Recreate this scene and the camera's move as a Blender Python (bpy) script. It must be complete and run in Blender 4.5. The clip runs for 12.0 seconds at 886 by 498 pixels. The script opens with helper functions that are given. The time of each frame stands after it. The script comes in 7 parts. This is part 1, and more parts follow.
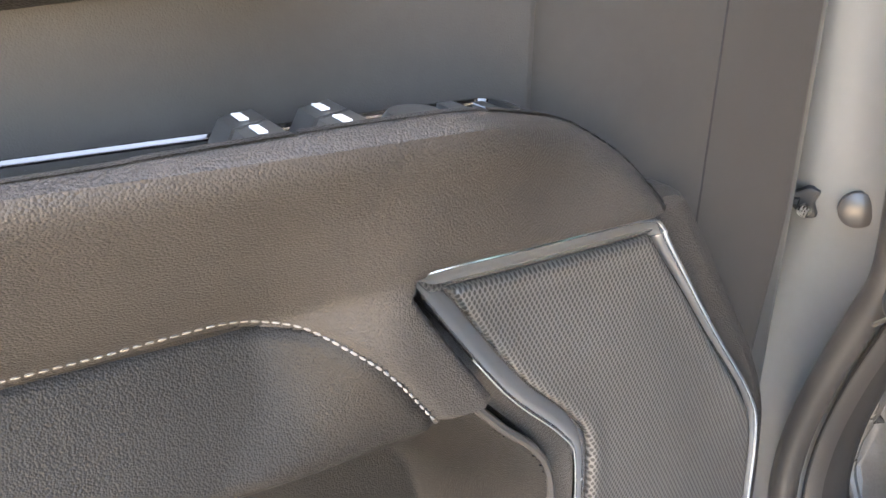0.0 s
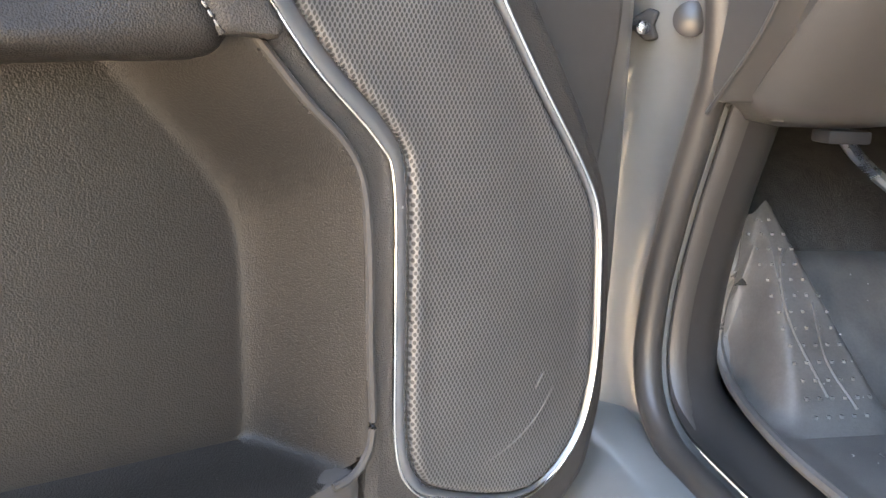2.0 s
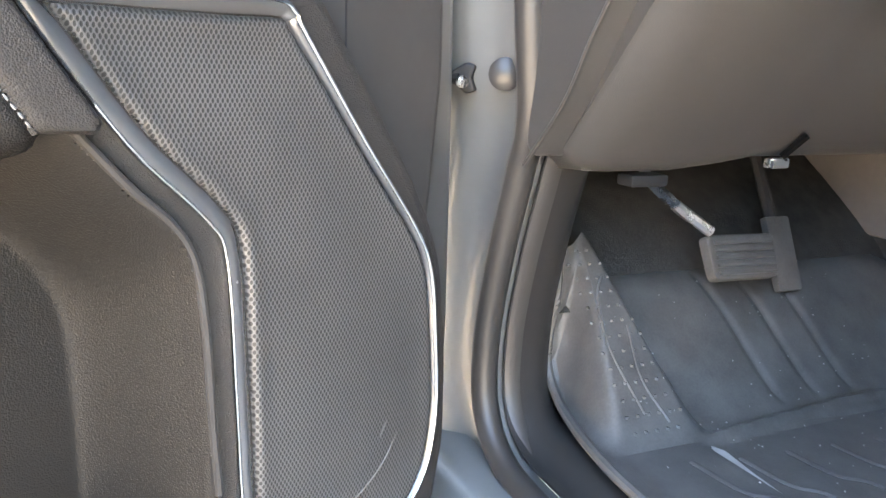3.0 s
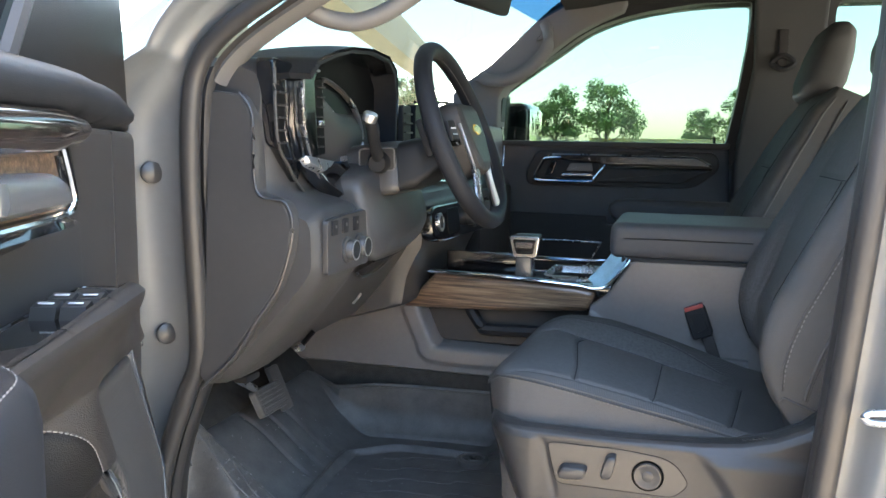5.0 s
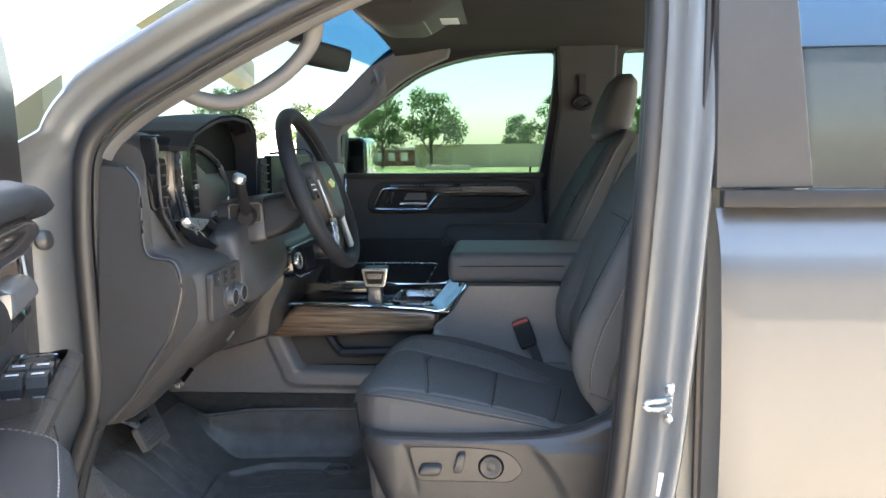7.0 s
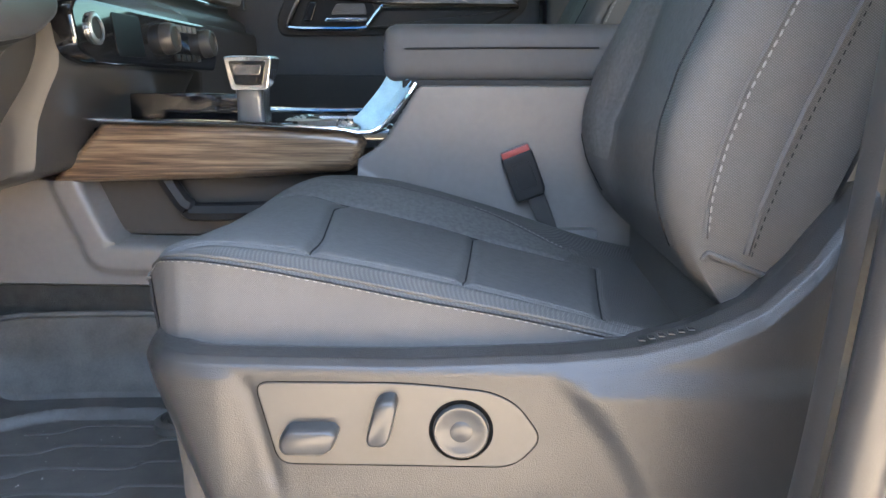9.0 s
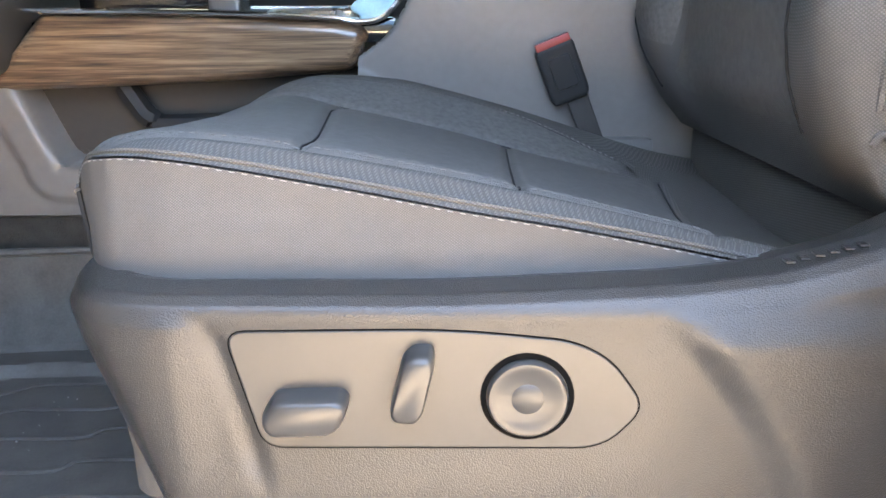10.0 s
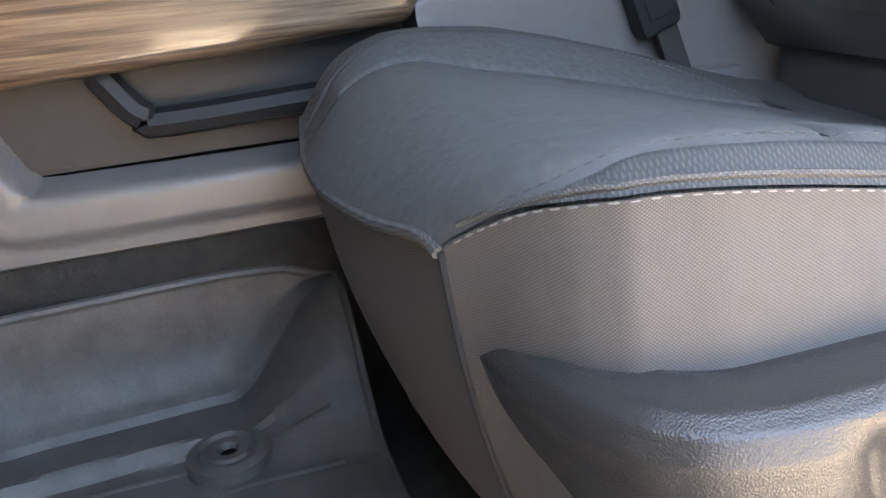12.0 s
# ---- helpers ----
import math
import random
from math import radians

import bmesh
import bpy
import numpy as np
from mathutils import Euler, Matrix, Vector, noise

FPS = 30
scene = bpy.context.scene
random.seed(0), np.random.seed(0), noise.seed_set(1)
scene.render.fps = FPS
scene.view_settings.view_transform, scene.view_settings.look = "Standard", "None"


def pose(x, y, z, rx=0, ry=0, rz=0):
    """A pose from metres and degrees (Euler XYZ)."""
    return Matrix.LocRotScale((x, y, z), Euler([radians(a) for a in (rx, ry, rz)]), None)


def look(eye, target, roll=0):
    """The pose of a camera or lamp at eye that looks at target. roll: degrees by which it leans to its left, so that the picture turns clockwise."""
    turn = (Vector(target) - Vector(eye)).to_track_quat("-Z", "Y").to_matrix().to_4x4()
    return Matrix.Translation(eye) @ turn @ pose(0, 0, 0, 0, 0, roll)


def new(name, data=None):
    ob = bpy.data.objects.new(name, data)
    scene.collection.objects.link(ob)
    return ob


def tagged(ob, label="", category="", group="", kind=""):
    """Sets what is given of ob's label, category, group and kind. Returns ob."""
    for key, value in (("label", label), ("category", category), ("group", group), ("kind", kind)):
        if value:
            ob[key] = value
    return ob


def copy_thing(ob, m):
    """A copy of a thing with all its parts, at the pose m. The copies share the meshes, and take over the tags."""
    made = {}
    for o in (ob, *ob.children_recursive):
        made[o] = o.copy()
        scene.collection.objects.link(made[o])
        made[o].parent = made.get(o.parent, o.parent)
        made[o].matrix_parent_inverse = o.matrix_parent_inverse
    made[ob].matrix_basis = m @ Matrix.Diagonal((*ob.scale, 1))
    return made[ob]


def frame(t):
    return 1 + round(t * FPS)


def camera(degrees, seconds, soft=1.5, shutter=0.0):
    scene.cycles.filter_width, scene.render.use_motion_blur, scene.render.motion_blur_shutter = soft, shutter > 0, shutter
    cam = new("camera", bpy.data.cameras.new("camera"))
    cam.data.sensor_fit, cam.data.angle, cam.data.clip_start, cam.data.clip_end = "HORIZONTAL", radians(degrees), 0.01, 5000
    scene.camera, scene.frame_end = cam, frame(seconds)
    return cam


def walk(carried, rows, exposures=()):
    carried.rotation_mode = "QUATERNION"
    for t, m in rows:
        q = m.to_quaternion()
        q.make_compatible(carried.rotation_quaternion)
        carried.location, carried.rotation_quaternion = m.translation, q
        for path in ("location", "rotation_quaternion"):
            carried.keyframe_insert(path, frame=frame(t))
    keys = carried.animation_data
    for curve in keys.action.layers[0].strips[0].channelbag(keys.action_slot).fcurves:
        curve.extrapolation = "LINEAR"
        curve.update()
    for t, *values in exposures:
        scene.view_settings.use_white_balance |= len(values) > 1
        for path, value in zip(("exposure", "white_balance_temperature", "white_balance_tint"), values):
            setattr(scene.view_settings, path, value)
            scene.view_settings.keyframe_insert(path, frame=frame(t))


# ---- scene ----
cam = camera(57.0, 12.0)
PATH = [
    (0, (0.649, -0.404, 1.387), (-1.161, -0.108, 0.589), 0.7),
    (0.5, (0.687, -0.359, 1.26), (-1.161, -0.017, 0.576), 1.9),
    (1, (0.743, -0.33, 1.157), (-1.142, 0.023, 0.59), 2.0),
    (1.5, (0.777, -0.31, 1.084), (-1.128, 0.061, 0.6), 2.6),
    (2, (0.77, -0.304, 1.048), (-1.132, 0.12, 0.597), 2.9),
    (2.5, (0.769, -0.308, 1.053), (-1.102, 0.243, 0.611), 2.8),
    (3, (0.781, -0.304, 1.112), (-1.001, 0.488, 0.667), 2.1),
    (3.5, (0.755, -0.474, 1.216), (-0.684, 0.844, 0.778), 3.3),
    (3.7, (0.787, -0.546, 1.248), (-0.523, 0.91, 0.842), 3.4),
    (5.3, (0.814, -1.208, 1.487), (0.388, 0.731, 1.24), 0.3),
    (5.5, (0.815, -1.282, 1.515), (0.453, 0.67, 1.272), -0.1),
    (6, (0.804, -1.405, 1.543), (0.57, 0.568, 1.313), -0.7),
    (6.5, (0.802, -1.411, 1.543), (0.631, 0.569, 1.318), -0.9),
    (6.7, (0.81, -1.405, 1.548), (0.65, 0.575, 1.319), -0.7),
    (8.3, (0.805, -0.718, 1.357), (0.727, 1.256, 1.046), -0.2),
    (8.5, (0.804, -0.6, 1.302), (0.73, 1.37, 0.969), 0.1),
    (9, (0.793, -0.37, 1.18), (0.727, 1.588, 0.777), 0.1),
    (9.5, (0.755, -0.23, 1.123), (0.705, 1.712, 0.644), -0.3),
    (10, (0.752, -0.166, 1.104), (0.7, 1.759, 0.566), -0.7),
    (10.5, (0.754, -0.153, 1.1), (0.709, 1.762, 0.524), -1.0),
    (11, (0.709, -0.136, 1.101), (0.713, 1.768, 0.489), -1.2),
    (11.5, (0.563, -0.07, 1.109), (0.728, 1.813, 0.455), -2.2),
    (12, (0.4, 0.061, 1.121), (0.908, 1.86, 0.409), -5.1),
]
walk(cam, [(t, look(eye, target, roll)) for t, eye, target, roll in PATH],
     exposures=[(0, 4.85, 8500, 12), (1.2, 4.9, 8500, 12), (2.0, 4.8, 8300, 12), (2.5, 4.85, 8100, 11), (3.0, 4.9, 7700, 9), (3.7, 4.95, 7600, 8), (5.3, 3.84, 7300, 7), (6.7, 3.84, 7300, 7), (8.5, 4.2, 7400, 8), (9.2, 5.02, 8000, 10), (9.6, 5.08, 8200, 11), (10.4, 4.98, 8300, 11), (11.3, 4.78, 8400, 12), (12, 4.98, 8400, 12)])

# ---- light ----
world = bpy.data.worlds.new("sky")
scene.world = world
world.use_nodes = True
wn = world.node_tree.nodes
sky = wn.new("ShaderNodeTexSky")
sky.sky_type, sky.sun_disc = "NISHITA", False
sky.sun_elevation, sky.sun_rotation = radians(70), radians(-20)
sky.dust_density, sky.air_density, sky.ozone_density = 1.1, 1.0, 1.0
wn["Background"].inputs["Strength"].default_value = 0.15
world.node_tree.links.new(sky.outputs["Color"], wn["Background"].inputs["Color"])
sun = new("sun", bpy.data.lights.new("sun", "SUN"))
sun.data.energy, sun.data.angle, sun.data.color = 4.0, radians(6), (1.0, 0.95, 0.88)
sun.matrix_world = look((-3, 8, 24), (0, 0, 0))
# unseen lamp added behind the seats to brighten the cab
cab_fill = new("cab_fill_lamp", bpy.data.lights.new("cab_fill_lamp", "AREA"))
cab_fill.data.shape, cab_fill.data.size, cab_fill.data.size_y = "RECTANGLE", 1.6, 0.45
cab_fill.data.energy, cab_fill.data.color = 1.6, (0.93, 0.97, 1.0)
cab_fill.matrix_world = look((2.46, 1.02, 1.66), (0.3, 1.02, 1.1))


# ---- materials ----
def nodes_of(name):
    m = bpy.data.materials.new(name)
    m.use_nodes = True
    t = m.node_tree
    return m, t, t.nodes["Principled BSDF"], t.links


def coords(t, scale=(1, 1, 1), turn=(0, 0, 0), uv=False):
    tc = t.nodes.new("ShaderNodeTexCoord")
    mp = t.nodes.new("ShaderNodeMapping")
    mp.inputs["Scale"].default_value = scale
    mp.inputs["Rotation"].default_value = turn
    t.links.new(tc.outputs["UV" if uv else "Object"], mp.inputs["Vector"])
    return mp.outputs["Vector"]


def noise_tex(t, vec, scale, detail=3.0, rough=0.55):
    n = t.nodes.new("ShaderNodeTexNoise")
    n.inputs["Scale"].default_value, n.inputs["Detail"].default_value = scale, detail
    n.inputs["Roughness"].default_value = rough
    t.links.new(vec, n.inputs["Vector"])
    return n.outputs["Fac"]


def ramp(t, fac, stops):
    r = t.nodes.new("ShaderNodeValToRGB")
    e = r.color_ramp.elements
    while len(e) < len(stops):
        e.new(0.5)
    for k, (p, c) in zip(e, stops):
        k.position, k.color = p, (*c, 1)
    t.links.new(fac, r.inputs["Fac"])
    return r.outputs["Color"]


def math_node(t, op, a, b=None):
    n = t.nodes.new("ShaderNodeMath")
    n.operation = op
    for s, v in zip(n.inputs, (a, b)):
        if v is None:
            continue
        if isinstance(v, (int, float)):
            s.default_value = v
        else:
            t.links.new(v, s)
    return n.outputs[0]


def bump(t, p, height, strength, dist):
    b = t.nodes.new("ShaderNodeBump")
    b.inputs["Strength"].default_value, b.inputs["Distance"].default_value = strength, dist
    t.links.new(height, b.inputs["Height"])
    t.links.new(b.outputs["Normal"], p.inputs["Normal"])


def surface(name, col, rough=0.5, metal=0.0, var=0.12, size=6.0, grain="none", cell=700, depth=0.0004, strength=0.5, coat=0.0, spec=0.5, rvar=0.08):
    """A surface with two scales of variation and a grain: leather, fine, weave or none."""
    m, t, p, link = nodes_of(name)
    v = coords(t)
    big, small = noise_tex(t, v, size), noise_tex(t, v, size * 14, 2.0)
    f = math_node(t, "ADD", math_node(t, "MULTIPLY", big, 0.7), math_node(t, "MULTIPLY", small, 0.3))
    lo, hi = [max(0, c * (1 - var)) for c in col], [min(1, c * (1 + var)) for c in col]
    link.new(ramp(t, f, [(0.3, lo), (0.7, hi)]), p.inputs["Base Color"])
    link.new(math_node(t, "ADD", math_node(t, "MULTIPLY", math_node(t, "SUBTRACT", f, 0.5), rvar * 2), rough), p.inputs["Roughness"])
    p.inputs["Metallic"].default_value = metal
    p.inputs["Coat Weight"].default_value, p.inputs["Coat Roughness"].default_value = coat, 0.04
    p.inputs["Specular IOR Level"].default_value = spec
    if grain == "leather":
        vo = t.nodes.new("ShaderNodeTexVoronoi")
        vo.inputs["Scale"].default_value = cell
        link.new(v, vo.inputs["Vector"])
        h = math_node(t, "SUBTRACT", math_node(t, "MULTIPLY", noise_tex(t, v, cell * 0.6, 2), 0.25), math_node(t, "MULTIPLY", vo.outputs["Distance"], 0.8))
        bump(t, p, h, strength, depth)
    elif grain == "fine":
        bump(t, p, noise_tex(t, v, cell, 2), strength, depth)
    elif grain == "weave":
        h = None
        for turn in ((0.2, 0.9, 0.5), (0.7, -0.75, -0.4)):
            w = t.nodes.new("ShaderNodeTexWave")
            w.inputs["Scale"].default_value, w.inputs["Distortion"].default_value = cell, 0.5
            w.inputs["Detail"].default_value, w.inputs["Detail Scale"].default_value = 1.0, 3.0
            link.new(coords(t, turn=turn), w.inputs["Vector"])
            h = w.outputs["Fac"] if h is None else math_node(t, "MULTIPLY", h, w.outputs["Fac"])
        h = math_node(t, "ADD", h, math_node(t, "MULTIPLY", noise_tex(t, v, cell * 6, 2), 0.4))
        # yarn tones follow the weave height, with shade painted into the gaps
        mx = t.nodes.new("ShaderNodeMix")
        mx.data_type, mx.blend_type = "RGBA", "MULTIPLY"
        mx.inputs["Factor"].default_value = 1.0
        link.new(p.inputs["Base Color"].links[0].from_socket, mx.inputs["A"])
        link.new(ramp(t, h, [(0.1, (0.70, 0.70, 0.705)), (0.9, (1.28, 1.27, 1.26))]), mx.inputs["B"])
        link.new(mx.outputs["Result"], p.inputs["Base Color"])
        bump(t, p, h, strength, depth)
    elif grain == "felt":
        h = math_node(t, "ADD", noise_tex(t, v, cell, 4, 0.7), noise_tex(t, v, cell * 0.2, 2))
        bump(t, p, h, strength, depth)
    return m


def wood():
    m, t, p, link = nodes_of("open pore wood veneer")
    v = coords(t, (2.2, 60, 62), (0, 0.03, 0))
    f = noise_tex(t, v, 2.4, 5.0, 0.62)
    fine = noise_tex(t, coords(t, (9, 420, 420)), 2.0, 3.0)
    g = math_node(t, "ADD", math_node(t, "MULTIPLY", f, 0.75), math_node(t, "MULTIPLY", fine, 0.25))
    link.new(ramp(t, g, [(0.36, (0.035, 0.02, 0.013)), (0.46, (0.10, 0.058, 0.034)), (0.55, (0.19, 0.118, 0.07)), (0.68, (0.32, 0.22, 0.145))]), p.inputs["Base Color"])
    p.inputs["Roughness"].default_value = 0.3
    p.inputs["Coat Weight"].default_value, p.inputs["Coat Roughness"].default_value = 0.8, 0.08
    bump(t, p, fine, 0.3, 0.0003)
    return m


def mesh_cloth():
    """Punched metal-look speaker cover: rows of small holes in dark grey plastic."""
    m, t, p, link = nodes_of("punched speaker cover")
    tc, along, mp = t.nodes.new("ShaderNodeTexCoord"), t.nodes.new("ShaderNodeVectorMath"), t.nodes.new("ShaderNodeMapping")
    along.operation = "DOT_PRODUCT"
    along.inputs[1].default_value = (0.38, -0.925, 0)
    sep, com = t.nodes.new("ShaderNodeSeparateXYZ"), t.nodes.new("ShaderNodeCombineXYZ")
    link.new(tc.outputs["Object"], along.inputs[0])
    link.new(tc.outputs["Object"], sep.inputs[0])
    link.new(along.outputs["Value"], com.inputs["X"])
    link.new(sep.outputs["Z"], com.inputs["Y"])
    mp.inputs["Scale"].default_value, mp.inputs["Rotation"].default_value = (1, 0.577, 1), (0, 0, math.pi / 4)
    link.new(com.outputs[0], mp.inputs["Vector"])
    v = mp.outputs["Vector"]  # a triangular lattice of holes
    vo = t.nodes.new("ShaderNodeTexVoronoi")
    vo.inputs["Scale"].default_value, vo.inputs["Randomness"].default_value = 330, 0.0
    vo.voronoi_dimensions = "2D"
    link.new(v, vo.inputs["Vector"])
    d = vo.outputs["Distance"]
    big = noise_tex(t, coords(t), 9, 2)
    tone = ramp(t, big, [(0.3, (0.083, 0.080, 0.078)), (0.7, (0.104, 0.10, 0.097))])
    mix = t.nodes.new("ShaderNodeMix")
    mix.data_type = "RGBA"
    link.new(ramp(t, d, [(0.30, (0, 0, 0)), (0.46, (1, 1, 1))]), mix.inputs["Factor"])
    mix.inputs["A"].default_value = (0.012, 0.012, 0.012, 1)
    link.new(tone, mix.inputs["B"])
    link.new(mix.outputs["Result"], p.inputs["Base Color"])
    p.inputs["Roughness"].default_value = 0.45
    bump(t, p, d, 0.6, 0.0008)
    return m


def glass(name, tint, gloss=0.04):
    m, t, p, link = nodes_of(name)
    out = t.nodes["Material Output"]
    tr, gl, mx = t.nodes.new("ShaderNodeBsdfTransparent"), t.nodes.new("ShaderNodeBsdfGlossy"), t.nodes.new("ShaderNodeMixShader")
    tr.inputs["Color"].default_value = (*tint, 1)
    gl.inputs["Roughness"].default_value = 0.01
    mx.inputs["Fac"].default_value = gloss
    link.new(tr.outputs[0], mx.inputs[1])
    link.new(gl.outputs[0], mx.inputs[2])
    link.new(mx.outputs[0], out.inputs["Surface"])
    return m


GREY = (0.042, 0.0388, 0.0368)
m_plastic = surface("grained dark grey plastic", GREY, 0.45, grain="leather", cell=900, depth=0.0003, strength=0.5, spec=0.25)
# console lightened, shield darkened: uneven light put into their greys
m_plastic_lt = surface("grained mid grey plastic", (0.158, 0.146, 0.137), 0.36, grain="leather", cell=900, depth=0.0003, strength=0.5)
m_shield = surface("grained satin brown-grey plastic", (0.036, 0.0335, 0.0318), 0.32, grain="leather", cell=1000, depth=0.0004, strength=0.7)
m_dash = surface("grained charcoal dashboard plastic", (0.05, 0.047, 0.045), 0.4, grain="leather", cell=900, depth=0.0003, strength=0.5)
m_rimgrey = surface("satin light grey moulding", (0.12, 0.113, 0.106), 0.38, grain="fine", cell=1200, depth=0.0001, strength=0.3)
m_smooth = surface("smooth satin grey plastic", (0.043, 0.0405, 0.0385), 0.33, grain="fine", cell=1500, depth=0.0001, strength=0.2)
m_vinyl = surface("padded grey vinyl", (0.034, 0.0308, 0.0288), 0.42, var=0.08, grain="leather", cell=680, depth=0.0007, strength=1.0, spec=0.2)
# door vinyl darkened for the shade inside the storage recess
m_recess_shade = surface("satin moulded vinyl with recess shade", (0.0145, 0.0131, 0.0121), 0.42, var=0.08, grain="leather", cell=620, depth=0.0006, strength=0.9, spec=0.22)
m_pull = surface("soft dark brown-grey vinyl", (0.0145, 0.013, 0.0119), 0.45, var=0.08, grain="leather", cell=680, depth=0.0006, strength=0.9, spec=0.18)
m_vinyl_dark = surface("padded black vinyl", (0.02, 0.021, 0.024), 0.5, var=0.08, grain="leather", cell=850, depth=0.0004, strength=0.6, spec=0.16)
m_black = surface("matt black plastic", (0.015, 0.015, 0.016), 0.55, grain="fine", cell=900, depth=0.0002, spec=0.3)
# near-black colour standing in for the shade inside gaps and holes
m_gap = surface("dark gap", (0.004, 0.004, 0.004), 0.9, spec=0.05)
m_trim_dark = surface("dark satin trim plastic", (0.026, 0.0247, 0.024), 0.42, grain="leather", cell=800, depth=0.0002, strength=0.4, spec=0.22)
m_void = surface("lightless black plastic", (0.004, 0.004, 0.0045), 0.6, var=0.1, spec=0.12)
# black vinyl made lighter where too little light reaches inside
m_vinyl_lifted = surface("padded black vinyl lightened for the dim cab", (0.085, 0.085, 0.087), 0.5, var=0.08, grain="leather", cell=850, depth=0.0004, strength=0.6, spec=0.3)
m_gloss = surface("piano black plastic", (0.008, 0.008, 0.009), 0.08, coat=1.0, var=0.05)
m_rubber = surface("black rubber seal", (0.035, 0.032, 0.03), 0.42, grain="fine", cell=500, depth=0.0003, strength=0.4)
m_liner = surface("moulded grey rubber floor liner", (0.086, 0.081, 0.076), 0.5, var=0.35, size=22, grain="fine", cell=700, depth=0.0004, strength=0.6)
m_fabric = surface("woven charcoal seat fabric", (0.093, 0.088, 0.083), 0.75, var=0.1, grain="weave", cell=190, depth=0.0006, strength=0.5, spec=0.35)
# sides darker, knit top lighter: light from above put into the colours
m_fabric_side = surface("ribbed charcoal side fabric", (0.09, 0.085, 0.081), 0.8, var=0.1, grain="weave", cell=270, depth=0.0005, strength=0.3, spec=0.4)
m_fabric_in = surface("black knit seat fabric", (0.112, 0.107, 0.102), 0.85, var=0.18, size=120, grain="felt", cell=1100, depth=0.0006, strength=0.9, spec=0.3)
m_fabric_lt = surface("mottled grey seat fabric", (0.115, 0.11, 0.106), 0.85, var=0.28, size=170, grain="felt", cell=1000, depth=0.0006, strength=0.9, spec=0.3)
m_seam = surface("sunken black seam", (0.03, 0.03, 0.031), 0.9, spec=0.1)
m_carpet = surface("dark carpet", (0.05, 0.048, 0.045), 0.95, var=0.3, size=40, grain="felt", cell=900, depth=0.002, strength=0.9, spec=0.1)
m_liner_cloth = surface("dark grey woven headliner", (0.05, 0.048, 0.046), 0.95, var=0.1, grain="felt", cell=900, depth=0.0004, spec=0.1)
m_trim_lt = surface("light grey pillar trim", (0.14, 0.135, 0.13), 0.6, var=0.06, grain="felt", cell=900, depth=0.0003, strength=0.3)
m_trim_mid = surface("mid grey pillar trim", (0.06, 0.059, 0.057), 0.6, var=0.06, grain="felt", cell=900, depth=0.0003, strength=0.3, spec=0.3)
m_paint = surface("metallic silver grey car paint", (0.115, 0.1145, 0.113), 0.36, metal=0.5, var=0.04, size=3, coat=0.5, grain="fine", cell=2500, depth=0.00005, strength=0.1)
m_paint_in = surface("dull metallic silver body paint", (0.178, 0.182, 0.179), 0.42, metal=0.3, var=0.06, size=5, coat=0.2)
m_chrome = surface("bright chrome", (0.8, 0.8, 0.8), 0.09, metal=1.0, var=0.03)
m_darkchrome = surface("dark chrome", (0.32, 0.32, 0.33), 0.16, metal=1.0, var=0.04)
m_bezel = surface("dark silver satin plastic", (0.17, 0.173, 0.178), 0.25, metal=0.6, var=0.05, spec=0.8)
m_satin = surface("satin silver trim", (0.55, 0.55, 0.55), 0.28, metal=0.9, var=0.04)
# film blue that also carries the sky's reflection in the chrome
m_film = surface("protective film with painted sky blue", (0.36, 0.62, 0.74), 0.18, var=0.2, size=30, coat=0.6)
m_thread = surface("pale grey thread", (0.21, 0.2, 0.19), 0.8, var=0.15, size=300)
m_logo = surface("pale grey rubber", (0.36, 0.35, 0.335), 0.6, var=0.15, size=40)
m_white = surface("white marking paint", (0.75, 0.75, 0.75), 0.5)
m_red = surface("red plastic", (0.36, 0.05, 0.04), 0.4)
m_wood = wood()
m_speaker = mesh_cloth()
m_darkwood = surface("glossy near-black wood", (0.022, 0.015, 0.012), 0.12, coat=1.0, var=0.3, size=40)
m_zinc = surface("zinc plated steel", (0.6, 0.61, 0.62), 0.28, metal=1.0, var=0.15, size=40)
m_gold = surface("gold emblem", (0.6, 0.42, 0.12), 0.25, metal=0.8)
m_screen = surface("dark display glass", (0.006, 0.007, 0.009), 0.35, var=0.05, spec=0.12)
m_pane = glass("green tinted window glass", (0.28, 0.35, 0.325), 0.04)
m_pane_clear = glass("windscreen glass", (0.095, 0.125, 0.128), 0.03)
m_pane_dark = glass("dark tinted privacy glass", (0.1, 0.11, 0.12), 0.35)
m_mirror = surface("mirror glass", (0.8, 0.8, 0.8), 0.02, metal=1.0, var=0.0)
m_concrete = surface("pale concrete", (0.37, 0.31, 0.24), 0.85, var=0.15, size=1.5)
m_grass = surface("lawn", (0.21, 0.25, 0.09), 0.9, var=0.4, size=0.6)
m_stucco = surface("tan stucco wall", (0.62, 0.53, 0.40), 0.9, var=0.12, size=0.7)
m_tanband = surface("darker tan wall panel", (0.55, 0.46, 0.33), 0.9, var=0.12, size=0.7)
# dark finish that keeps the showroom from lighting the truck
m_light_cut = surface("dark panel cutting stray light", (0.03, 0.035, 0.04), 0.12, var=0.1)
m_brick = surface("red brown brick", (0.27, 0.12, 0.08), 0.9, var=0.3, size=4)
m_wallwhite = surface("white building panel", (0.7, 0.68, 0.64), 0.7, var=0.08, size=0.6)
m_fascia = surface("blue building fascia", (0.03, 0.09, 0.2), 0.4, var=0.08)
m_bark = surface("bark", (0.12, 0.09, 0.07), 0.9, var=0.3, size=12, grain="felt", cell=40, depth=0.02)
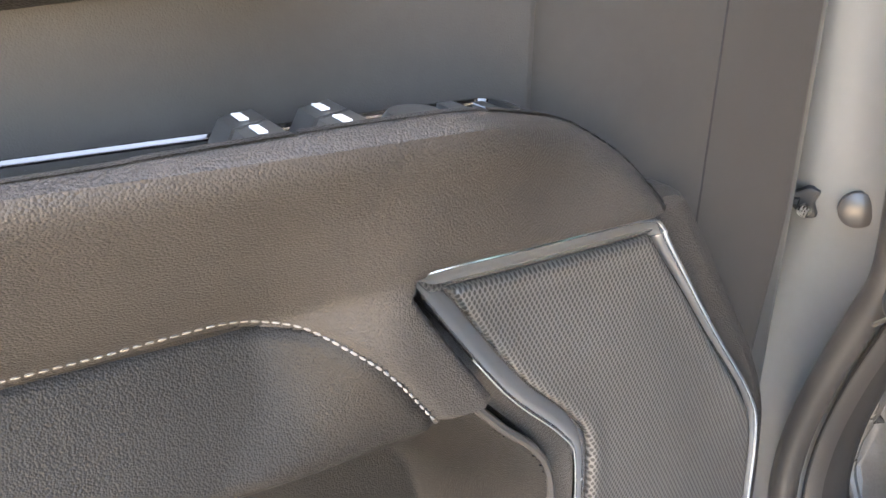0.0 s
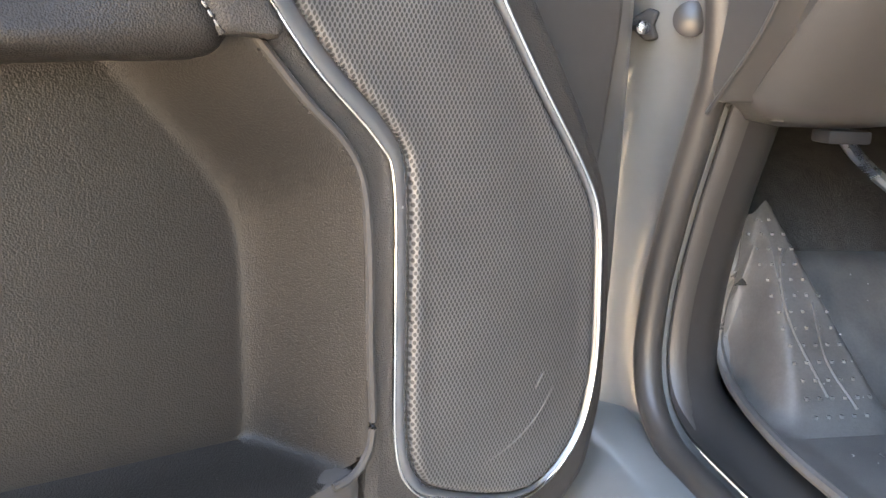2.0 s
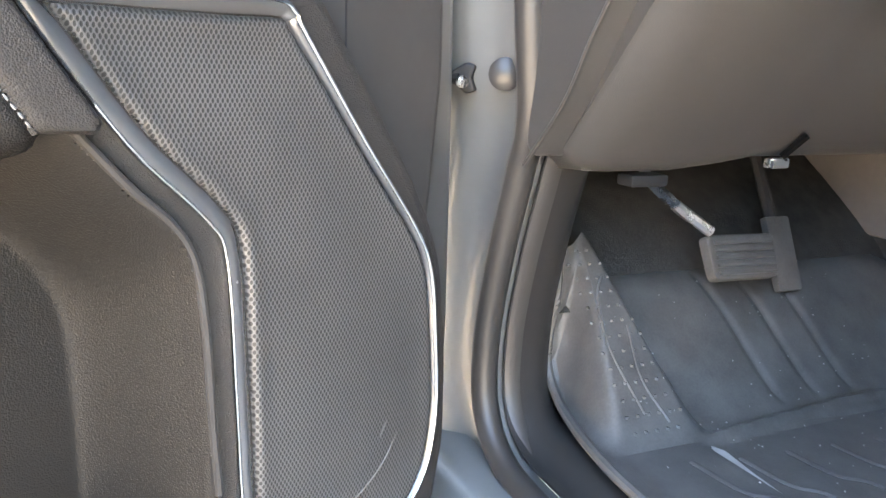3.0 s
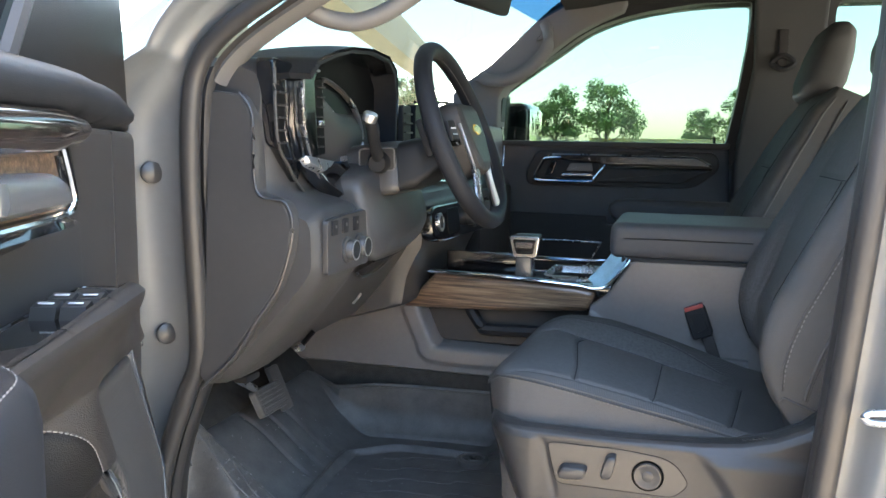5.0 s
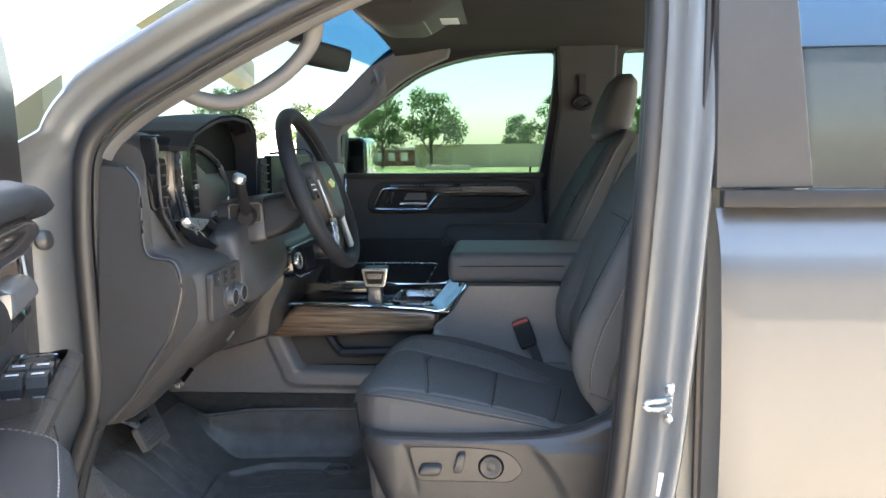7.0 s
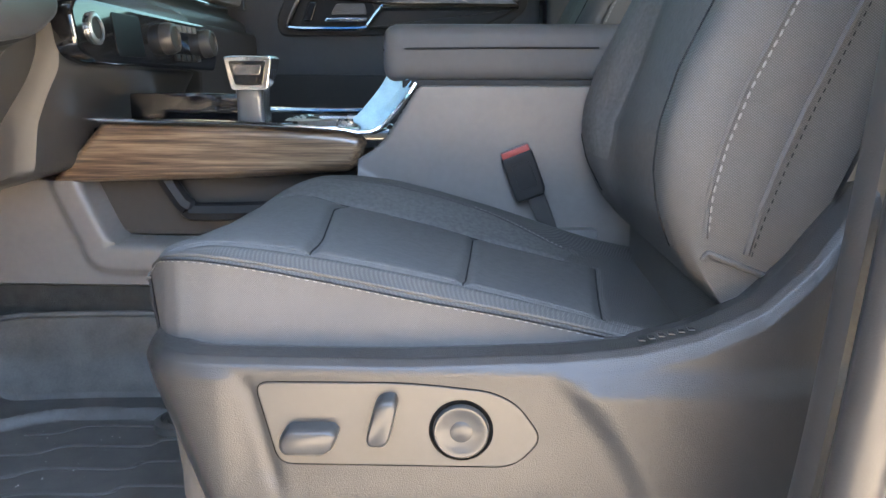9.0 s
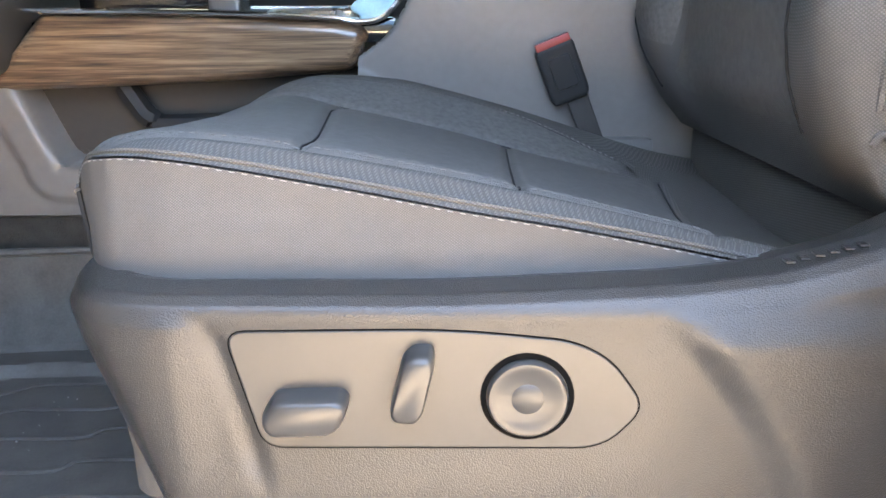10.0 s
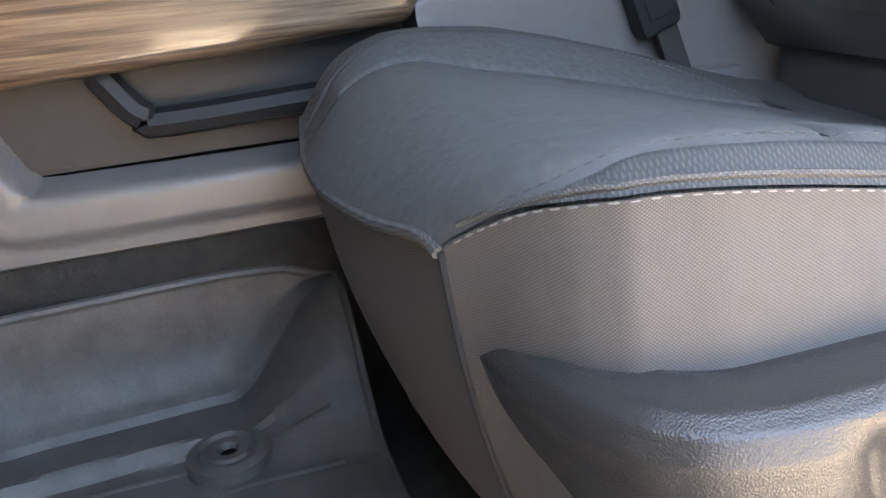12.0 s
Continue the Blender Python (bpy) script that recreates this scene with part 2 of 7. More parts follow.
m_leaf = surface("tree leaves", (0.12, 0.19, 0.06), 0.7, var=0.5, size=1.2, spec=0.3)


# ---- mesh tools ----
def V3(*a):
    return Vector(a)


def obj(name, bm, material, smooth=True, angle=40):
    me = bpy.data.meshes.new(name)
    bmesh.ops.recalc_face_normals(bm, faces=bm.faces)
    if smooth:
        for f in bm.faces:
            f.smooth = True
        lim = radians(angle)
        for e in bm.edges:
            if len(e.link_faces) == 2 and e.calc_face_angle(0) > lim:
                e.smooth = False
    bm.to_mesh(me)
    bm.free()
    me.materials.append(material)
    return new(name, me)


def thing(name, bm_or_none, material, label, category, group="", kind="", at=(0, 0, 0)):
    ob = obj(name, bm_or_none, material) if bm_or_none else new(name)
    if not bm_or_none:
        ob.location = at
        ob.empty_display_size = 0.1
    return tagged(ob, label, category, group, kind)


def part(name, bm, material, parent, label="", smooth=True, kind=""):
    ob = obj(name, bm, material, smooth)
    ob.parent = parent
    if parent.type == "EMPTY":
        ob.matrix_parent_inverse = Matrix.Translation(-parent.location)
    return tagged(ob, label, kind=kind)


def spline(pts, n=8, closed=False):
    """Catmull-Rom through points of any dimension."""
    P = [np.array(p, float) for p in pts]
    out, k = [], len(P)
    for i in range(k if closed else k - 1):
        if closed:
            a, b, c, d = P[i - 1], P[i], P[(i + 1) % k], P[(i + 2) % k]
        else:
            b, c = P[i], P[i + 1]
            a, d = (P[i - 1] if i else 2 * b - c), (P[i + 2] if i + 2 < k else 2 * c - b)
        for s in range(n):
            u = s / n
            out.append(0.5 * (2 * b + (c - a) * u + (2 * a - 5 * b + 4 * c - d) * u * u + (3 * b - a - 3 * c + d) * u ** 3))
    if not closed:
        out.append(P[-1])
    return [tuple(q) for q in out]


def rnd(poly, r, seg=4):
    """Rounds the corners of a 2D polygon."""
    out, k = [], len(poly)
    for i in range(k):
        p, a, b = (np.array(poly[j % k], float) for j in (i, i - 1, i + 1))
        ri = r[i] if isinstance(r, (list, tuple)) else r
        da, db = np.linalg.norm(a - p), np.linalg.norm(b - p)
        q = min(ri, 0.48 * da, 0.48 * db)
        s, e = p + (a - p) / da * q, p + (b - p) / db * q
        for j in range(seg + 1):
            u = j / seg
            out.append(tuple((1 - u) ** 2 * s + 2 * u * (1 - u) * p + u * u * e))
    return out


def inset(poly, d):
    """Moves a 2D polygon's outline inwards by d."""
    P = np.array(poly, float)
    area = 0.5 * np.sum(P[:, 0] * np.roll(P[:, 1], -1) - np.roll(P[:, 0], -1) * P[:, 1])
    sg = 1 if area > 0 else -1
    t = np.roll(P, -1, 0) - np.roll(P, 1, 0)
    t /= np.maximum(np.linalg.norm(t, axis=1, keepdims=True), 1e-9)
    Q = P + sg * d * np.stack((-t[:, 1], t[:, 0]), 1)
    e = np.roll(P, -1, 0) - P
    for _ in range(12 if d > 0 else 0):  # draw together what has crossed over
        bad = np.sum((np.roll(Q, -1, 0) - Q) * e, 1) < -1e-12
        if not bad.any():
            break
        for i in np.nonzero(bad)[0]:
            j = (i + 1) % len(Q)
            Q[i] = Q[j] = (Q[i] + Q[j]) / 2
    return [tuple(q) for q in Q]


def rings(loops, closed=True, cap=(True, True), uvs=None):
    """Skin between loops of equally many 3D points."""
    bm = bmesh.new()
    R = [[bm.verts.new(p) for p in lp] for lp in loops]
    n = len(R[0])
    for a, b in zip(R, R[1:]):
        for i in range(n if closed else n - 1):
            bm.faces.new((a[i], a[(i + 1) % n], b[(i + 1) % n], b[i]))
    if closed and cap[0]:
        bm.faces.new(R[0])
    if closed and cap[1]:
        bm.faces.new(R[-1][::-1])
    if uvs:
        L = bm.loops.layers.uv.new("uv")
        at = {v: uv for lp, row in zip(R, uvs) for v, uv in zip(lp, row)}
        for f in bm.faces:
            for l in f.loops:
                l[L].uv = at[l.vert]
    return bm


def plate(poly, M, depth, bev=0.002, levels=None):
    """A flat piece with a rounded front rim. M carries (a, b, out) into the world; the front lies at out = 0."""
    lv = levels or ((0, -depth), (0, -bev), (0.3 * bev, -0.3 * bev), (bev, 0), (bev + min(0.0015, 0.3 * bev), 0))
    loops, uvs = [], []
    for d, o in lv:
        q = inset(poly, d) if d else poly
        loops.append([M @ Vector((a, b, o)) for a, b in q])
        uvs.append(q)
    bm = rings(loops, uvs=uvs)
    bmesh.ops.remove_doubles(bm, verts=bm.verts, dist=2e-6)
    return bm


def skin(fn, nu, nv, closed_u=False):
    """A sheet fn(u, v) over 0..1."""
    bm = bmesh.new()
    G = [[bm.verts.new(fn(i / nu, j / nv)) for j in range(nv + 1)] for i in range(nu if closed_u else nu + 1)]
    k = len(G)
    for i in range(nu):
        for j in range(nv):
            bm.faces.new((G[i][j], G[(i + 1) % k][j], G[(i + 1) % k][j + 1], G[i][j + 1]))
    return bm


def thicken(bm, d):
    bmesh.ops.recalc_face_normals(bm, faces=bm.faces)
    bmesh.ops.solidify(bm, geom=bm.faces[:], thickness=d)
    return bm


def tube(path, r, n=8, closed=False, flat=1.0, up=(0, 0, 1), taper=None):
    """A bar along a path; flat scales its section along up."""
    P = [Vector(p) for p in path]
    loops, k, up = [], len(P), Vector(up)
    for i, p in enumerate(P):
        t = (P[(i + 1) % k] - P[i - 1]) if closed else (P[min(i + 1, k - 1)] - P[max(i - 1, 0)])
        t.normalize()
        a = t.cross(up)
        a = a.normalized() if a.length > 1e-4 else t.orthogonal().normalized()
        b = a.cross(t).normalized()
        s = r * (taper(i / (k - 1)) if taper else 1)
        loops.append([p + a * (s * math.cos(2 * math.pi * j / n)) + b * (s * flat * math.sin(2 * math.pi * j / n)) for j in range(n)])
    if closed:
        loops.append(loops[0])
        bm = rings(loops, cap=(False, False))
        bmesh.ops.remove_doubles(bm, verts=bm.verts, dist=1e-6)
        return bm
    return rings(loops)


def lathe(profile, M, n=32):
    """profile: (radius, out) pairs turned about M's third axis."""
    return rings([[M @ Vector((r * math.cos(2 * math.pi * j / n), r * math.sin(2 * math.pi * j / n), o)) for j in range(n)] for r, o in profile])


def box(c, s, bev=0.004, M=None, seg=2):
    bm = bmesh.new()
    bmesh.ops.create_cube(bm, size=1, matrix=Matrix.Translation(c) @ Matrix.Diagonal((*s, 1)))
    if bev:
        bmesh.ops.bevel(bm, geom=bm.edges[:], offset=bev, segments=seg, affect="EDGES", profile=0.6)
    if M:
        bm.transform(M)
    return bm


def join(*bms):
    out = bms[0]
    for b in bms[1:]:
        me = bpy.data.meshes.new("tmp")
        b.to_mesh(me)
        b.free()
        out.from_mesh(me)
        bpy.data.meshes.remove(me)
    return out


def lerp(x, xs, ys):
    return float(np.interp(x, xs, ys))


def ease(a, b, x):
    u = min(1, max(0, (x - a) / (b - a)))
    return u * u * (3 - 2 * u)


def stitches(path, length=0.006, gap=0.003, r=0.0011, lift=(0, 0, 0)):
    """A row of thread stitches along a path."""
    P = [np.array(p, float) + np.array(lift) for p in path]
    d = [0.0]
    for a, b in zip(P, P[1:]):
        d.append(d[-1] + np.linalg.norm(b - a))
    A = np.array(P)
    at = lambda s: Vector([np.interp(s, d, A[:, k]) for k in range(3)])
    out, s = [], 0.0
    while s + length < d[-1]:
        a, b = at(s), at(s + length)
        w = (b - a).normalized()
        o = w.orthogonal().normalized()
        q = w.cross(o)
        out.append([[c + (o * math.cos(k * math.pi / 2.5) + q * math.sin(k * math.pi / 2.5)) * rr for k in range(5)] for c, rr in ((a, r * 0.5), (a.lerp(b, 0.25), r), (a.lerp(b, 0.75), r), (b, r * 0.5))])
        s += length + gap
    bm = bmesh.new()
    for lp in out:
        R = [[bm.verts.new(p) for p in ring] for ring in lp]
        for a, b in zip(R, R[1:]):
            for i in range(5):
                bm.faces.new((a[i], a[(i + 1) % 5], b[(i + 1) % 5], b[i]))
        bm.faces.new(R[0])
        bm.faces.new(R[-1])
    return bm


def to_line(P, line):
    """Distances of 2D points from a polyline, and the nearest places on it."""
    L = np.array(line, float)
    A, B = L[:-1], L[1:]
    AB = B - A
    t = np.clip(np.sum((P[:, None] - A) * AB, 2) / np.maximum(np.sum(AB * AB, 1), 1e-12), 0, 1)
    N = A + AB * t[..., None]
    d = np.linalg.norm(P[:, None] - N, axis=2)
    k = np.argmin(d, 1)
    i = np.arange(len(P))
    return d[i, k], N[i, k]


def within(P, poly):
    ins = np.zeros(len(P), bool)
    for (a, b), (c, d) in zip(poly, list(poly[1:]) + [poly[0]]):
        hit = ((b > P[:, 1]) != (d > P[:, 1])) & (P[:, 0] < (c - a) * (P[:, 1] - b) / ((d - b) or 1e-12) + a)
        ins ^= hit
    return ins


def rounded(d, r):
    """Drop of a rounded edge of radius r at distance d inside it."""
    k = np.clip(1 - d / r, 0, 1)
    return r * (1 - np.sqrt(1 - k * k))


def relief(poly, height, M, step, back):
    """A padded piece over a 2D outline whose front stands at height(P); M carries (a, b, out) into the world."""
    Q = np.array(poly, float)
    lo, hi = Q.min(0) - step, Q.max(0) + step
    nx, ny = (int((hi[k] - lo[k]) / step) + 2 for k in (0, 1))
    G = np.array([(lo[0] + i * step, lo[1] + j * step) for i in range(nx) for j in range(ny)])
    dist, near = to_line(G, list(poly) + [poly[0]])
    sd = np.where(within(G, poly), dist, -dist)
    P = np.where((sd < 0.3 * step)[:, None], near, G)
    H = height(P)
    bm = bmesh.new()
    keep = {}
    for i in range(nx - 1):
        for j in range(ny - 1):
            q = (i * ny + j, (i + 1) * ny + j, (i + 1) * ny + j + 1, i * ny + j + 1)
            if min(sd[list(q)]) > -0.7 * step and max(sd[list(q)]) > 0.3 * step:
                for k in q:
                    if k not in keep:
                        keep[k] = bm.verts.new(M @ Vector((P[k][0], P[k][1], H[k])))
                bm.faces.new([keep[k] for k in q])
    at = {v: k for k, v in keep.items()}
    deep = {}
    for e in [e for e in bm.edges if len(e.link_faces) == 1]:
        for v in e.verts:
            if v not in deep:
                k = at[v]
                deep[v] = bm.verts.new(M @ Vector((P[k][0], P[k][1], back)))
        a, b = e.verts
        bm.faces.new((a, b, deep[b], deep[a]))
    bmesh.ops.remove_doubles(bm, verts=bm.verts, dist=2e-5)
    return bm


def axes(o, a, b):
    """A frame at o whose first axis is a, second is b made square to it, third their cross product."""
    a = Vector(a).normalized()
    c = a.cross(Vector(b)).normalized()
    b = c.cross(a)
    m = Matrix((a, b, c)).transposed().to_4x4()
    m.translation = o
    return m


SIDE = axes((0, 0, 0), (1, 0, 0), (0, 0, 1))  # (x, z, out to the driver's side)


def side(y):
    m = SIDE.copy()
    m.translation = (0, y, 0)
    return m


# ---- surroundings ----
def ground():
    bm = bmesh.new()
    bmesh.ops.create_grid(bm, x_segments=40, y_segments=40, size=1500)
    ob = tagged(obj("ground", bm, m_concrete), "pale concrete parking lot around the truck", "ground", kind="structure")
    lawn = obj("lawn", box((0, 190, 0.01), (700, 270, 0.02), 0), m_grass)
    tagged(lawn, "mown green lawn beyond the lot", "lawn", kind="structure")


def tree(name, seed, height, spread):
    rs = random.Random(seed)
    root = thing(name, None, None, "leafy green deciduous tree on the lawn", "tree", "trees on the lawn")
    bm = tube(spline([(0, 0, 0), (0.08, 0.03, height * 0.2), (0.0, 0.1, height * 0.42), (0.1, 0.05, height * 0.6)], 4), 0.17, 8, taper=lambda u: 1 - 0.6 * u)
    limbs = []
    for i in range(8):
        a, h = i * 2.4 + rs.random(), height * (0.22 + 0.35 * rs.random())
        r = spread * (0.45 + 0.35 * rs.random())
        tip = Vector((math.cos(a) * r, math.sin(a) * r, h + height * (0.12 + 0.25 * rs.random())))
        limbs.append(tip)
        bm = join(bm, tube(spline([(0.03, 0.05, h * 0.8), tip * 0.5 + Vector((0, 0, h * 0.45)), tip], 3), 0.07, 6, taper=lambda u: 1 - 0.75 * u))
    part("trunk", bm, m_bark, root)
    vs, fs = [], []
    clumps = limbs + [Vector((rs.uniform(-1, 1) * spread * 0.6, rs.uniform(-1, 1) * spread * 0.6, height * rs.uniform(0.35, 0.95))) for _ in range(26)]
    for c in clumps:
        q = spread * rs.uniform(0.16, 0.34)
        lim = 1 - 0.55 * max(0, c.z / height - 0.55) / 0.45
        c = Vector((c.x * lim, c.y * lim, c.z))
        for _ in range(150):
            d = Vector((rs.gauss(0, 1), rs.gauss(0, 1), rs.gauss(0, 0.75)))
            p = c + d.normalized() * q * rs.random() ** 0.5
            w = Vector((rs.gauss(0, 1), rs.gauss(0, 1), rs.gauss(0, 1))).normalized()
            o = w.orthogonal().normalized() * rs.uniform(0.05, 0.11)
            w = w * rs.uniform(0.08, 0.17)
            k = len(vs)
            vs += [p - w, p + o, p + w, p - o]
            fs.append((k, k + 1, k + 2, k + 3))
    me = bpy.data.meshes.new("crown")
    me.from_pydata([tuple(v) for v in vs], [], fs)
    me.materials.append(m_leaf)
    crown = new("crown", me)
    crown.parent = root
    tagged(crown, kind="stuff")
    return root


def far_things():
    trees = [tree("tree", 3, 6.9, 3.7), tree("tree", 8, 6.9, 3.4)]
    trees[0].location = (-5.6, 72, 0)
    trees[1].location = (-10.4, 75, 0)
    for k, x, y, s in ((0, 6.2, 69, 0.95), (1, 2.8, 90, 0.8), (0, -34, 72, 1.2), (1, -27, 82, 1.25), (0, -42, 70, 1.3), (1, 14, 80, 1.0), (0, -21, 90, 1.0), (1, -55, 80, 1.5), (0, 24, 76, 1.1)):
        trees[k].scale = (s, s, s)
        copy_thing(trees[k], pose(x, y, 0, 0, 0, x * 37))
        trees[k].scale = (1, 1, 1)
    wall = thing("boundary_wall", None, None, "long low tan stucco boundary wall across the lawn", "wall", at=(-2, 76, 0))
    x0 = -7.4
    for i in range(5):
        w = 3.6
        part("panel", box((x0 + w * (i + 0.5), 76, 1.05), (w - 0.02, 0.35, 2.1), 0.02), m_stucco, wall)
        part("sunk_panel", box((x0 + w * (i + 0.5), 75.8, 1.0), (w * 0.72, 0.1, 1.5), 0.02), m_tanband, wall)
    part("coping", box((x0 + 9, 76, 2.14), (18.2, 0.5, 0.08), 0.02), m_stucco, wall)
    sign = thing("low_planter", box((-3.6, 66, 0.2), (3.6, 0.8, 0.4), 0.04), m_tanband, "low tan masonry planter on the lawn", "planter")
    house = thing("brick_building", None, None, "small red brick building with pale windows", "building", at=(-11, 88, 0))
    part("wall", box((-11, 88, 0.75), (5, 4, 1.9), 0.02), m_brick, house)
    part("roof", box((-11, 88, 1.85), (5.5, 4.5, 0.3), 0.05), m_wallwhite, house)
    for x in (-12.4, -11.0, -9.6):
        part("window", box((x, 85.98, 1.0), (0.7, 0.08, 0.9), 0.01), m_wallwhite, house)
    # the dealership: a canopy ahead of the truck and a pale building behind the camera
    canopy = thing("entrance_canopy", None, None, "tan and white flat entrance canopy on a square column", "canopy", at=(-6, 3, 0))
    part("column", box((-4.66, 8.0, 2.05), (0.46, 0.46, 4.1), 0.03), m_stucco, canopy)
    part("beam", box((0, 0, 0), (0.7, 25.9, 1.0), 0.03, Matrix.Translation((-6.5, 17.3, 4.5)) @ Matrix.Rotation(math.atan2(5.1, 25.4), 4, "Z")), m_stucco, canopy)
    # unseen slab added and sized to keep the sun off the cab
    part("roof", box((-2.3, 2.5, 4.9), (6.4, 4.6, 0.4), 0.03), m_wallwhite, canopy)
    shop = thing("showroom", None, None, "pale showroom building with a blue fascia", "building", at=(0, -13, 0))
    # front made dark so that it throws less light on the door
    part("wall", box((2, -13, 1.6), (60, 0.4, 3.2), 0.02), m_light_cut, shop, "showroom front darkened to cut bounce light")
    # unseen slab added to block low sky ahead of the truck
    part("sky_blocker", box((-9.5, -6.2, 3.3), (0.4, 13.6, 6.6), 0.02), m_light_cut, shop)
    part("fascia", box((2, -13.2, 4.4), (60, 1.0, 2.4), 0.02), m_fascia, shop)


ground()
far_things()

# ---- truck body ----
# the front door opening on the driver's side: (x, z, y of the seal), from the sill's front corner up and round
OPEN = [(0.10, 0.632, 0.15), (-0.015, 0.645, 0.15), (-0.066, 0.70, 0.15), (-0.07, 0.79, 0.15), (-0.045, 0.896, 0.15), (-0.004, 1.0, 0.147), (0.020, 1.06, 0.143),
        (0.029, 1.16, 0.13), (0.034, 1.357, 0.11), (0.044, 1.489, 0.10), (0.056, 1.549, 0.10), (0.085, 1.592, 0.10), (0.138, 1.633, 0.10),
        (0.218, 1.679, 0.10), (0.33, 1.739, 0.10), (0.481, 1.811, 0.105), (0.62, 1.868, 0.115), (0.78, 1.915, 0.125), (0.95, 1.932, 0.125), (1.04, 1.91, 0.115),
        (1.073, 1.83, 0.10), (1.067, 1.61, 0.085), (1.054, 1.411, 0.08), (1.039, 1.207, 0.08), (1.018, 0.94, 0.09), (1.0, 0.80, 0.11), (0.965, 0.68, 0.13), (0.88, 0.635, 0.15), (0.5, 0.630, 0.15)]
LOOP = spline(OPEN, 6, closed=True)


def out_normals(loop):
    P = np.array(loop)[:, :2]
    t = np.roll(P, -1, 0) - np.roll(P, 1, 0)
    t /= np.linalg.norm(t, axis=1, keepdims=True)
    n = np.stack((t[:, 1], -t[:, 0]), 1)
    c = P.mean(0)
    if np.sum((P - c) * n) < 0:
        n = -n
    for _ in range(6):
        n = (np.roll(n, 1, 0) + n + np.roll(n, -1, 0)) / 3
    return n / np.linalg.norm(n, axis=1, keepdims=True)


NORM = out_normals(LOOP)


def around(profile, width=None, upper=None):
    """Runs a profile of (outwards, towards the driver's side) round the opening; upper: its other shape along the roof pillar."""
    loops = []
    for i, (o0, d0) in enumerate(profile):
        ring = []
        for (x, z, y), n in zip(LOOP, NORM):
            w = width(x, z) if width else 1
            k = ease(1.45, 1.62, z) * (1 - ease(0.98, 1.04, x)) if upper else 0
            o, d = (o0 * (1 - k) + upper[i][0] * k, d0 * (1 - k) + upper[i][1] * k) if k else (o0, d0)
            ring.append(Vector((x + n[0] * o * w, y - d, z + n[1] * o * w)))
        loops.append(ring)
    return rings(loops, cap=(False, False))


def flange_width(x, z):
    front = 1.9 * (1 - ease(1.45, 1.62, z)) * (1 - ease(0.1, 0.3, x))
    rail = 0.66 * ease(1.5, 1.62, z)
    rear = 0.95 * ease(0.95, 1.03, x) * (1 - ease(1.84, 1.92, z))
    return max(0.62, front, rail, rear)


def body():
    b = around([(0.0, -0.02), (0.0, 0.0), (0.02, 0.0), (0.036, 0.005), (0.046, 0.016), (0.055, 0.03), (0.065, 0.036), (0.076, 0.038), (0.083, 0.05), (0.09, 0.063), (0.098, 0.064), (0.103, 0.055), (0.106, 0.03), (0.112, 0.0)], flange_width,
               [(0.0, -0.02), (0.0, 0.0), (0.02, 0.0), (0.034, 0.006), (0.042, 0.016), (0.05, 0.022), (0.06, 0.024), (0.07, 0.034), (0.078, 0.05), (0.09, 0.062), (0.105, 0.066), (0.118, 0.06), (0.126, 0.04), (0.13, 0.0)])
    tagged(obj("door_opening_frame", b, m_paint_in, angle=60), "silver painted body frame round the driver's door opening", "door frame", kind="structure")
    seal = thing("door_seal", tube([(x, y - 0.012, z) for x, z, y in LOOP], 0.0165, 12, closed=True, up=(0, 1, 0)), m_rubber, "black rubber weather seal round the door opening", "door seal")
    part("inner_lip", around([(-0.012, -0.010), (-0.017, -0.018), (-0.016, -0.03)]), m_rubber, seal)
    # fender ahead of the door, roof skin, sill
    f = skin(lambda u, v: V3(-0.23 - 1.3 * u, 0.02 + 0.02 * u - 0.05 * math.sin(math.pi * v), 0.45 + 0.95 * v), 8, 8)
    tagged(obj("front_fender", thicken(f, 0.02), m_paint), "silver metallic front fender", "fender", kind="structure")
    hood = skin(lambda u, v: V3(-0.62 - 1.1 * u, 0.1 + 1.85 * v, 1.36 + 0.05 * math.sin(math.pi * v) - 0.08 * u), 8, 12)
    tagged(obj("bonnet", thicken(hood, 0.03), m_paint), "silver metallic bonnet ahead of the windscreen", "bonnet", kind="structure")
    roof = skin(lambda u, v: V3(0.42 + 2.2 * u, 0.08 + 1.88 * v, 1.985 + 0.04 * math.sin(math.pi * v) * math.sin(math.pi * (0.15 + 0.8 * u)) - 0.04 * (abs(2 * v - 1)) ** 4), 12, 16)
    tagged(obj("roof", thicken(roof, 0.012), m_paint), "silver metallic cab roof", "roof", kind="structure")
    sill = skin(lambda u, v: V3(-0.2 + 1.6 * u, *spline([(0.0, 0.44), (0.02, 0.55), (0.07, 0.615), (0.14, 0.632)], 4)[round(v * 12)]), 4, 12)
    tagged(obj("rocker_sill", thicken(sill, 0.01), m_paint_in), "silver painted sill under the door", "sill", kind="structure")


def windscreen():
    lo, hi = (-0.62, 1.28), (0.44, 1.945)
    fn = lambda u, v: V3(lo[0] + (hi[0] - lo[0]) * v - 0.09 * math.sin(math.pi * u) * (1 - 0.4 * v), 0.14 + 1.78 * u, lo[1] + (hi[1] - lo[1]) * v + 0.03 * math.sin(math.pi * v))
    pane = tagged(obj("windscreen", skin(fn, 16, 10), m_pane_clear), "raked clear windscreen", "windscreen", kind="structure")
    pane.visible_shadow = False
    band = skin(lambda u, v: fn(u, 0.88 + 0.12 * v) + V3(0.004, 0, -0.006), 16, 3)
    s = tagged(obj("shade_band", band, glass("blue windscreen shade band", (0.12, 0.3, 0.5))), "blue tinted band along the windscreen's top", "shade band", kind="structure")
    s.visible_shadow = False


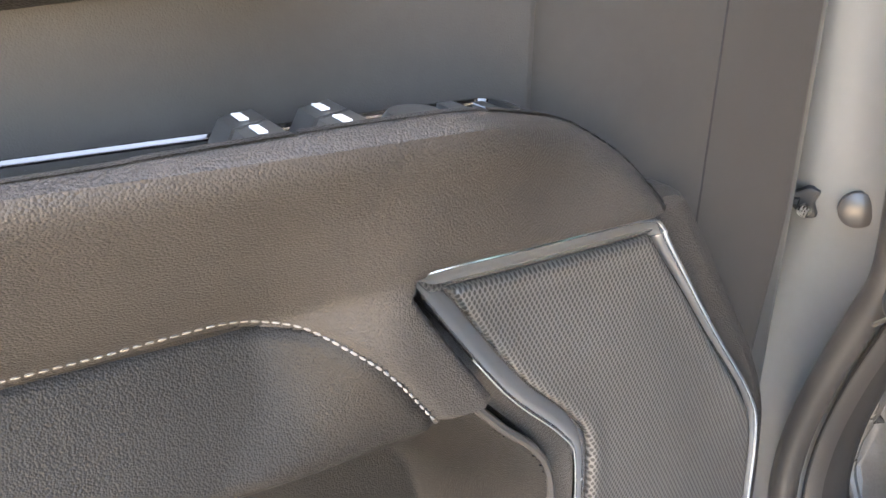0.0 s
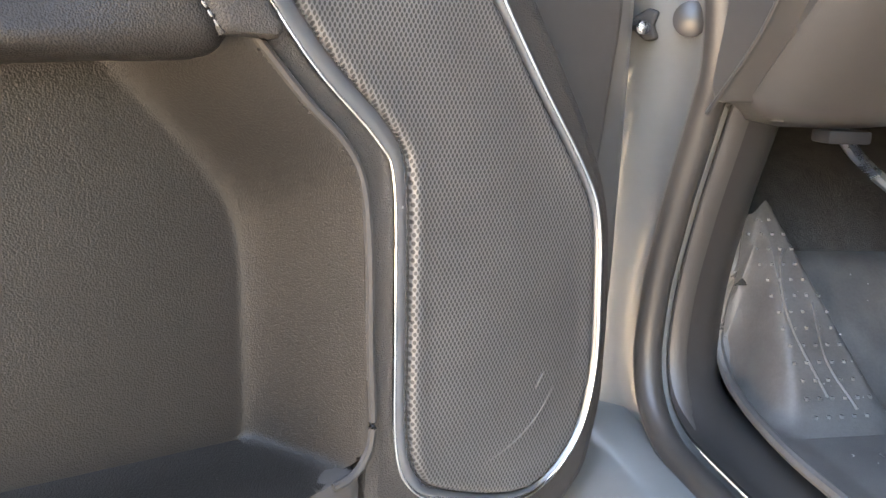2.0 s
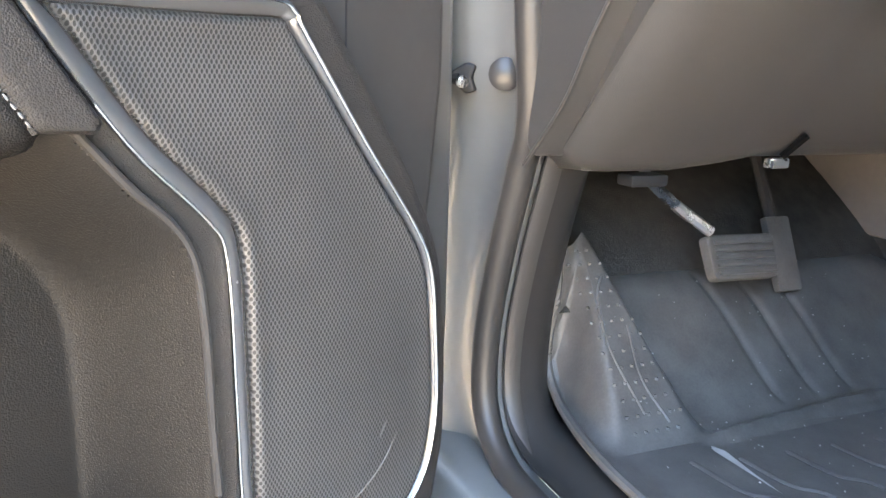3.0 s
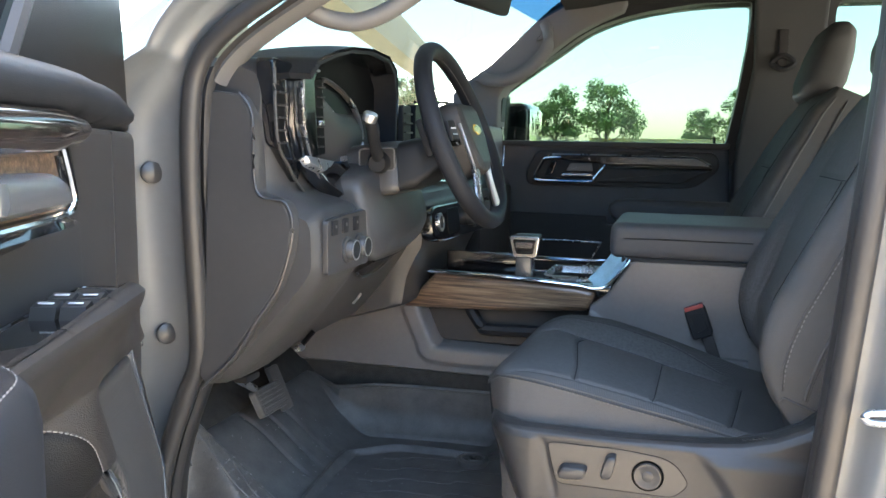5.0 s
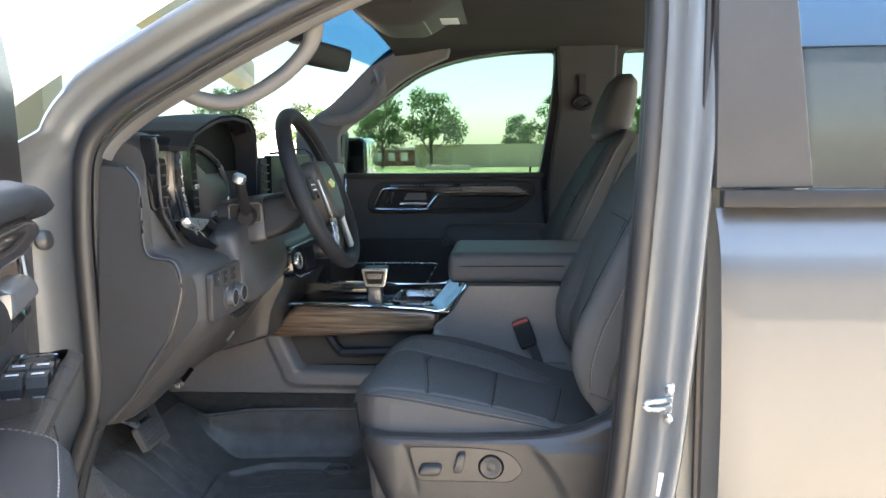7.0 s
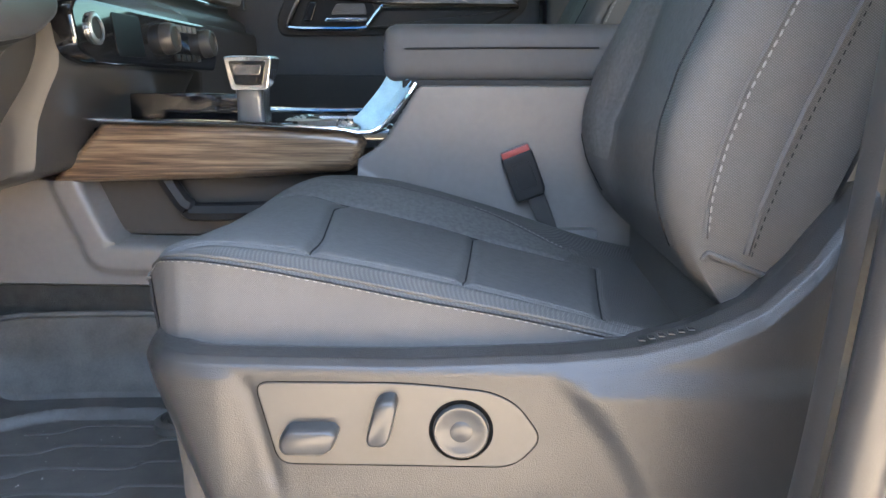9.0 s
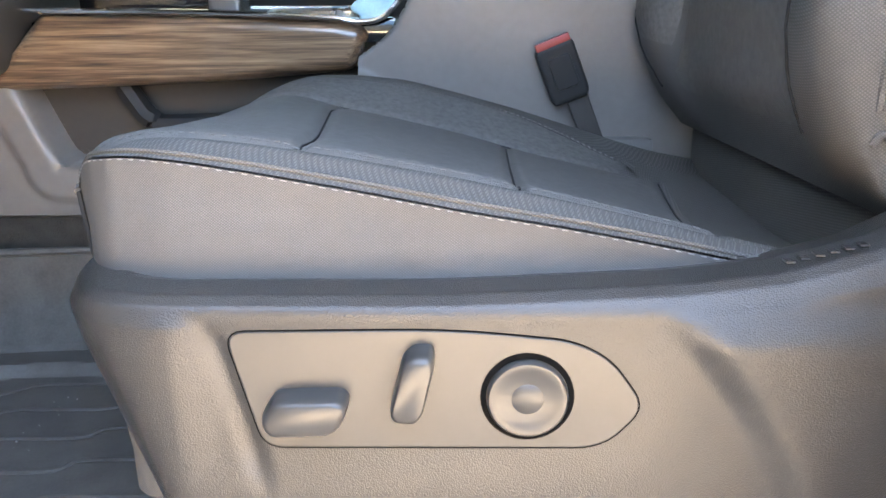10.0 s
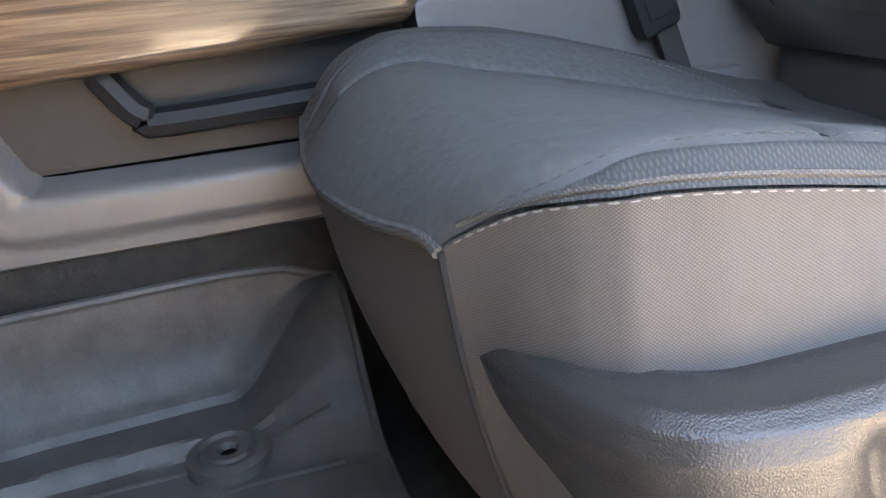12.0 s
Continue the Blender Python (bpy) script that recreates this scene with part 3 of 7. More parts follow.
def mirrored(y):
    return 2.03 - y


WIN = rnd(spline([(0.177, 1.62), (0.178, 1.637), (0.278, 1.707), (0.373, 1.771), (0.467, 1.835), (0.56, 1.875), (0.675, 1.904), (0.834, 1.924), (0.975, 1.929)], 4) + [(1.014, 1.928), (1.015, 1.88), (1.010, 1.80), (0.987, 1.62), (0.958, 1.455), (0.165, 1.455)], 0.012, 3)


def far_side():
    """The passenger's side wall of the cab: a ring round each window."""
    def ring_wall(name, poly, outer, y0, y1, material, label):
        loops = [[V3(a, y0, b) for a, b in outer], [V3(a, y0, b) for a, b in poly], [V3(a, y1, b) for a, b in poly], [V3(a, y1, b) for a, b in outer]]
        loops.append(loops[0])
        return tagged(obj(name, rings(loops, cap=(False, False)), material), label, "wall", kind="structure")
    big = inset(WIN, -0.075)
    ring_wall("wall_far_front", WIN, big, 1.885, 2.02, m_black, "black window surround of the passenger's door")
    rear = rnd([(1.275, 1.455), (1.262, 1.60), (1.275, 1.925), (1.86, 1.925), (1.9, 1.70), (1.9, 1.455)], 0.035, 4)
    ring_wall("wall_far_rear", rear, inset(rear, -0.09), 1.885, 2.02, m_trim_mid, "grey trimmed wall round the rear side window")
    for nm, poly in (("window_1", WIN), ("window_2", rear)):
        w = thing(nm, None, None, "green tinted side window", "window", kind="structure", at=(0.6, 1.95, 1.45))
        p = part("pane", plate(inset(poly, -0.004), side(1.95), 0.004, levels=((0, -0.004), (0, 0))), m_pane, w, smooth=False)
        p.visible_shadow = False
    skin_far = box((0.9, 2.03, 1.0), (3.4, 0.03, 0.9), 0.005)
    tagged(obj("wall_far_lower", skin_far, m_paint), "silver outer skin of the passenger's side", "wall", kind="structure")
    p = plate(rnd([(0.985, 1.42), (1.03, 1.72), (1.02, 1.95), (1.25, 1.95), (1.235, 1.62), (1.27, 1.42), (1.3, 0.7), (1.0, 0.7)], 0.02), side(1.845), 0.1, 0.012)
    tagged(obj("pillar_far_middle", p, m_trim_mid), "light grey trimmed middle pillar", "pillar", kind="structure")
    # front pillar garnish
    a = spline([(0.0, 1.62), (0.056, 1.668), (0.138, 1.724), (0.23, 1.808), (0.324, 1.894), (0.385, 1.94), (0.46, 1.962)], 4) + [(0.62, 1.955), (0.60, 1.90)] + spline([(0.52, 1.867), (0.43, 1.818), (0.343, 1.752), (0.26, 1.692), (0.19, 1.64)], 4) + [(0.17, 1.60), (0.17, 1.50), (0.0, 1.50)]
    tagged(obj("pillar_far_front", plate(rnd(a, 0.004, 2), side(1.83), 0.12, 0.008), m_trim_lt), "light grey trimmed windscreen pillar", "pillar", kind="structure")


def near_side():
    # windscreen pillar garnish inside the seal on the driver's side
    pts = [(x, z, y) for x, z, y in LOOP if z > 1.55 and x < 0.9]
    pts.sort()
    def fn(u, v):
        k = u * (len(pts) - 1)
        i = min(int(k), len(pts) - 2)
        x, z, y = (np.array(pts[i]) * (1 - k + i) + np.array(pts[i + 1]) * (k - i))
        o = 0.02 + 0.055 * v
        s = math.sin(math.pi * v)
        return V3(x + 0.55 * o * 0.4, y + 0.02 + 0.11 * v - 0.0 * s, z - o * 0.85 + 0.03 * v * v + 0.09 * v * ease(0.0, 1, v))
    tagged(obj("pillar_near_front", thicken(skin(fn, 40, 8), 0.008), m_trim_lt), "light grey trimmed windscreen pillar", "pillar", kind="structure")
    # inner trim of the middle pillar, behind the seal
    p = plate(rnd([(1.08, 1.95), (1.115, 1.83), (1.11, 1.6), (1.085, 1.2), (1.06, 0.9), (1.02, 0.66), (1.3, 0.66), (1.3, 1.95)], 0.02), side(0.14), 0.04, 0.01)
    tagged(obj("pillar_near_middle", p, m_plastic), "grey plastic trim inside the middle pillar", "pillar", kind="structure")
    tagged(obj("pillar_near_outer", box((1.17, 0.082, 1.22), (0.10, 0.02, 1.5), 0.004), m_paint_in), "silver painted recess between pillar and rear door", "pillar", kind="structure")
    # cowl side trim below the dashboard and the sill plate
    k0, k1 = 27 * 6, 6 * 6 + 1
    path = list(zip(LOOP[k0:], NORM[k0:])) + list(zip(LOOP[:k1], NORM[:k1]))
    prof = spline([(-0.012, 0.008), (-0.013, 0.022), (-0.012, 0.045), (-0.004, 0.07), (0.02, 0.092), (0.06, 0.102), (0.15, 0.108), (0.3, 0.11)], 4)
    def kick(u, v):
        (x, z, y), n = path[round(u * (len(path) - 1))]
        o, dy = prof[round(v * (len(prof) - 1))]
        f = abs(n[0]) ** 1.5  # 1 on the upright pillar, 0 along the sill
        return V3(x + n[0] * o, y + dy, z + n[1] * (o * f - 0.012 * (1 - f)) + (0.006 + 0.02 * ease(0.02, 0.06, dy)) * (1 - f))
    tagged(obj("sill_trim", thicken(skin(kick, len(path) - 1, len(prof) - 1), 0.004), m_trim_dark), "dark plastic kick panel and sill plate", "sill trim", kind="structure")


def cab():
    # ceiling, floor, back wall
    h = skin(lambda u, v: V3(0.40 + 2.1 * u, 0.1 + 1.85 * v, 1.955 + 0.02 * math.sin(math.pi * v) - 0.022 * abs(2 * v - 1) ** 6 * (1 - 0.3 * u) - 0.03 * (1 - ease(0, 0.12, u))), 24, 24)
    tagged(obj("ceiling", thicken(h, 0.012), m_liner_cloth), "dark grey cloth headliner", "ceiling", kind="structure")
    fl = skin(lambda u, v: V3(-0.75 + 3.2 * u, 0.235 + 1.60 * v, 0.635 + 0.50 * (1 - ease(0.02, 0.20, u))), 40, 8)
    tagged(obj("floor", thicken(fl, 0.02), m_carpet), "dark carpeted cab floor", "floor", kind="structure")
    tb = skin(lambda u, v: V3(-0.085 - 0.40 * u, 0.235 + 1.6 * v, 0.80 + 0.30 * u ** 0.8 + 0.012 * math.sin(9 * v) * u), 10, 12)
    tagged(obj("toe_board", tb, m_carpet), "dark carpeted toe board behind the pedals", "floor", kind="structure")
    fw = box((-0.62, 1.0, 1.0), (0.04, 1.8, 0.9), 0.01)
    tagged(obj("wall_firewall", fw, m_black), "black bulkhead behind the pedals", "wall", kind="structure")
    tagged(obj("wall_back", box((2.5, 1.02, 0.97), (0.05, 1.9, 0.9), 0.01), m_liner_cloth), "dark trimmed back wall of the cab", "wall", kind="structure")
    rw = tagged(obj("window_back", box((2.5, 1.02, 1.66), (0.006, 1.7, 0.5), 0), m_pane), "tinted rear window of the cab", "window", kind="structure")
    rw.visible_shadow = False
    tunnel = skin(lambda u, v: V3(-0.6 + 2.6 * u, *spline([(0.888, 0.55), (0.892, 0.78), (0.91, 0.86), (1.16, 0.86), (1.188, 0.78), (1.195, 0.55)], 4)[round(v * 20)]), 4, 20)
    tagged(obj("floor_tunnel", tunnel, m_carpet), "dark carpeted floor tunnel", "floor", kind="structure")


body()
windscreen()
far_side()
near_side()
cab()


# ---- rear door, closed, on the driver's side ----
def rear_door():
    d = thing("rear_door", None, None, "closed silver metallic rear door with tinted window", "car door", at=(1.6, 0, 0.5))
    def fn(u, v):
        z = 0.46 + 0.985 * v
        return V3(1.166 + 0.012 * math.sin(math.pi * v) - 0.012 * (1 - v) + 1.1 * u, -0.004 + 0.05 * (1 - v) ** 3 - 0.022 * math.sin(math.pi * v) + 0.03 * ease(0.93, 1.0, v) + 0.012 * (1 - ease(0, 0.012, u)), z)
    bm = skin(fn, 40, 24)
    part("body", thicken(bm, 0.03), m_paint, d)
    part("belt_strip", box((1.72, 0.0, 1.462), (1.11, 0.03, 0.028), 0.004), m_trim_dark, d, "dark satin belt strip")
    fr = rnd([(1.158, 1.478), (1.15, 1.95), (1.258, 1.95), (1.272, 1.81), (1.312, 1.478)], 0.004)
    part("pillar_cover", plate(fr, side(0.006), 0.03, 0.003), m_smooth, d, "plain dark grey pillar cover")
    p = part("pane", plate([(1.31, 1.474), (1.27, 1.81), (1.255, 1.95), (2.2, 1.95), (2.2, 1.474)], side(0.018), 0.004, 0.0005), m_pane_dark, d, "dark privacy glass")
    p.visible_shadow = False
    part("window_frame", box((1.72, 0.035, 1.955), (1.1, 0.05, 0.05), 0.008), m_black, d)
    part("edge_seal", tube([(1.149, 0.045, z) for z in (0.6, 1.0, 1.4, 1.9)], 0.008, 8), m_rubber, d)


def pillar_hardware():
    s = thing("door_striker", None, None, "zinc door striker bolted to the middle pillar", "door striker", at=(1.099, 0.055, 1.10))
    M = axes((1.097, 0.047, 1.104), (0.88, -0.47, 0), (0, 0, 1))
    po = rnd([(-0.012, -0.038), (0.012, -0.038), (0.02, -0.015), (0.02, 0.015), (0.012, 0.038), (-0.012, 0.038), (-0.016, 0.015), (-0.016, -0.015)], 0.009)
    part("plate", plate(po, M, 0.006, 0.002), m_zinc, s)
    part("loop", tube(spline([M @ V3(0.004, 0.007, -0.002), M @ V3(-0.006, 0.007, 0.016), M @ V3(-0.024, 0.006, 0.03), M @ V3(-0.030, 0.0, 0.034), M @ V3(-0.024, -0.006, 0.03), M @ V3(-0.006, -0.007, 0.016), M @ V3(0.004, -0.007, -0.002)], 4), 0.005, 8), m_zinc, s)
    for b in (-0.026, 0.026):
        part("bolt", lathe([(0.0085, 0), (0.0085, 0.004), (0.006, 0.006), (0.001, 0.006)], M @ Matrix.Translation((0.002, b, 0)), 12), m_zinc, s)
    h = thing("rear_door_hinge", None, None, "painted rear door hinge with a bolt on the pillar", "hinge", at=(1.143, 0.06, 1.24))
    part("leaf", box((1.139, 0.056, 1.24), (0.006, 0.03, 0.075), 0.002), m_paint_in, h)
    part("knuckle", tube([(1.139, 0.045, 1.262), (1.139, 0.075, 1.262)], 0.007, 10), m_paint_in, h)
    part("bolt", lathe([(0.013, 0), (0.013, 0.003), (0.009, 0.003), (0.009, 0.009), (0.001, 0.009)], axes((1.133, 0.052, 1.235), (0, 0, 1), (0, 1, 0)) @ Matrix.Rotation(math.pi, 4, "X"), 12), m_paint_in, h)
    for z, y, x in ((1.102, 0.134, -0.040), (1.385, 0.100, -0.037)):
        M = axes((x + 0.001, y - 0.006, z), (0.55, 0.83, 0), (0, 0, 1))
        thing("pillar_plug", lathe([(0.019, -0.004), (0.0185, 0.002), (0.014, 0.005), (0.001, 0.006)], M, 24), m_smooth, "round grey plastic plug in the hinge pillar", "plug", "pillar plugs")
    st = thing("pillar_sticker", plate([(-0.014, -0.022), (0.014, -0.022), (0.014, 0.022), (-0.014, 0.022)], axes((1.083, 0.052, 0.955), (0.85, -0.5, 0), (0, 0, 1)), 0.001, 0.0002), m_white, "small white information sticker on the pillar", "sticker")
    c = thing("door_check", None, None, "black door check strap bolted to the hinge pillar", "door check", at=(-0.083, 0.104, 1.095))
    part("strap", tube([(-0.16, 0.035, 1.097), (-0.12, 0.066, 1.096), (-0.085, 0.094, 1.095)], 0.008, 8, flat=0.8), m_black, c)
    part("bracket", plate(rnd([(-0.02, 0.002), (0.006, 0.018), (0.018, 0.014), (0.012, 0.0), (0.018, -0.014), (0.006, -0.018)], 0.004), axes((-0.083, 0.094, 1.096), (0.5, 0.6, 0), (0, 0, 1)), 0.012, 0.003), m_black, c)
    part("bolt", lathe([(0.007, 0), (0.007, 0.006), (0.001, 0.007)], axes((-0.072, 0.09, 1.092), (0, 1, 0), (0, 0, 1)), 10), m_zinc, c)


rear_door()
pillar_hardware()

# ---- open front door ----
DU, DN = Vector((0.38, -0.925, 0)), Vector((0.925, 0.38, 0))
DOOR = Matrix((DU, (0, 0, 1), DN)).transposed().to_4x4()  # (from the hinge, up, towards the seat)


def D(u, z, n):
    return DU * u + DN * n + Vector((0, 0, z))


def dplate(poly, n, depth, bev=0.003, r=0.0):
    return plate(rnd(poly, r) if r else poly, DOOR @ Matrix.Translation((0, 0, n)), depth, bev)


SPK = spline([(0.388, 1.153), (0.311, 1.045), (0.250, 0.983), (0.232, 0.945), (0.226, 0.82), (0.221, 0.71), (0.203, 0.664), (0.165, 0.640), (0.075, 0.615), (0.025, 0.628), (-0.012, 0.672),
              (-0.026, 0.74), (-0.022, 0.82), (-0.012, 0.9), (0.012, 0.95), (0.081, 1.04), (0.148, 1.133), (0.158, 1.149), (0.181, 1.160), (0.28, 1.161), (0.374, 1.161)], 5, closed=True)


def thin_out(poly, gap):
    """Drops points that lie closer together than gap."""
    out = [poly[0]]
    for p in poly[1:]:
        if math.dist(p, out[-1]) > gap and math.dist(p, poly[0]) > gap:
            out.append(p)
    return out


def lean(bm):
    """Leans the arm rest outwards at its top and in at its seam, towards the rear of the door."""
    for v in bm.verts:
        u, z, n = v.co.dot(DU), v.co.z, v.co.dot(DN)
        k = ease(0.40, 0.50, u) * lerp(z, [1.0, 1.04, 1.165, 1.20, 1.24], [0.012, 0.012, -0.05, -0.03, 0.0]) + ease(0.25, 0.40, u) * lerp(z, [1.17, 1.22, 1.248], [0.0, 0.03, 0.054])
        k *= ease(-0.03, 0.02, n)
        v.co += DN * k + DU * (0.15 * k) + Vector((0, 0, 0.52 * k))
    return bm


def front_door():
    d = thing("front_door", None, None, "open truck door with grey padded panel and speaker", "car door", at=D(0.4, 0.5, -0.05))
    edge = [(-0.095, 1.46), (-0.105, 1.1), (-0.11, 0.8), (-0.10, 0.62), (-0.02, 0.50), (0.95, 0.50), (1.02, 0.6), (1.05, 1.0), (1.02, 1.46)]
    part("outer_shell", dplate(edge, -0.085, 0.06, 0.012, 0.03), m_paint, d, "silver painted door shell")
    part("shell_flange", dplate([(-0.095, 1.46), (-0.105, 1.1), (-0.11, 0.8), (-0.10, 0.62), (-0.02, 0.50), (0.2, 0.50), (0.2, 1.46)], -0.035, 0.06, 0.012, 0.03), m_paint, d)
    tr = [(-0.055, 1.45), (-0.062, 1.1), (-0.045, 0.93), (-0.052, 0.76), (-0.045, 0.66), (-0.02, 0.58), (0.05, 0.54), (0.95, 0.54), (1.0, 0.60), (1.0, 0.68), (0.30, 0.68), (0.245, 0.72), (0.245, 0.95), (0.36, 1.075), (1.0, 1.075), (1.0, 1.45), (0.7, 1.475), (0.3, 1.46)]
    part("trim_panel", dplate(tr, -0.012, 0.03, 0.008, 0.02), m_plastic, d, "dark grey moulded door panel")
    part("panel_seam", tube([D(0.073, z, -0.0122) for z in (1.45, 1.3, 1.1)], 0.0013, 6), m_black, d)
    # lower front bulge carrying the speaker
    bulge = [(0.13, 1.175), (0.01, 1.0), (-0.02, 0.945), (-0.036, 0.90), (-0.048, 0.80), (-0.05, 0.70), (-0.035, 0.62), (0.02, 0.56), (0.25, 0.56), (0.246, 0.72), (0.25, 0.89), (0.258, 0.95), (0.278, 0.985), (0.345, 1.056), (0.37, 1.09), (0.37, 1.16)]
    part("speaker_surround", dplate(bulge, 0.024, 0.04, 0.014, 0.02), m_vinyl, d)
    lip, bev_in, wide_in = inset(SPK, 0.004), inset(SPK, 0.009), inset(SPK, 0.0175)
    share = [ease(0.10, 0.22, u) * ease(0.60, 0.70, z) for u, z in SPK]
    toe = [tuple(np.array(a) * (1 - k) + np.array(b) * k) for a, b, k in zip(bev_in, wide_in, share)]
    mid = [tuple(np.array(a) * 0.5 + np.array(b) * 0.5) for a, b in zip(lip, toe)]
    quart = [tuple(np.array(a) * 0.75 + np.array(b) * 0.25) for a, b in zip(lip, toe)]
    ring = lambda lp, n: [D(u, z, n) for u, z in lp]
    part("chrome_rim", rings([ring(SPK, 0.018), ring(SPK, 0.029), ring(inset(SPK, 0.0008), 0.0308), ring(inset(SPK, 0.002), 0.0313), ring(inset(SPK, 0.0032), 0.0308), ring(lip, 0.0295)], cap=(False, False)), m_chrome, d, "thin bright chrome rim round the speaker")
    part("bezel", rings([ring(lip, 0.0293), ring(quart, 0.0305), ring(mid, 0.0298), ring(toe, 0.0245), ring(toe, 0.014)], cap=(False, False)), m_bezel, d, "dark silver bevel inside the rim")
    # the cover has a rolled edge
    g2 = inset(toe, 0.0016)
    def cover_n(P):
        e = to_line(P, g2 + [g2[0]])[0]
        return 0.0318 - 0.8 * rounded(e, 0.0075) - 0.0014 * np.clip((e - 0.008) / 0.012, 0, 1) + 0.0012 * np.clip((e - 0.03) / 0.05, 0, 1)
    cover = part("speaker_cover", relief(g2, cover_n, DOOR, 0.003, 0.014), m_speaker, d, "finely punched dark speaker cover")
    for pts in ([(0.035, 0.735), (0.055, 0.705), (0.085, 0.682), (0.12, 0.668)], [(0.05, 0.752), (0.06, 0.735)]):
        part("scuff", tube([D(a, b, 0.0316) for a, b in spline(pts, 6)], 0.0009, 5, taper=lambda q: math.sin(math.pi * (0.06 + 0.88 * q))), m_rimgrey, cover, "pale scuff mark")

    # arm rest: a padded bolster that ends in a nose over the speaker
    seam = spline([(1.0, 1.166), (0.626, 1.166), (0.562, 1.167), (0.52, 1.168), (0.493, 1.164), (0.463, 1.152), (0.435, 1.127), (0.41, 1.1), (0.380, 1.058)], 8)
    top = spline([(1.0, 1.252), (0.61, 1.253), (0.536, 1.255), (0.447, 1.257), (0.335, 1.256), (0.29, 1.253), (0.26, 1.243), (0.226, 1.222), (0.19, 1.190), (0.172, 1.171)], 8)
    chrome = [(0.30, 1.172), (0.385, 1.172), (0.396, 1.168), (0.399, 1.157), (0.391, 1.144), (0.361, 1.10), (0.336, 1.064), (0.342, 1.056)]
    edge_low = [top[-1]] + chrome + [seam[-1]]
    def arm_n(P):
        a, b, c = to_line(P, top)[0], to_line(P, edge_low)[0], to_line(P, seam)[0]
        return 0.062 - rounded(a, 0.024) - rounded(b, 0.006) - 0.004 * np.exp(-(c / 0.0045) ** 2) - 0.004 * np.clip((1.25 - P[:, 1]) / 0.1, 0, 1)
    part("armrest", lean(relief(top + chrome + seam[::-1], arm_n, DOOR, 0.0035, 0.044)), m_vinyl, d, "padded grey vinyl armrest")
    low_top = [(a, b - 0.001 - 0.012 * ease(0.292, 0.302, a) * ease(0.64, 0.60, a)) for a, b in top]
    part("armrest_core", lean(relief(low_top + chrome + seam[::-1], lambda P: np.full(len(P), 0.044), DOOR, 0.005, -0.05)), m_vinyl, d)
    # insert below the stitched seam, rolling under at its foot
    foot = spline([(0.372, 1.055), (0.385, 1.043), (0.42, 1.037), (0.5, 1.030), (0.7, 1.018), (1.0, 1.0)], 8)
    def ins_n(P):
        a, c = to_line(P, foot)[0], to_line(P, seam)[0]
        return 0.057 - 0.022 * np.clip(c / 0.12, 0, 1) - rounded(a, 0.025) * 0.9 - 0.003 * np.exp(-(c / 0.0045) ** 2)
    # vinyl darker than the armrest's, taking in the shade of this downward face
    part("armrest_insert", lean(relief(seam + foot, ins_n, DOOR, 0.0035, -0.06)), m_pull, d)
    part("seam_welt", lean(tube([D(a, b, 0.0505) for a, b in seam], 0.003, 6)), m_vinyl, d)
    st = np.array([(a + 0.003 * ease(0.5, 0.44, a), b + 0.0055 - 0.003 * ease(0.5, 0.44, a)) for a, b in seam])
    part("stitching", lean(stitches([D(a, b, h + 0.0004) for (a, b), h in zip(st, arm_n(st))], 0.0048, 0.0022, 0.0009)), m_thread, d, "pale grey stitching", kind="stuff")
    # moulded storage recess below
    ed = spline([(0.368, 1.075), (0.315, 1.015), (0.283, 0.984), (0.264, 0.95), (0.256, 0.89), (0.252, 0.8), (0.248, 0.735), (0.256, 0.705), (0.275, 0.69), (0.32, 0.684)], 8)
    def rec_n(P):
        r1 = P[:, 0] - 0.252 - 0.01 * (P[:, 1] - 0.8)
        r2 = ((P[:, 0] - 0.27) * 0.73 - (P[:, 1] - 0.965) * 0.68)
        r3 = 6.0 * (P[:, 1] - 0.686)
        r = -0.016 * np.log(np.exp(-np.clip(r1, 0, 1) / 0.016) + np.exp(-np.clip(r2, 0, 1) / 0.016) + np.exp(-np.clip(r3, 0, 1) / 0.016))
        t = np.clip((r + 0.004) / 0.074, 0, 1)
        s = t * t * (3 - 2 * t)
        e = to_line(P, ed)[0]
        return 0.030 - 0.10 * (0.55 * s + 0.45 * np.minimum(1, t * 1.0)) + 0.004 * np.exp(-(e / 0.007) ** 2)
    part("storage_recess", relief(ed + [(1.0, 0.684), (1.0, 1.06)], rec_n, DOOR, 0.004, -0.09), m_recess_shade, d, "moulded storage recess with shade in its colour")
    part("recess_rim", tube([D(a - 0.004, b, 0.031) for a, b in ed[:-6]], 0.004, 8), m_plastic, d)
    part("lower_panel", dplate([(0.25, 0.70), (0.30, 0.685), (1.0, 0.685), (1.0, 0.55), (0.25, 0.55)], 0.03, 0.04, 0.012, 0.02), m_plastic, d)
    # raised pull panel above the arm rest
    up = [(0.278, 1.235), (0.278, 1.34), (0.33, 1.35), (1.0, 1.35), (1.0, 1.235)]
    part("pull_panel", dplate(up, 0.008, 0.03, 0.007, 0.008), m_plastic, d)
    def padded(poly, n, r, back):
        return relief(poly, lambda P: n - rounded(to_line(P, poly + [poly[0]])[0], r), DOOR, 0.006, back)
    pad = rnd([(0.225, 1.456), (0.25, 1.484), (0.31, 1.501), (0.45, 1.512), (1.0, 1.516), (1.0, 1.462), (0.45, 1.464), (0.30, 1.452)], 0.008)
    part("upper_pad", padded(pad, 0.072, 0.028, -0.05), m_vinyl_dark, d, "dark padded upper rail")
    frame_in = rnd([(0.41, 1.40), (0.425, 1.44), (0.46, 1.464), (1.0, 1.464), (1.0, 1.338), (0.60, 1.338), (0.47, 1.348), (0.425, 1.37)], 0.012)
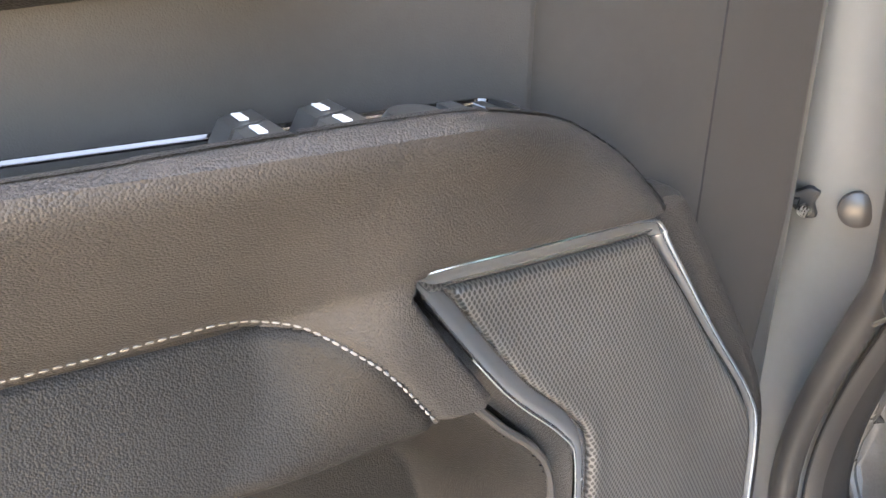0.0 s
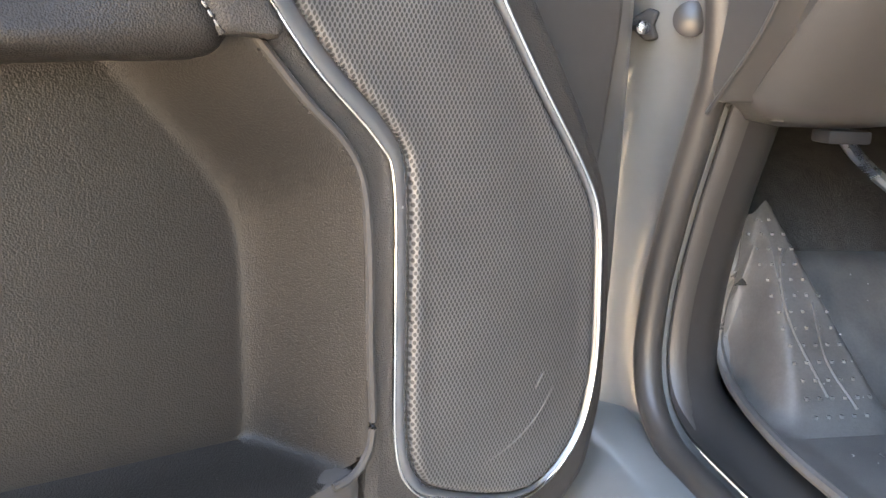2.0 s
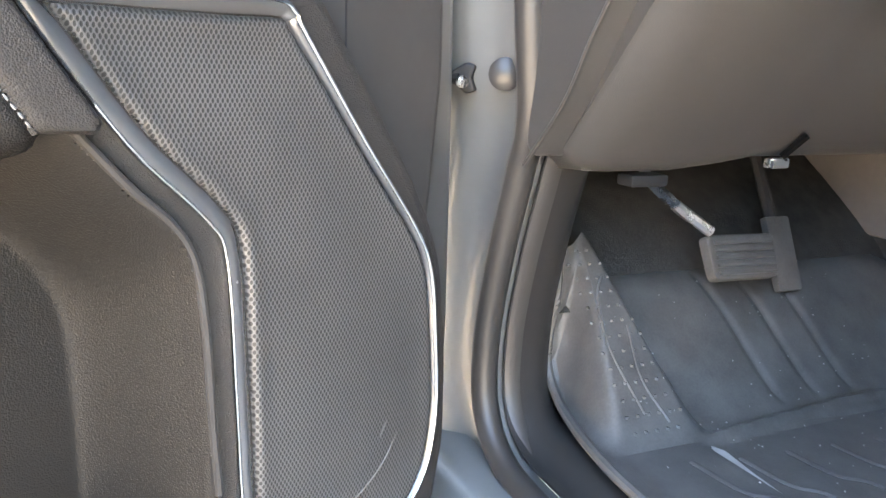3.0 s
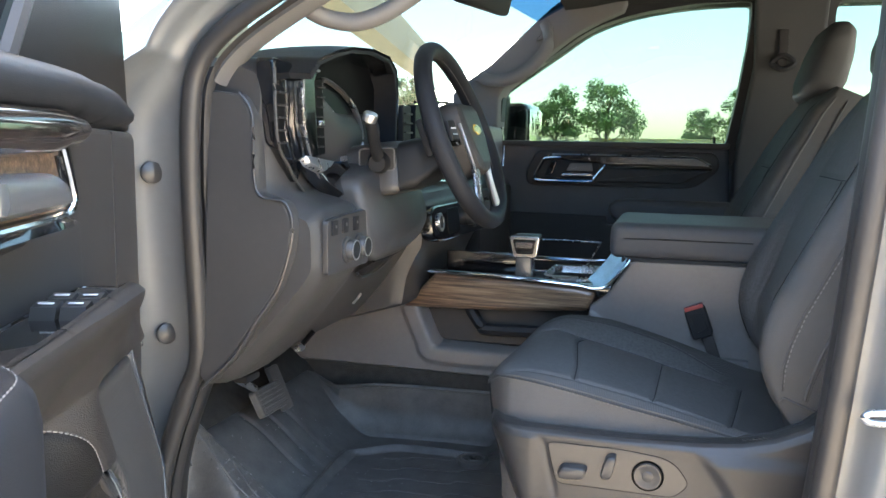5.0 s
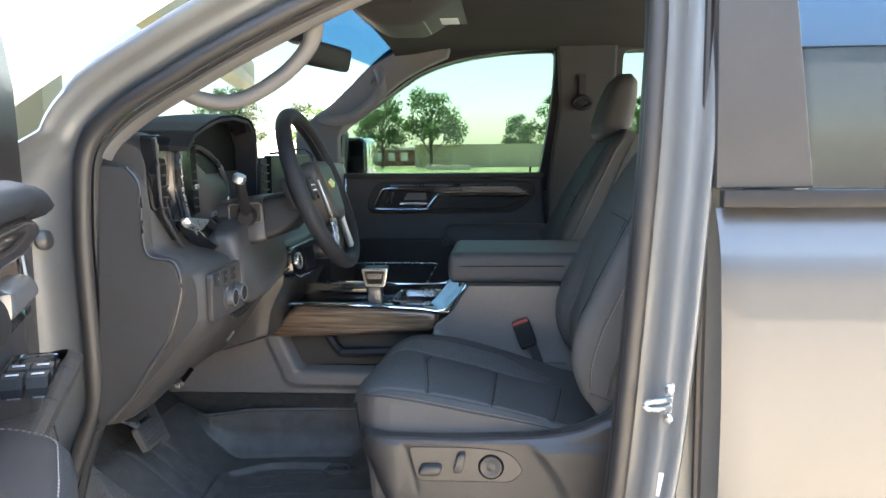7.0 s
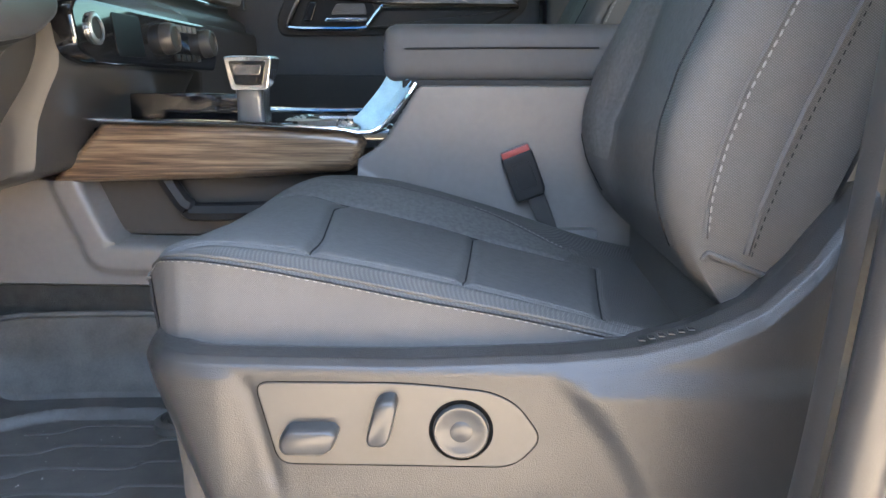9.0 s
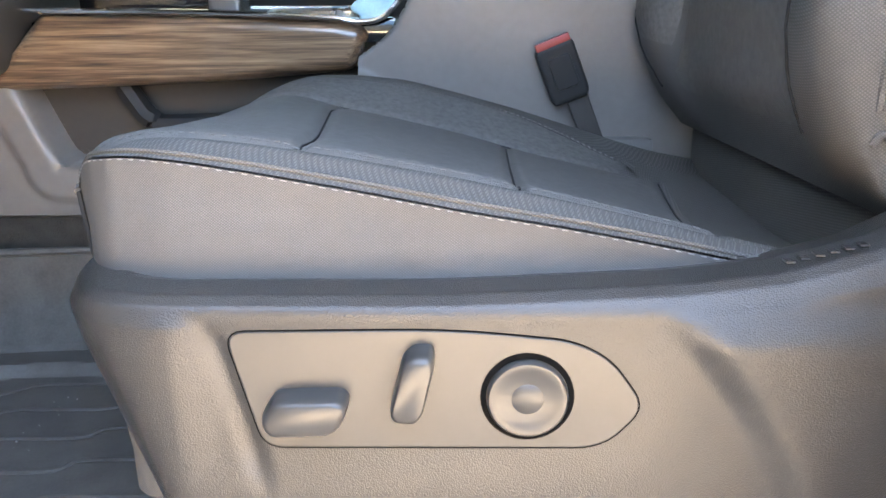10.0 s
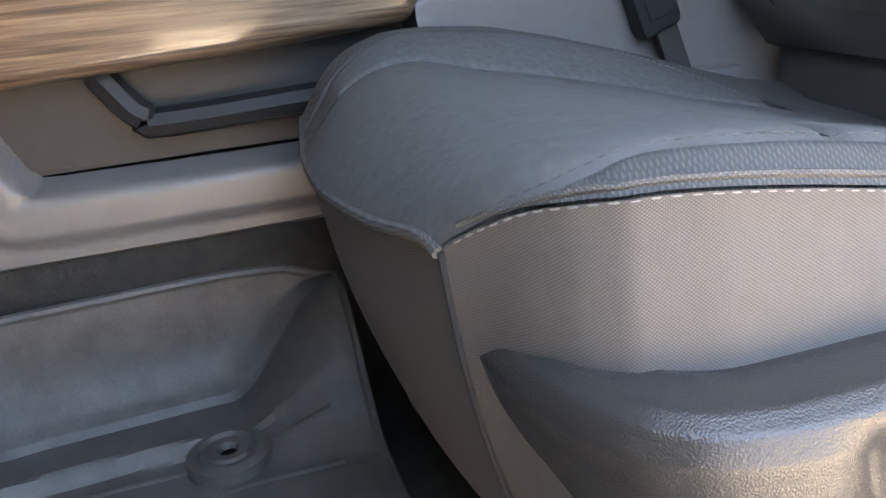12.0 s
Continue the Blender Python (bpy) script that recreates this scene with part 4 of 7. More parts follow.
    part("handle_surround", padded(frame_in, 0.050, 0.014, -0.02), m_pull, d, "dark padded surround of the door handle")
    part("handle_recess", dplate([(0.452, 1.384), (0.484, 1.436), (1.0, 1.436), (1.0, 1.37), (0.465, 1.37)], 0.0525, 0.004, 0.001, 0.008), m_wood, d, "brown wood back of the handle recess")
    wd = rnd([(0.415, 1.448), (0.44, 1.466), (0.52, 1.470), (1.0, 1.470), (1.0, 1.424), (0.53, 1.424), (0.44, 1.434)], 0.008)
    part("wood_trim", padded(wd, 0.074, 0.018, 0.04), m_darkwood, d, "glossy dark wood trim")
    part("chrome_bezel", tube([D(a, b, 0.055) for a, b in spline([(0.49, 1.447), (0.476, 1.436), (0.449, 1.388), (0.451, 1.374), (0.47, 1.366), (0.55, 1.364), (0.8, 1.364)], 6)], 0.0042, 8, up=DN), m_chrome, d)
    part("bezel_foot", padded(rnd([(0.46, 1.362), (0.47, 1.352), (1.0, 1.348), (1.0, 1.36)], 0.003), 0.064, 0.006, 0.03), m_gloss, d, "gloss black lower bezel")
    hd = rnd([(0.512, 1.376), (0.518, 1.398), (0.55, 1.410), (0.68, 1.412), (0.68, 1.376)], 0.008)
    part("door_handle", padded(hd, 0.080, 0.012, 0.05), m_bezel, d, "satin silver inner door handle")
    gr = rnd([(0.70, 1.39), (0.725, 1.420), (1.0, 1.428), (1.0, 1.352), (0.735, 1.356), (0.71, 1.366)], 0.012)
    part("pull_grip", padded(gr, 0.086, 0.028, 0.03), m_pull, d, "padded dark door pull")
    part("lock_switch", dplate([(0.462, 1.388), (0.482, 1.424), (0.492, 1.424), (0.474, 1.388)], 0.0565, 0.004, 0.001, 0.003), m_gloss, d)
    # window switches in a gloss panel on the arm rest
    M = Matrix((DU, DN, (0, 0, 1))).transposed().to_4x4()
    M.translation = (0, 0, 1.266)
    sw_edge = rnd([(0.325, 0.018), (0.325, 0.060), (0.36, 0.076), (0.50, 0.085), (0.70, 0.090), (0.715, 0.076), (0.715, 0.018)], 0.012)
    sw = part("switch_panel", plate(sw_edge, M, 0.010, 0.003), m_gloss, d, "glossy black window switch panel")
    part("panel_rim", tube([M @ V3(a, b, 0) for a, b in sw_edge], 0.0022, 6, closed=True), m_gloss, sw)
    for u0 in (0.49, 0.445):
        for n0 in (0.040, 0.068):
            part("window_switch", switch(u0, n0), m_smooth, sw)
            part("mark", box((0, 0, 0), (0.005, 0.014, 0.0012), 0.0003, axes(D(u0 + 0.004, 1.2805, n0), DU, DN)), m_white, sw)
    part("mirror_knob", lathe([(0.019, 0), (0.019, 0.004), (0.015, 0.009), (0.001, 0.0095)], Matrix.Translation(D(0.398, 1.266, 0.052)), 24), m_smooth, sw, "round mirror switch")
    for n0 in (0.036, 0.060):
        part("lock_button", box((0, 0, 0), (0.012, 0.02, 0.006), 0.002, axes(D(0.362, 1.268, n0), DU, DN)), m_smooth, sw)
    part("chrome_end", box((0, 0, 0), (0.008, 0.045, 0.003), 0.001, axes(D(0.338, 1.267, 0.05), DU, DN)), m_chrome, sw)
    part("armrest_top", plate(rnd([(0.30, -0.02), (0.30, 0.035), (0.40, 0.062), (0.50, 0.080), (0.98, 0.085), (0.98, -0.02)], 0.02), Matrix.Translation((0, 0, -0.005)) @ M, 0.010, 0.003), m_vinyl, d)
    # raised elbow pad towards the rear of the door
    ep = rnd([(0.685, -0.02), (0.69, 0.02), (0.715, 0.09), (0.75, 0.125), (0.775, 0.138), (0.88, 0.152), (0.943, 0.158), (1.02, 0.16), (1.02, -0.02)], 0.02)
    M = M.copy()
    M.translation = (0, 0, 1.287)
    part("elbow_pad", plate(ep, M, 0.10, 0.02, levels=((0.0, -0.10), (0.0, -0.03), (0.003, -0.014), (0.009, -0.005), (0.02, 0.0))), m_vinyl_dark, d, "dark padded elbow rest")
    part("elbow_stitching", stitches([M @ V3(a, b, -0.001) for a, b in inset(ep, 0.014)[4:34]], 0.005, 0.003, 0.0008), m_thread, d, kind="stuff")
    # window frame and glass
    part("sail_panel", dplate([(-0.06, 1.45), (0.45, 1.48), (0.262, 1.715), (0.19, 1.84), (0.10, 1.80), (-0.03, 1.66)], -0.02, 0.03, 0.008, 0.01), m_pull, d, "dark mirror sail panel")
    part("window_frame", dplate([(-0.09, 1.44), (0.03, 1.45), (0.14, 1.76), (0.45, 1.92), (0.44, 1.96), (0.09, 1.80)], -0.035, 0.03, 0.006, 0.01), m_rubber, d)
    part("glass_run", tube([D(0.452, 1.48, -0.018), D(0.264, 1.715, -0.018), D(0.195, 1.84, -0.018)], 0.013, 8), m_rubber, d)
    p = part("pane", dplate([(0.43, 1.47), (0.25, 1.70), (0.20, 1.85), (0.45, 1.93), (1.0, 1.93), (1.0, 1.47)], -0.05, 0.004, 0.0005), m_pane, d)
    p.visible_shadow = False


def lerp2(u, pts):
    t = np.linspace(0, 1, len(pts))
    A = np.array(pts)
    return float(np.interp(u, t, A[:, 0])), float(np.interp(u, t, A[:, 1]))


def switch(u, n):
    """A rocker whose front end is lifted."""
    lo, hi = 1.265, 1.281
    pr = [(-0.019, lo), (-0.019, lo + 0.003), (-0.006, hi), (0.012, hi - 0.003), (0.019, lo)]
    return rings([[D(u + a, b, n - 0.012) for a, b in pr], [D(u + a, b, n + 0.012) for a, b in pr]])


front_door()


# ---- seats ----
Y0, Y1 = 0.302, 0.868
XE = [0.488, 0.494, 0.508, 0.523, 0.54, 0.574, 1.2]
NEAR = [0.378, 0.369, 0.346, 0.325, 0.311, 0.303, 0.302]
# heights of the cushion: one row for each share of its width, one column for each place from front to rear
CX = [0.488, 0.50, 0.52, 0.545, 0.575, 0.62, 0.68, 0.75, 0.82, 0.88, 0.93, 0.98, 1.05]
CS = [0, 0.05, 0.18, 0.45, 0.72, 0.855, 0.955, 1.0]
CZ = [[1.000, 1.016, 1.026, 1.030, 1.029, 1.022, 1.011, 0.997, 0.985, 0.973, 0.962, 0.953, 0.944],
      [1.000, 1.020, 1.033, 1.040, 1.042, 1.038, 1.029, 1.016, 1.000, 0.985, 0.971, 0.960, 0.948],
      [0.990, 1.010, 1.026, 1.034, 1.036, 1.031, 1.019, 1.001, 0.982, 0.964, 0.948, 0.934, 0.920],
      [0.978, 0.998, 1.016, 1.027, 1.030, 1.025, 1.011, 0.992, 0.972, 0.954, 0.938, 0.925, 0.912],
      [0.975, 0.996, 1.016, 1.028, 1.031, 1.018, 1.005, 0.988, 0.967, 0.953, 0.941, 0.930, 0.918],
      [0.980, 1.001, 1.022, 1.037, 1.046, 1.042, 1.035, 1.018, 0.996, 0.974, 0.950, 0.934, 0.920],
      [0.984, 1.003, 1.021, 1.034, 1.043, 1.044, 1.038, 1.020, 1.000, 0.981, 0.965, 0.950, 0.936],
      [0.984, 0.998, 1.010, 1.022, 1.031, 1.032, 1.026, 1.008, 0.988, 0.969, 0.953, 0.938, 0.924]]


def smooth_table():
    """The cushion's heights on a fine, smoothed grid."""
    gx, gs = np.linspace(0.488, 1.05, 141), np.linspace(0, 1, 101)
    rows = np.array([np.interp(gx, CX, r) for r in CZ])
    t = np.array([np.interp(gs, CS, rows[:, i]) for i in range(len(gx))])
    for _ in range(10):
        t[1:-1] = (t[:-2] + 2 * t[1:-1] + t[2:]) / 4
    for _ in range(5):
        t[:, 1:-1] = (t[:, :-2] + 2 * t[:, 1:-1] + t[:, 2:]) / 4
    return t


CTAB = smooth_table()
seam_near = lambda x: 0.05 * ease(0.489, 0.565, x)
seam_far = lambda x: 0.72 + 0.02 * ease(0.62, 0.50, x)
seam_crest = lambda x: 0.865 - 0.05 * ease(0.80, 0.93, x) - 0.03 * ease(0.60, 0.52, x)
lat_1 = lambda s: lerp(s, (0, 0.05, 0.25, 0.5, 0.64, 0.72, 1), (0.652, 0.651, 0.643, 0.627, 0.618, 0.629, 0.63))
lat_2 = lambda s: lerp(s, (0, 0.72, 1), (0.786, 0.797, 0.80))
lat_3 = lambda s: lerp(s, (0, 0.1, 0.72, 1), (0.905, 0.918, 0.962, 0.965))


def cushion_at(x, s):
    """A point of the cushion's cover: x from front to rear, s its share of the width."""
    i, j = min(max((x - 0.488) / 0.562 * 140, 0), 139.999), min(max(s, 0), 1) * 99.999
    a, b = int(i), int(j)
    f, g = i - a, j - b
    z = (CTAB[a, b] * (1 - f) + CTAB[a + 1, b] * f) * (1 - g) + (CTAB[a, b + 1] * (1 - f) + CTAB[a + 1, b + 1] * f) * g
    yn = lerp(x, XE, NEAR)
    y = yn + (2 * 0.585 - 2 * yn) * s
    w = 0.566
    dip = lambda d, deep=0.0035, wide=0.0045: deep * math.exp(-(d / wide) ** 2)
    z -= dip((s - seam_near(x)) * w, 0.0025)
    if x < 0.94:
        z -= dip((s - seam_far(x)) * w) + dip((s - seam_crest(x)) * w, 0.0025)
    if seam_near(x) < s < seam_far(x):
        z -= dip(x - lat_1(s)) + dip(x - lat_2(s)) + dip(x - lat_3(s))
    front = max(0.0, 1 - (x - 0.488) / 0.09)
    return V3(x - 0.021 * math.sin(math.pi * s) * front ** 2, y, z)


# half of the back rest's section: across, and shares of the bolster, the centre and the rear
SECT = spline([(-0.97, 0, 0, 1.0), (-1.0, 0.3, 0, 0.4), (-1.005, 0.62, 0, 0), (-0.99, 0.85, 0, 0), (-0.92, 0.99, 0, 0), (-0.80, 0.98, 0.0, 0), (-0.68, 0.72, 0.28, 0), (-0.56, 0.2, 0.8, 0), (-0.45, 0, 1, 0), (-0.2, 0, 1.02, 0), (0, 0, 1.03, 0)], 16)


def seat(name, label):
    s = thing(name, None, None, label, "car seat", "front seats", at=(0.78, 0.585, 0.60))
    sx = lambda u: 0.488 + 0.55 * u ** 1.35
    cush = part("cushion", skin(lambda u, v: cushion_at(sx(u), v) - V3(0, 0, 0.003), 70, 60), m_fabric, s, "charcoal woven seat cushion")
    def panel(name, xa, xb, sa, sb, material, nx, ns, label="", puff=0.0):
        def fn(u, v):
            s0 = sa(0.75) + (sb(0.75) - sa(0.75)) * v
            x = xa(s0) + (xb(s0) - xa(s0)) * u
            e = min(1, 14 * min(u, 1 - u), 14 * min(v, 1 - v))
            return cushion_at(x, sa(x) + (sb(x) - sa(x)) * v) + V3(0, 0, puff * e)
        part(name, skin(fn, nx, ns), material, cush, label)
    first, last = (lambda s: 0.488), (lambda s: 1.04)
    panel("bolster_near", first, last, lambda x: 0.0, seam_near, m_fabric, 120, 12, "charcoal woven bolster edge")
    panel("centre_front", first, lat_1, seam_near, seam_far, m_fabric_in, 50, 80, "dark knit centre panel", 0.0012)
    panel("centre_panel", lat_1, lat_2, seam_near, seam_far, m_fabric_in, 50, 80, "dark knit centre panel", 0.0012)
    panel("centre_rear", lat_2, lat_3, seam_near, seam_far, m_fabric_in, 50, 80, "dark knit centre panel", 0.0012)
    panel("rear_panel", lat_3, last, seam_near, seam_far, m_fabric, 30, 60)
    panel("bolster_cloth", lambda s: 0.515, lambda s: 0.93 + 0.012 * (s - 0.79) / 0.07, seam_far, seam_crest, m_fabric_lt, 110, 26, "mottled grey inner bolster cloth", 0.001)
    panel("bolster_far", first, last, lambda x: seam_crest(x) if x < 0.93 else 0.815 - 0.095 * ease(0.93, 0.945, x), lambda x: 1.0, m_fabric, 120, 26)
    for lat in (lat_1, lat_2, lat_3):
        part("seam", tube([cushion_at(lat(q), q) + V3(0, 0, 0.0008) for q in np.linspace(0.06, 0.715, 40)], 0.0009, 6), m_seam, cush)
    part("seam", tube([cushion_at(x, seam_far(x)) + V3(0, 0, 0.0008) for x in np.linspace(0.50, 0.93, 60)], 0.0009, 6), m_seam, cush)
    part("seam", tube([cushion_at(x, seam_crest(x)) + V3(0, 0, 0.0006) for x in np.linspace(0.515, 0.925, 60)], 0.0008, 6), m_seam, cush)
    part("crest_stitching", stitches([cushion_at(x, seam_crest(x) + 0.007) + V3(0, 0, 0.0006) for x in np.linspace(0.80, 0.925, 40)], 0.0035, 0.0035, 0.0005), m_thread, cush, kind="stuff")
    # side walls with a soft belly, front panel, piping
    foot = 0.80
    for nm, e, sg in (("side_near", 0.0, 1), ("side_far", 1.0, -1)):
        def wall(u, v, e=e, sg=sg):
            p = cushion_at(sx(u), e)
            bul = (0.011 * math.sin(math.pi * min(1, v * 1.15)) ** 0.8 + 0.004 * (1 - ease(0, 0.06, v))) * sg * ease(-0.02, 0.10, u)
            return V3(p.x + (0.001 + 0.045 * v - 0.008 * math.sin(math.pi * v)) * (1 - ease(0, 0.16, u)), p.y - bul + 0.001 * sg, p.z - 0.0008 + (foot - p.z) * v)
        part(nm, skin(wall, 80, 24), m_fabric_side, cush)
    def front(u, v):
        p = cushion_at(0.488, u)
        return V3(p.x + 0.001 + 0.045 * v - 0.008 * math.sin(math.pi * v), p.y, p.z - 0.003 + (foot - p.z) * v)
    part("front_panel", skin(front, 50, 14), m_fabric_side, cush)
    part("piping", tube([cushion_at(0.488, q) + V3(-0.0005, 0, -0.0035) for q in np.linspace(0.0, 1.0, 50)], 0.0034, 8), m_fabric, cush)
    part("corner_seam", tube([front(0, v) + V3(-0.001, -0.001, 0) for v in np.linspace(0, 0.85, 24)], 0.0016, 6), m_seam, cush)
    def welt(x, drop):
        p = cushion_at(x, 0)
        return V3(p.x, p.y - 0.0022 - 0.25 * drop, p.z - drop)
    part("welt", tube([cushion_at(x, 0.008) + V3(0, 0, 0.001) for x in np.linspace(0.495, 0.97, 90)], 0.0018, 6), m_fabric, cush)
    part("stitching", stitches([welt(x, 0.0016) for x in np.linspace(0.492, 0.965, 110)], 0.0048, 0.0028, 0.0006), m_thread, cush, "pale grey stitching", kind="stuff")
    part("top_stitching", stitches([cushion_at(x, seam_near(x) + 0.008) + V3(0, 0, 0.0006) for x in np.linspace(0.50, 0.90, 90)], 0.0036, 0.003, 0.00035), m_fabric_lt, cush, "grey stitching", kind="stuff")

    # back rest, leaning back
    A, F, O = Vector((0.375, 0, 0.927)), Vector((-0.927, 0, 0.375)), Vector((1.02, 0, 0.98))
    yc = 0.585
    hw = lambda a: lerp(a, (0, 0.1, 0.3, 0.5, 0.6, 0.66), (0.262, 0.278, 0.282, 0.262, 0.235, 0.19))
    ins = lambda a: lerp(a, (0, 0.05, 0.12, 0.3, 0.5, 0.62, 0.66), (0.0, 0.05, 0.082, 0.1, 0.095, 0.08, 0.045))
    bol = lambda a: lerp(a, (0, 0.015, 0.032, 0.06, 0.091, 0.13, 0.18, 0.29, 0.45, 0.58, 0.66), (0.0, 0.035, 0.06, 0.087, 0.107, 0.119, 0.124, 0.116, 0.1, 0.08, 0.045))
    def back(u, v):
        a = 0.66 * u
        w, i, b = hw(a), ins(a), bol(a)
        # v runs from the near side's rear edge over the front to the far side's rear edge
        h = 1 - abs(2 * v - 1)
        q = SECT[min(int(h * (len(SECT) - 1)), len(SECT) - 1)]
        yy = q[0] if v < 0.5 else -q[0]
        p = q[1] * b + q[2] * i + q[3] * -0.03
        return O + A * a + F * p + Vector((0, yc + w * yy, 0))
    bk = part("backrest", skin(back, 60, 100), m_fabric, s, "charcoal woven backrest with side bolsters")
    part("back_cover", skin(lambda u, v: O + A * (0.66 * u) + F * (-0.03 - 0.05 * math.sin(math.pi * v) * math.sin(math.pi * (0.1 + 0.8 * u))) + Vector((0, yc + hw(0.66 * u) * (2 * v - 1), 0)), 20, 20), m_plastic, bk)
    def on(a, v, lift):
        q = back(a / 0.66, v)
        return q + F * lift
    edge_v = lambda a, pts: lerp(a, *zip(*pts))
    def strip(name, va, vb, a0, a1, material, lift, label="", n=30):
        def fn(u, v):
            a = a0 + (a1 - a0) * u
            e = min(1, 10 * min(u, 1 - u, v, 1 - v))
            return on(a, va(a) + (vb(a) - va(a)) * v, lift * (2 * e - 0.8))
        part(name, skin(fn, 50, n), material, bk, label)
    mid_l = lambda a: 0.29 - 0.02 * ease(0.1, 0.4, a)
    mid_r = lambda a: lerp(a, (0.02, 0.10, 0.2, 0.35, 0.6), (0.70, 0.64, 0.60, 0.575, 0.57))
    out_r = lambda a: lerp(a, (0.02, 0.06, 0.12, 0.2, 0.35, 0.6), (0.72, 0.775, 0.82, 0.85, 0.86, 0.85))
    strip("centre_panel", mid_l, mid_r, 0.02, 0.40, m_fabric_in, 0.002, "dark knit back panel")
    strip("upper_panel", lambda a: mid_l(a) + 0.03, lambda a: mid_r(a), 0.404, 0.62, m_fabric_in, 0.002, "dark knit back panel")
    strip("bolster_cloth", lambda a: mid_r(a) + 0.002, out_r, 0.05, 0.60, m_fabric_lt, 0.002, "mottled grey inner bolster cloth", 36)
    part("stitching", stitches([tuple(back(a / 0.66, 0.1) + F * 0.0012) for a in np.linspace(0.06, 0.62, 90)], 0.0060, 0.0028, 0.0010), m_thread, bk, "pale grey stitching", kind="stuff")
    part("welt", tube([back(a / 0.66, 0.106) + F * 0.0005 for a in np.linspace(0.055, 0.63, 60)], 0.0026, 6), m_fabric, bk)
    part("side_seam", tube([back(a / 0.66, 0.055) + V3(0, -0.001, 0) for a in np.linspace(0.055, 0.63, 60)], 0.0030, 6), m_fabric_side, bk)
    for pts in ([on(a, mid_l(a), 0.001) for a in np.linspace(0.03, 0.60, 50)], [on(a, out_r(a), 0.0012) for a in np.linspace(0.03, 0.60, 50)], [on(0.402, v, 0.002) for v in np.linspace(0.275, 0.575, 24)],
                [on(0.25, v, 0.0025) for v in np.linspace(0.28, 0.33, 12)], [on(a, 0.33, 0.0025) for a in np.linspace(0.25, 0.40, 20)]):
        part("seam", tube(pts, 0.0010, 6), m_seam, bk)
    part("side_stitching", stitches([tuple(back(a / 0.66, 0.047) + V3(0, -0.0012, 0)) for a in np.linspace(0.055, 0.62, 80)], 0.0045, 0.0035, 0.0006), m_seam, bk, kind="stuff")
    # turned-up hem where the cover ends above the side shield
    part("hem", tube([back((0.044 - 0.5 * max(0, v - 0.10)) / 0.66, v) + F * 0.001 + V3(0, -0.001, 0) for v in np.linspace(0.012, 0.115, 30)], 0.0028, 8), m_fabric_side, bk, "folded hem of the cover")
    # black sheet added as the shade below the hem
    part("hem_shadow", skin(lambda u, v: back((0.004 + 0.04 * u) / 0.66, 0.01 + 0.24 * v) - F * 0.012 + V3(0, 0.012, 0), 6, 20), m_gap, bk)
    part("hinge_cover", box((1.14, yc, 0.93), (0.22, 0.54, 0.14), 0.03, None, 3), m_fabric, s)
    # head rest on two posts
    def head(u, v):
        # u from the neck to the crown, v round the cushion
        t = 2 * math.pi * v
        w = lerp(u, (0, 0.06, 0.2, 0.5, 0.8, 0.93, 1), (0.60, 0.84, 0.96, 1.0, 0.93, 0.78, 0.50))
        d = lerp(u, (0, 0.06, 0.25, 0.6, 0.88, 1), (0.55, 0.85, 1.0, 0.92, 0.72, 0.35))
        c, n = math.cos(t), math.sin(t)
        sq = lambda q: math.copysign(abs(q) ** 0.62, q)
        return V3(1.195 + 0.052 * u + 0.062 * d * sq(c), yc + 0.142 * w * sq(n), 1.575 + 0.215 * u)
    hb = skin(head, 24, 40)
    bmesh.ops.remove_doubles(hb, verts=hb.verts, dist=1e-5)
    bmesh.ops.holes_fill(hb, edges=hb.edges, sides=0)
    hr = part("headrest", hb, m_fabric, s, "charcoal head restraint")
    for y in (yc - 0.06, yc + 0.06):
        part("post", tube([(1.26, y, 1.54), (1.235, y, 1.64)], 0.006, 8), m_chrome, hr)
    return s


SHIELD = spline([(0.53, 0.46), (0.506, 0.42), (0.498, 0.37), (0.501, 0.335), (0.510, 0.300), (0.530, 0.268), (0.565, 0.252), (0.64, 0.250), (0.8, 0.252), (0.95, 0.256), (1.06, 0.265), (1.12, 0.28)], 30)
TOPZ = lambda x: lerp(x, (0.5, 0.53, 0.58, 0.74, 0.87, 0.93, 0.98, 1.03, 1.07, 1.12), (0.962, 0.961, 0.960, 0.959, 0.964, 0.970, 0.982, 1.004, 1.04, 1.10))


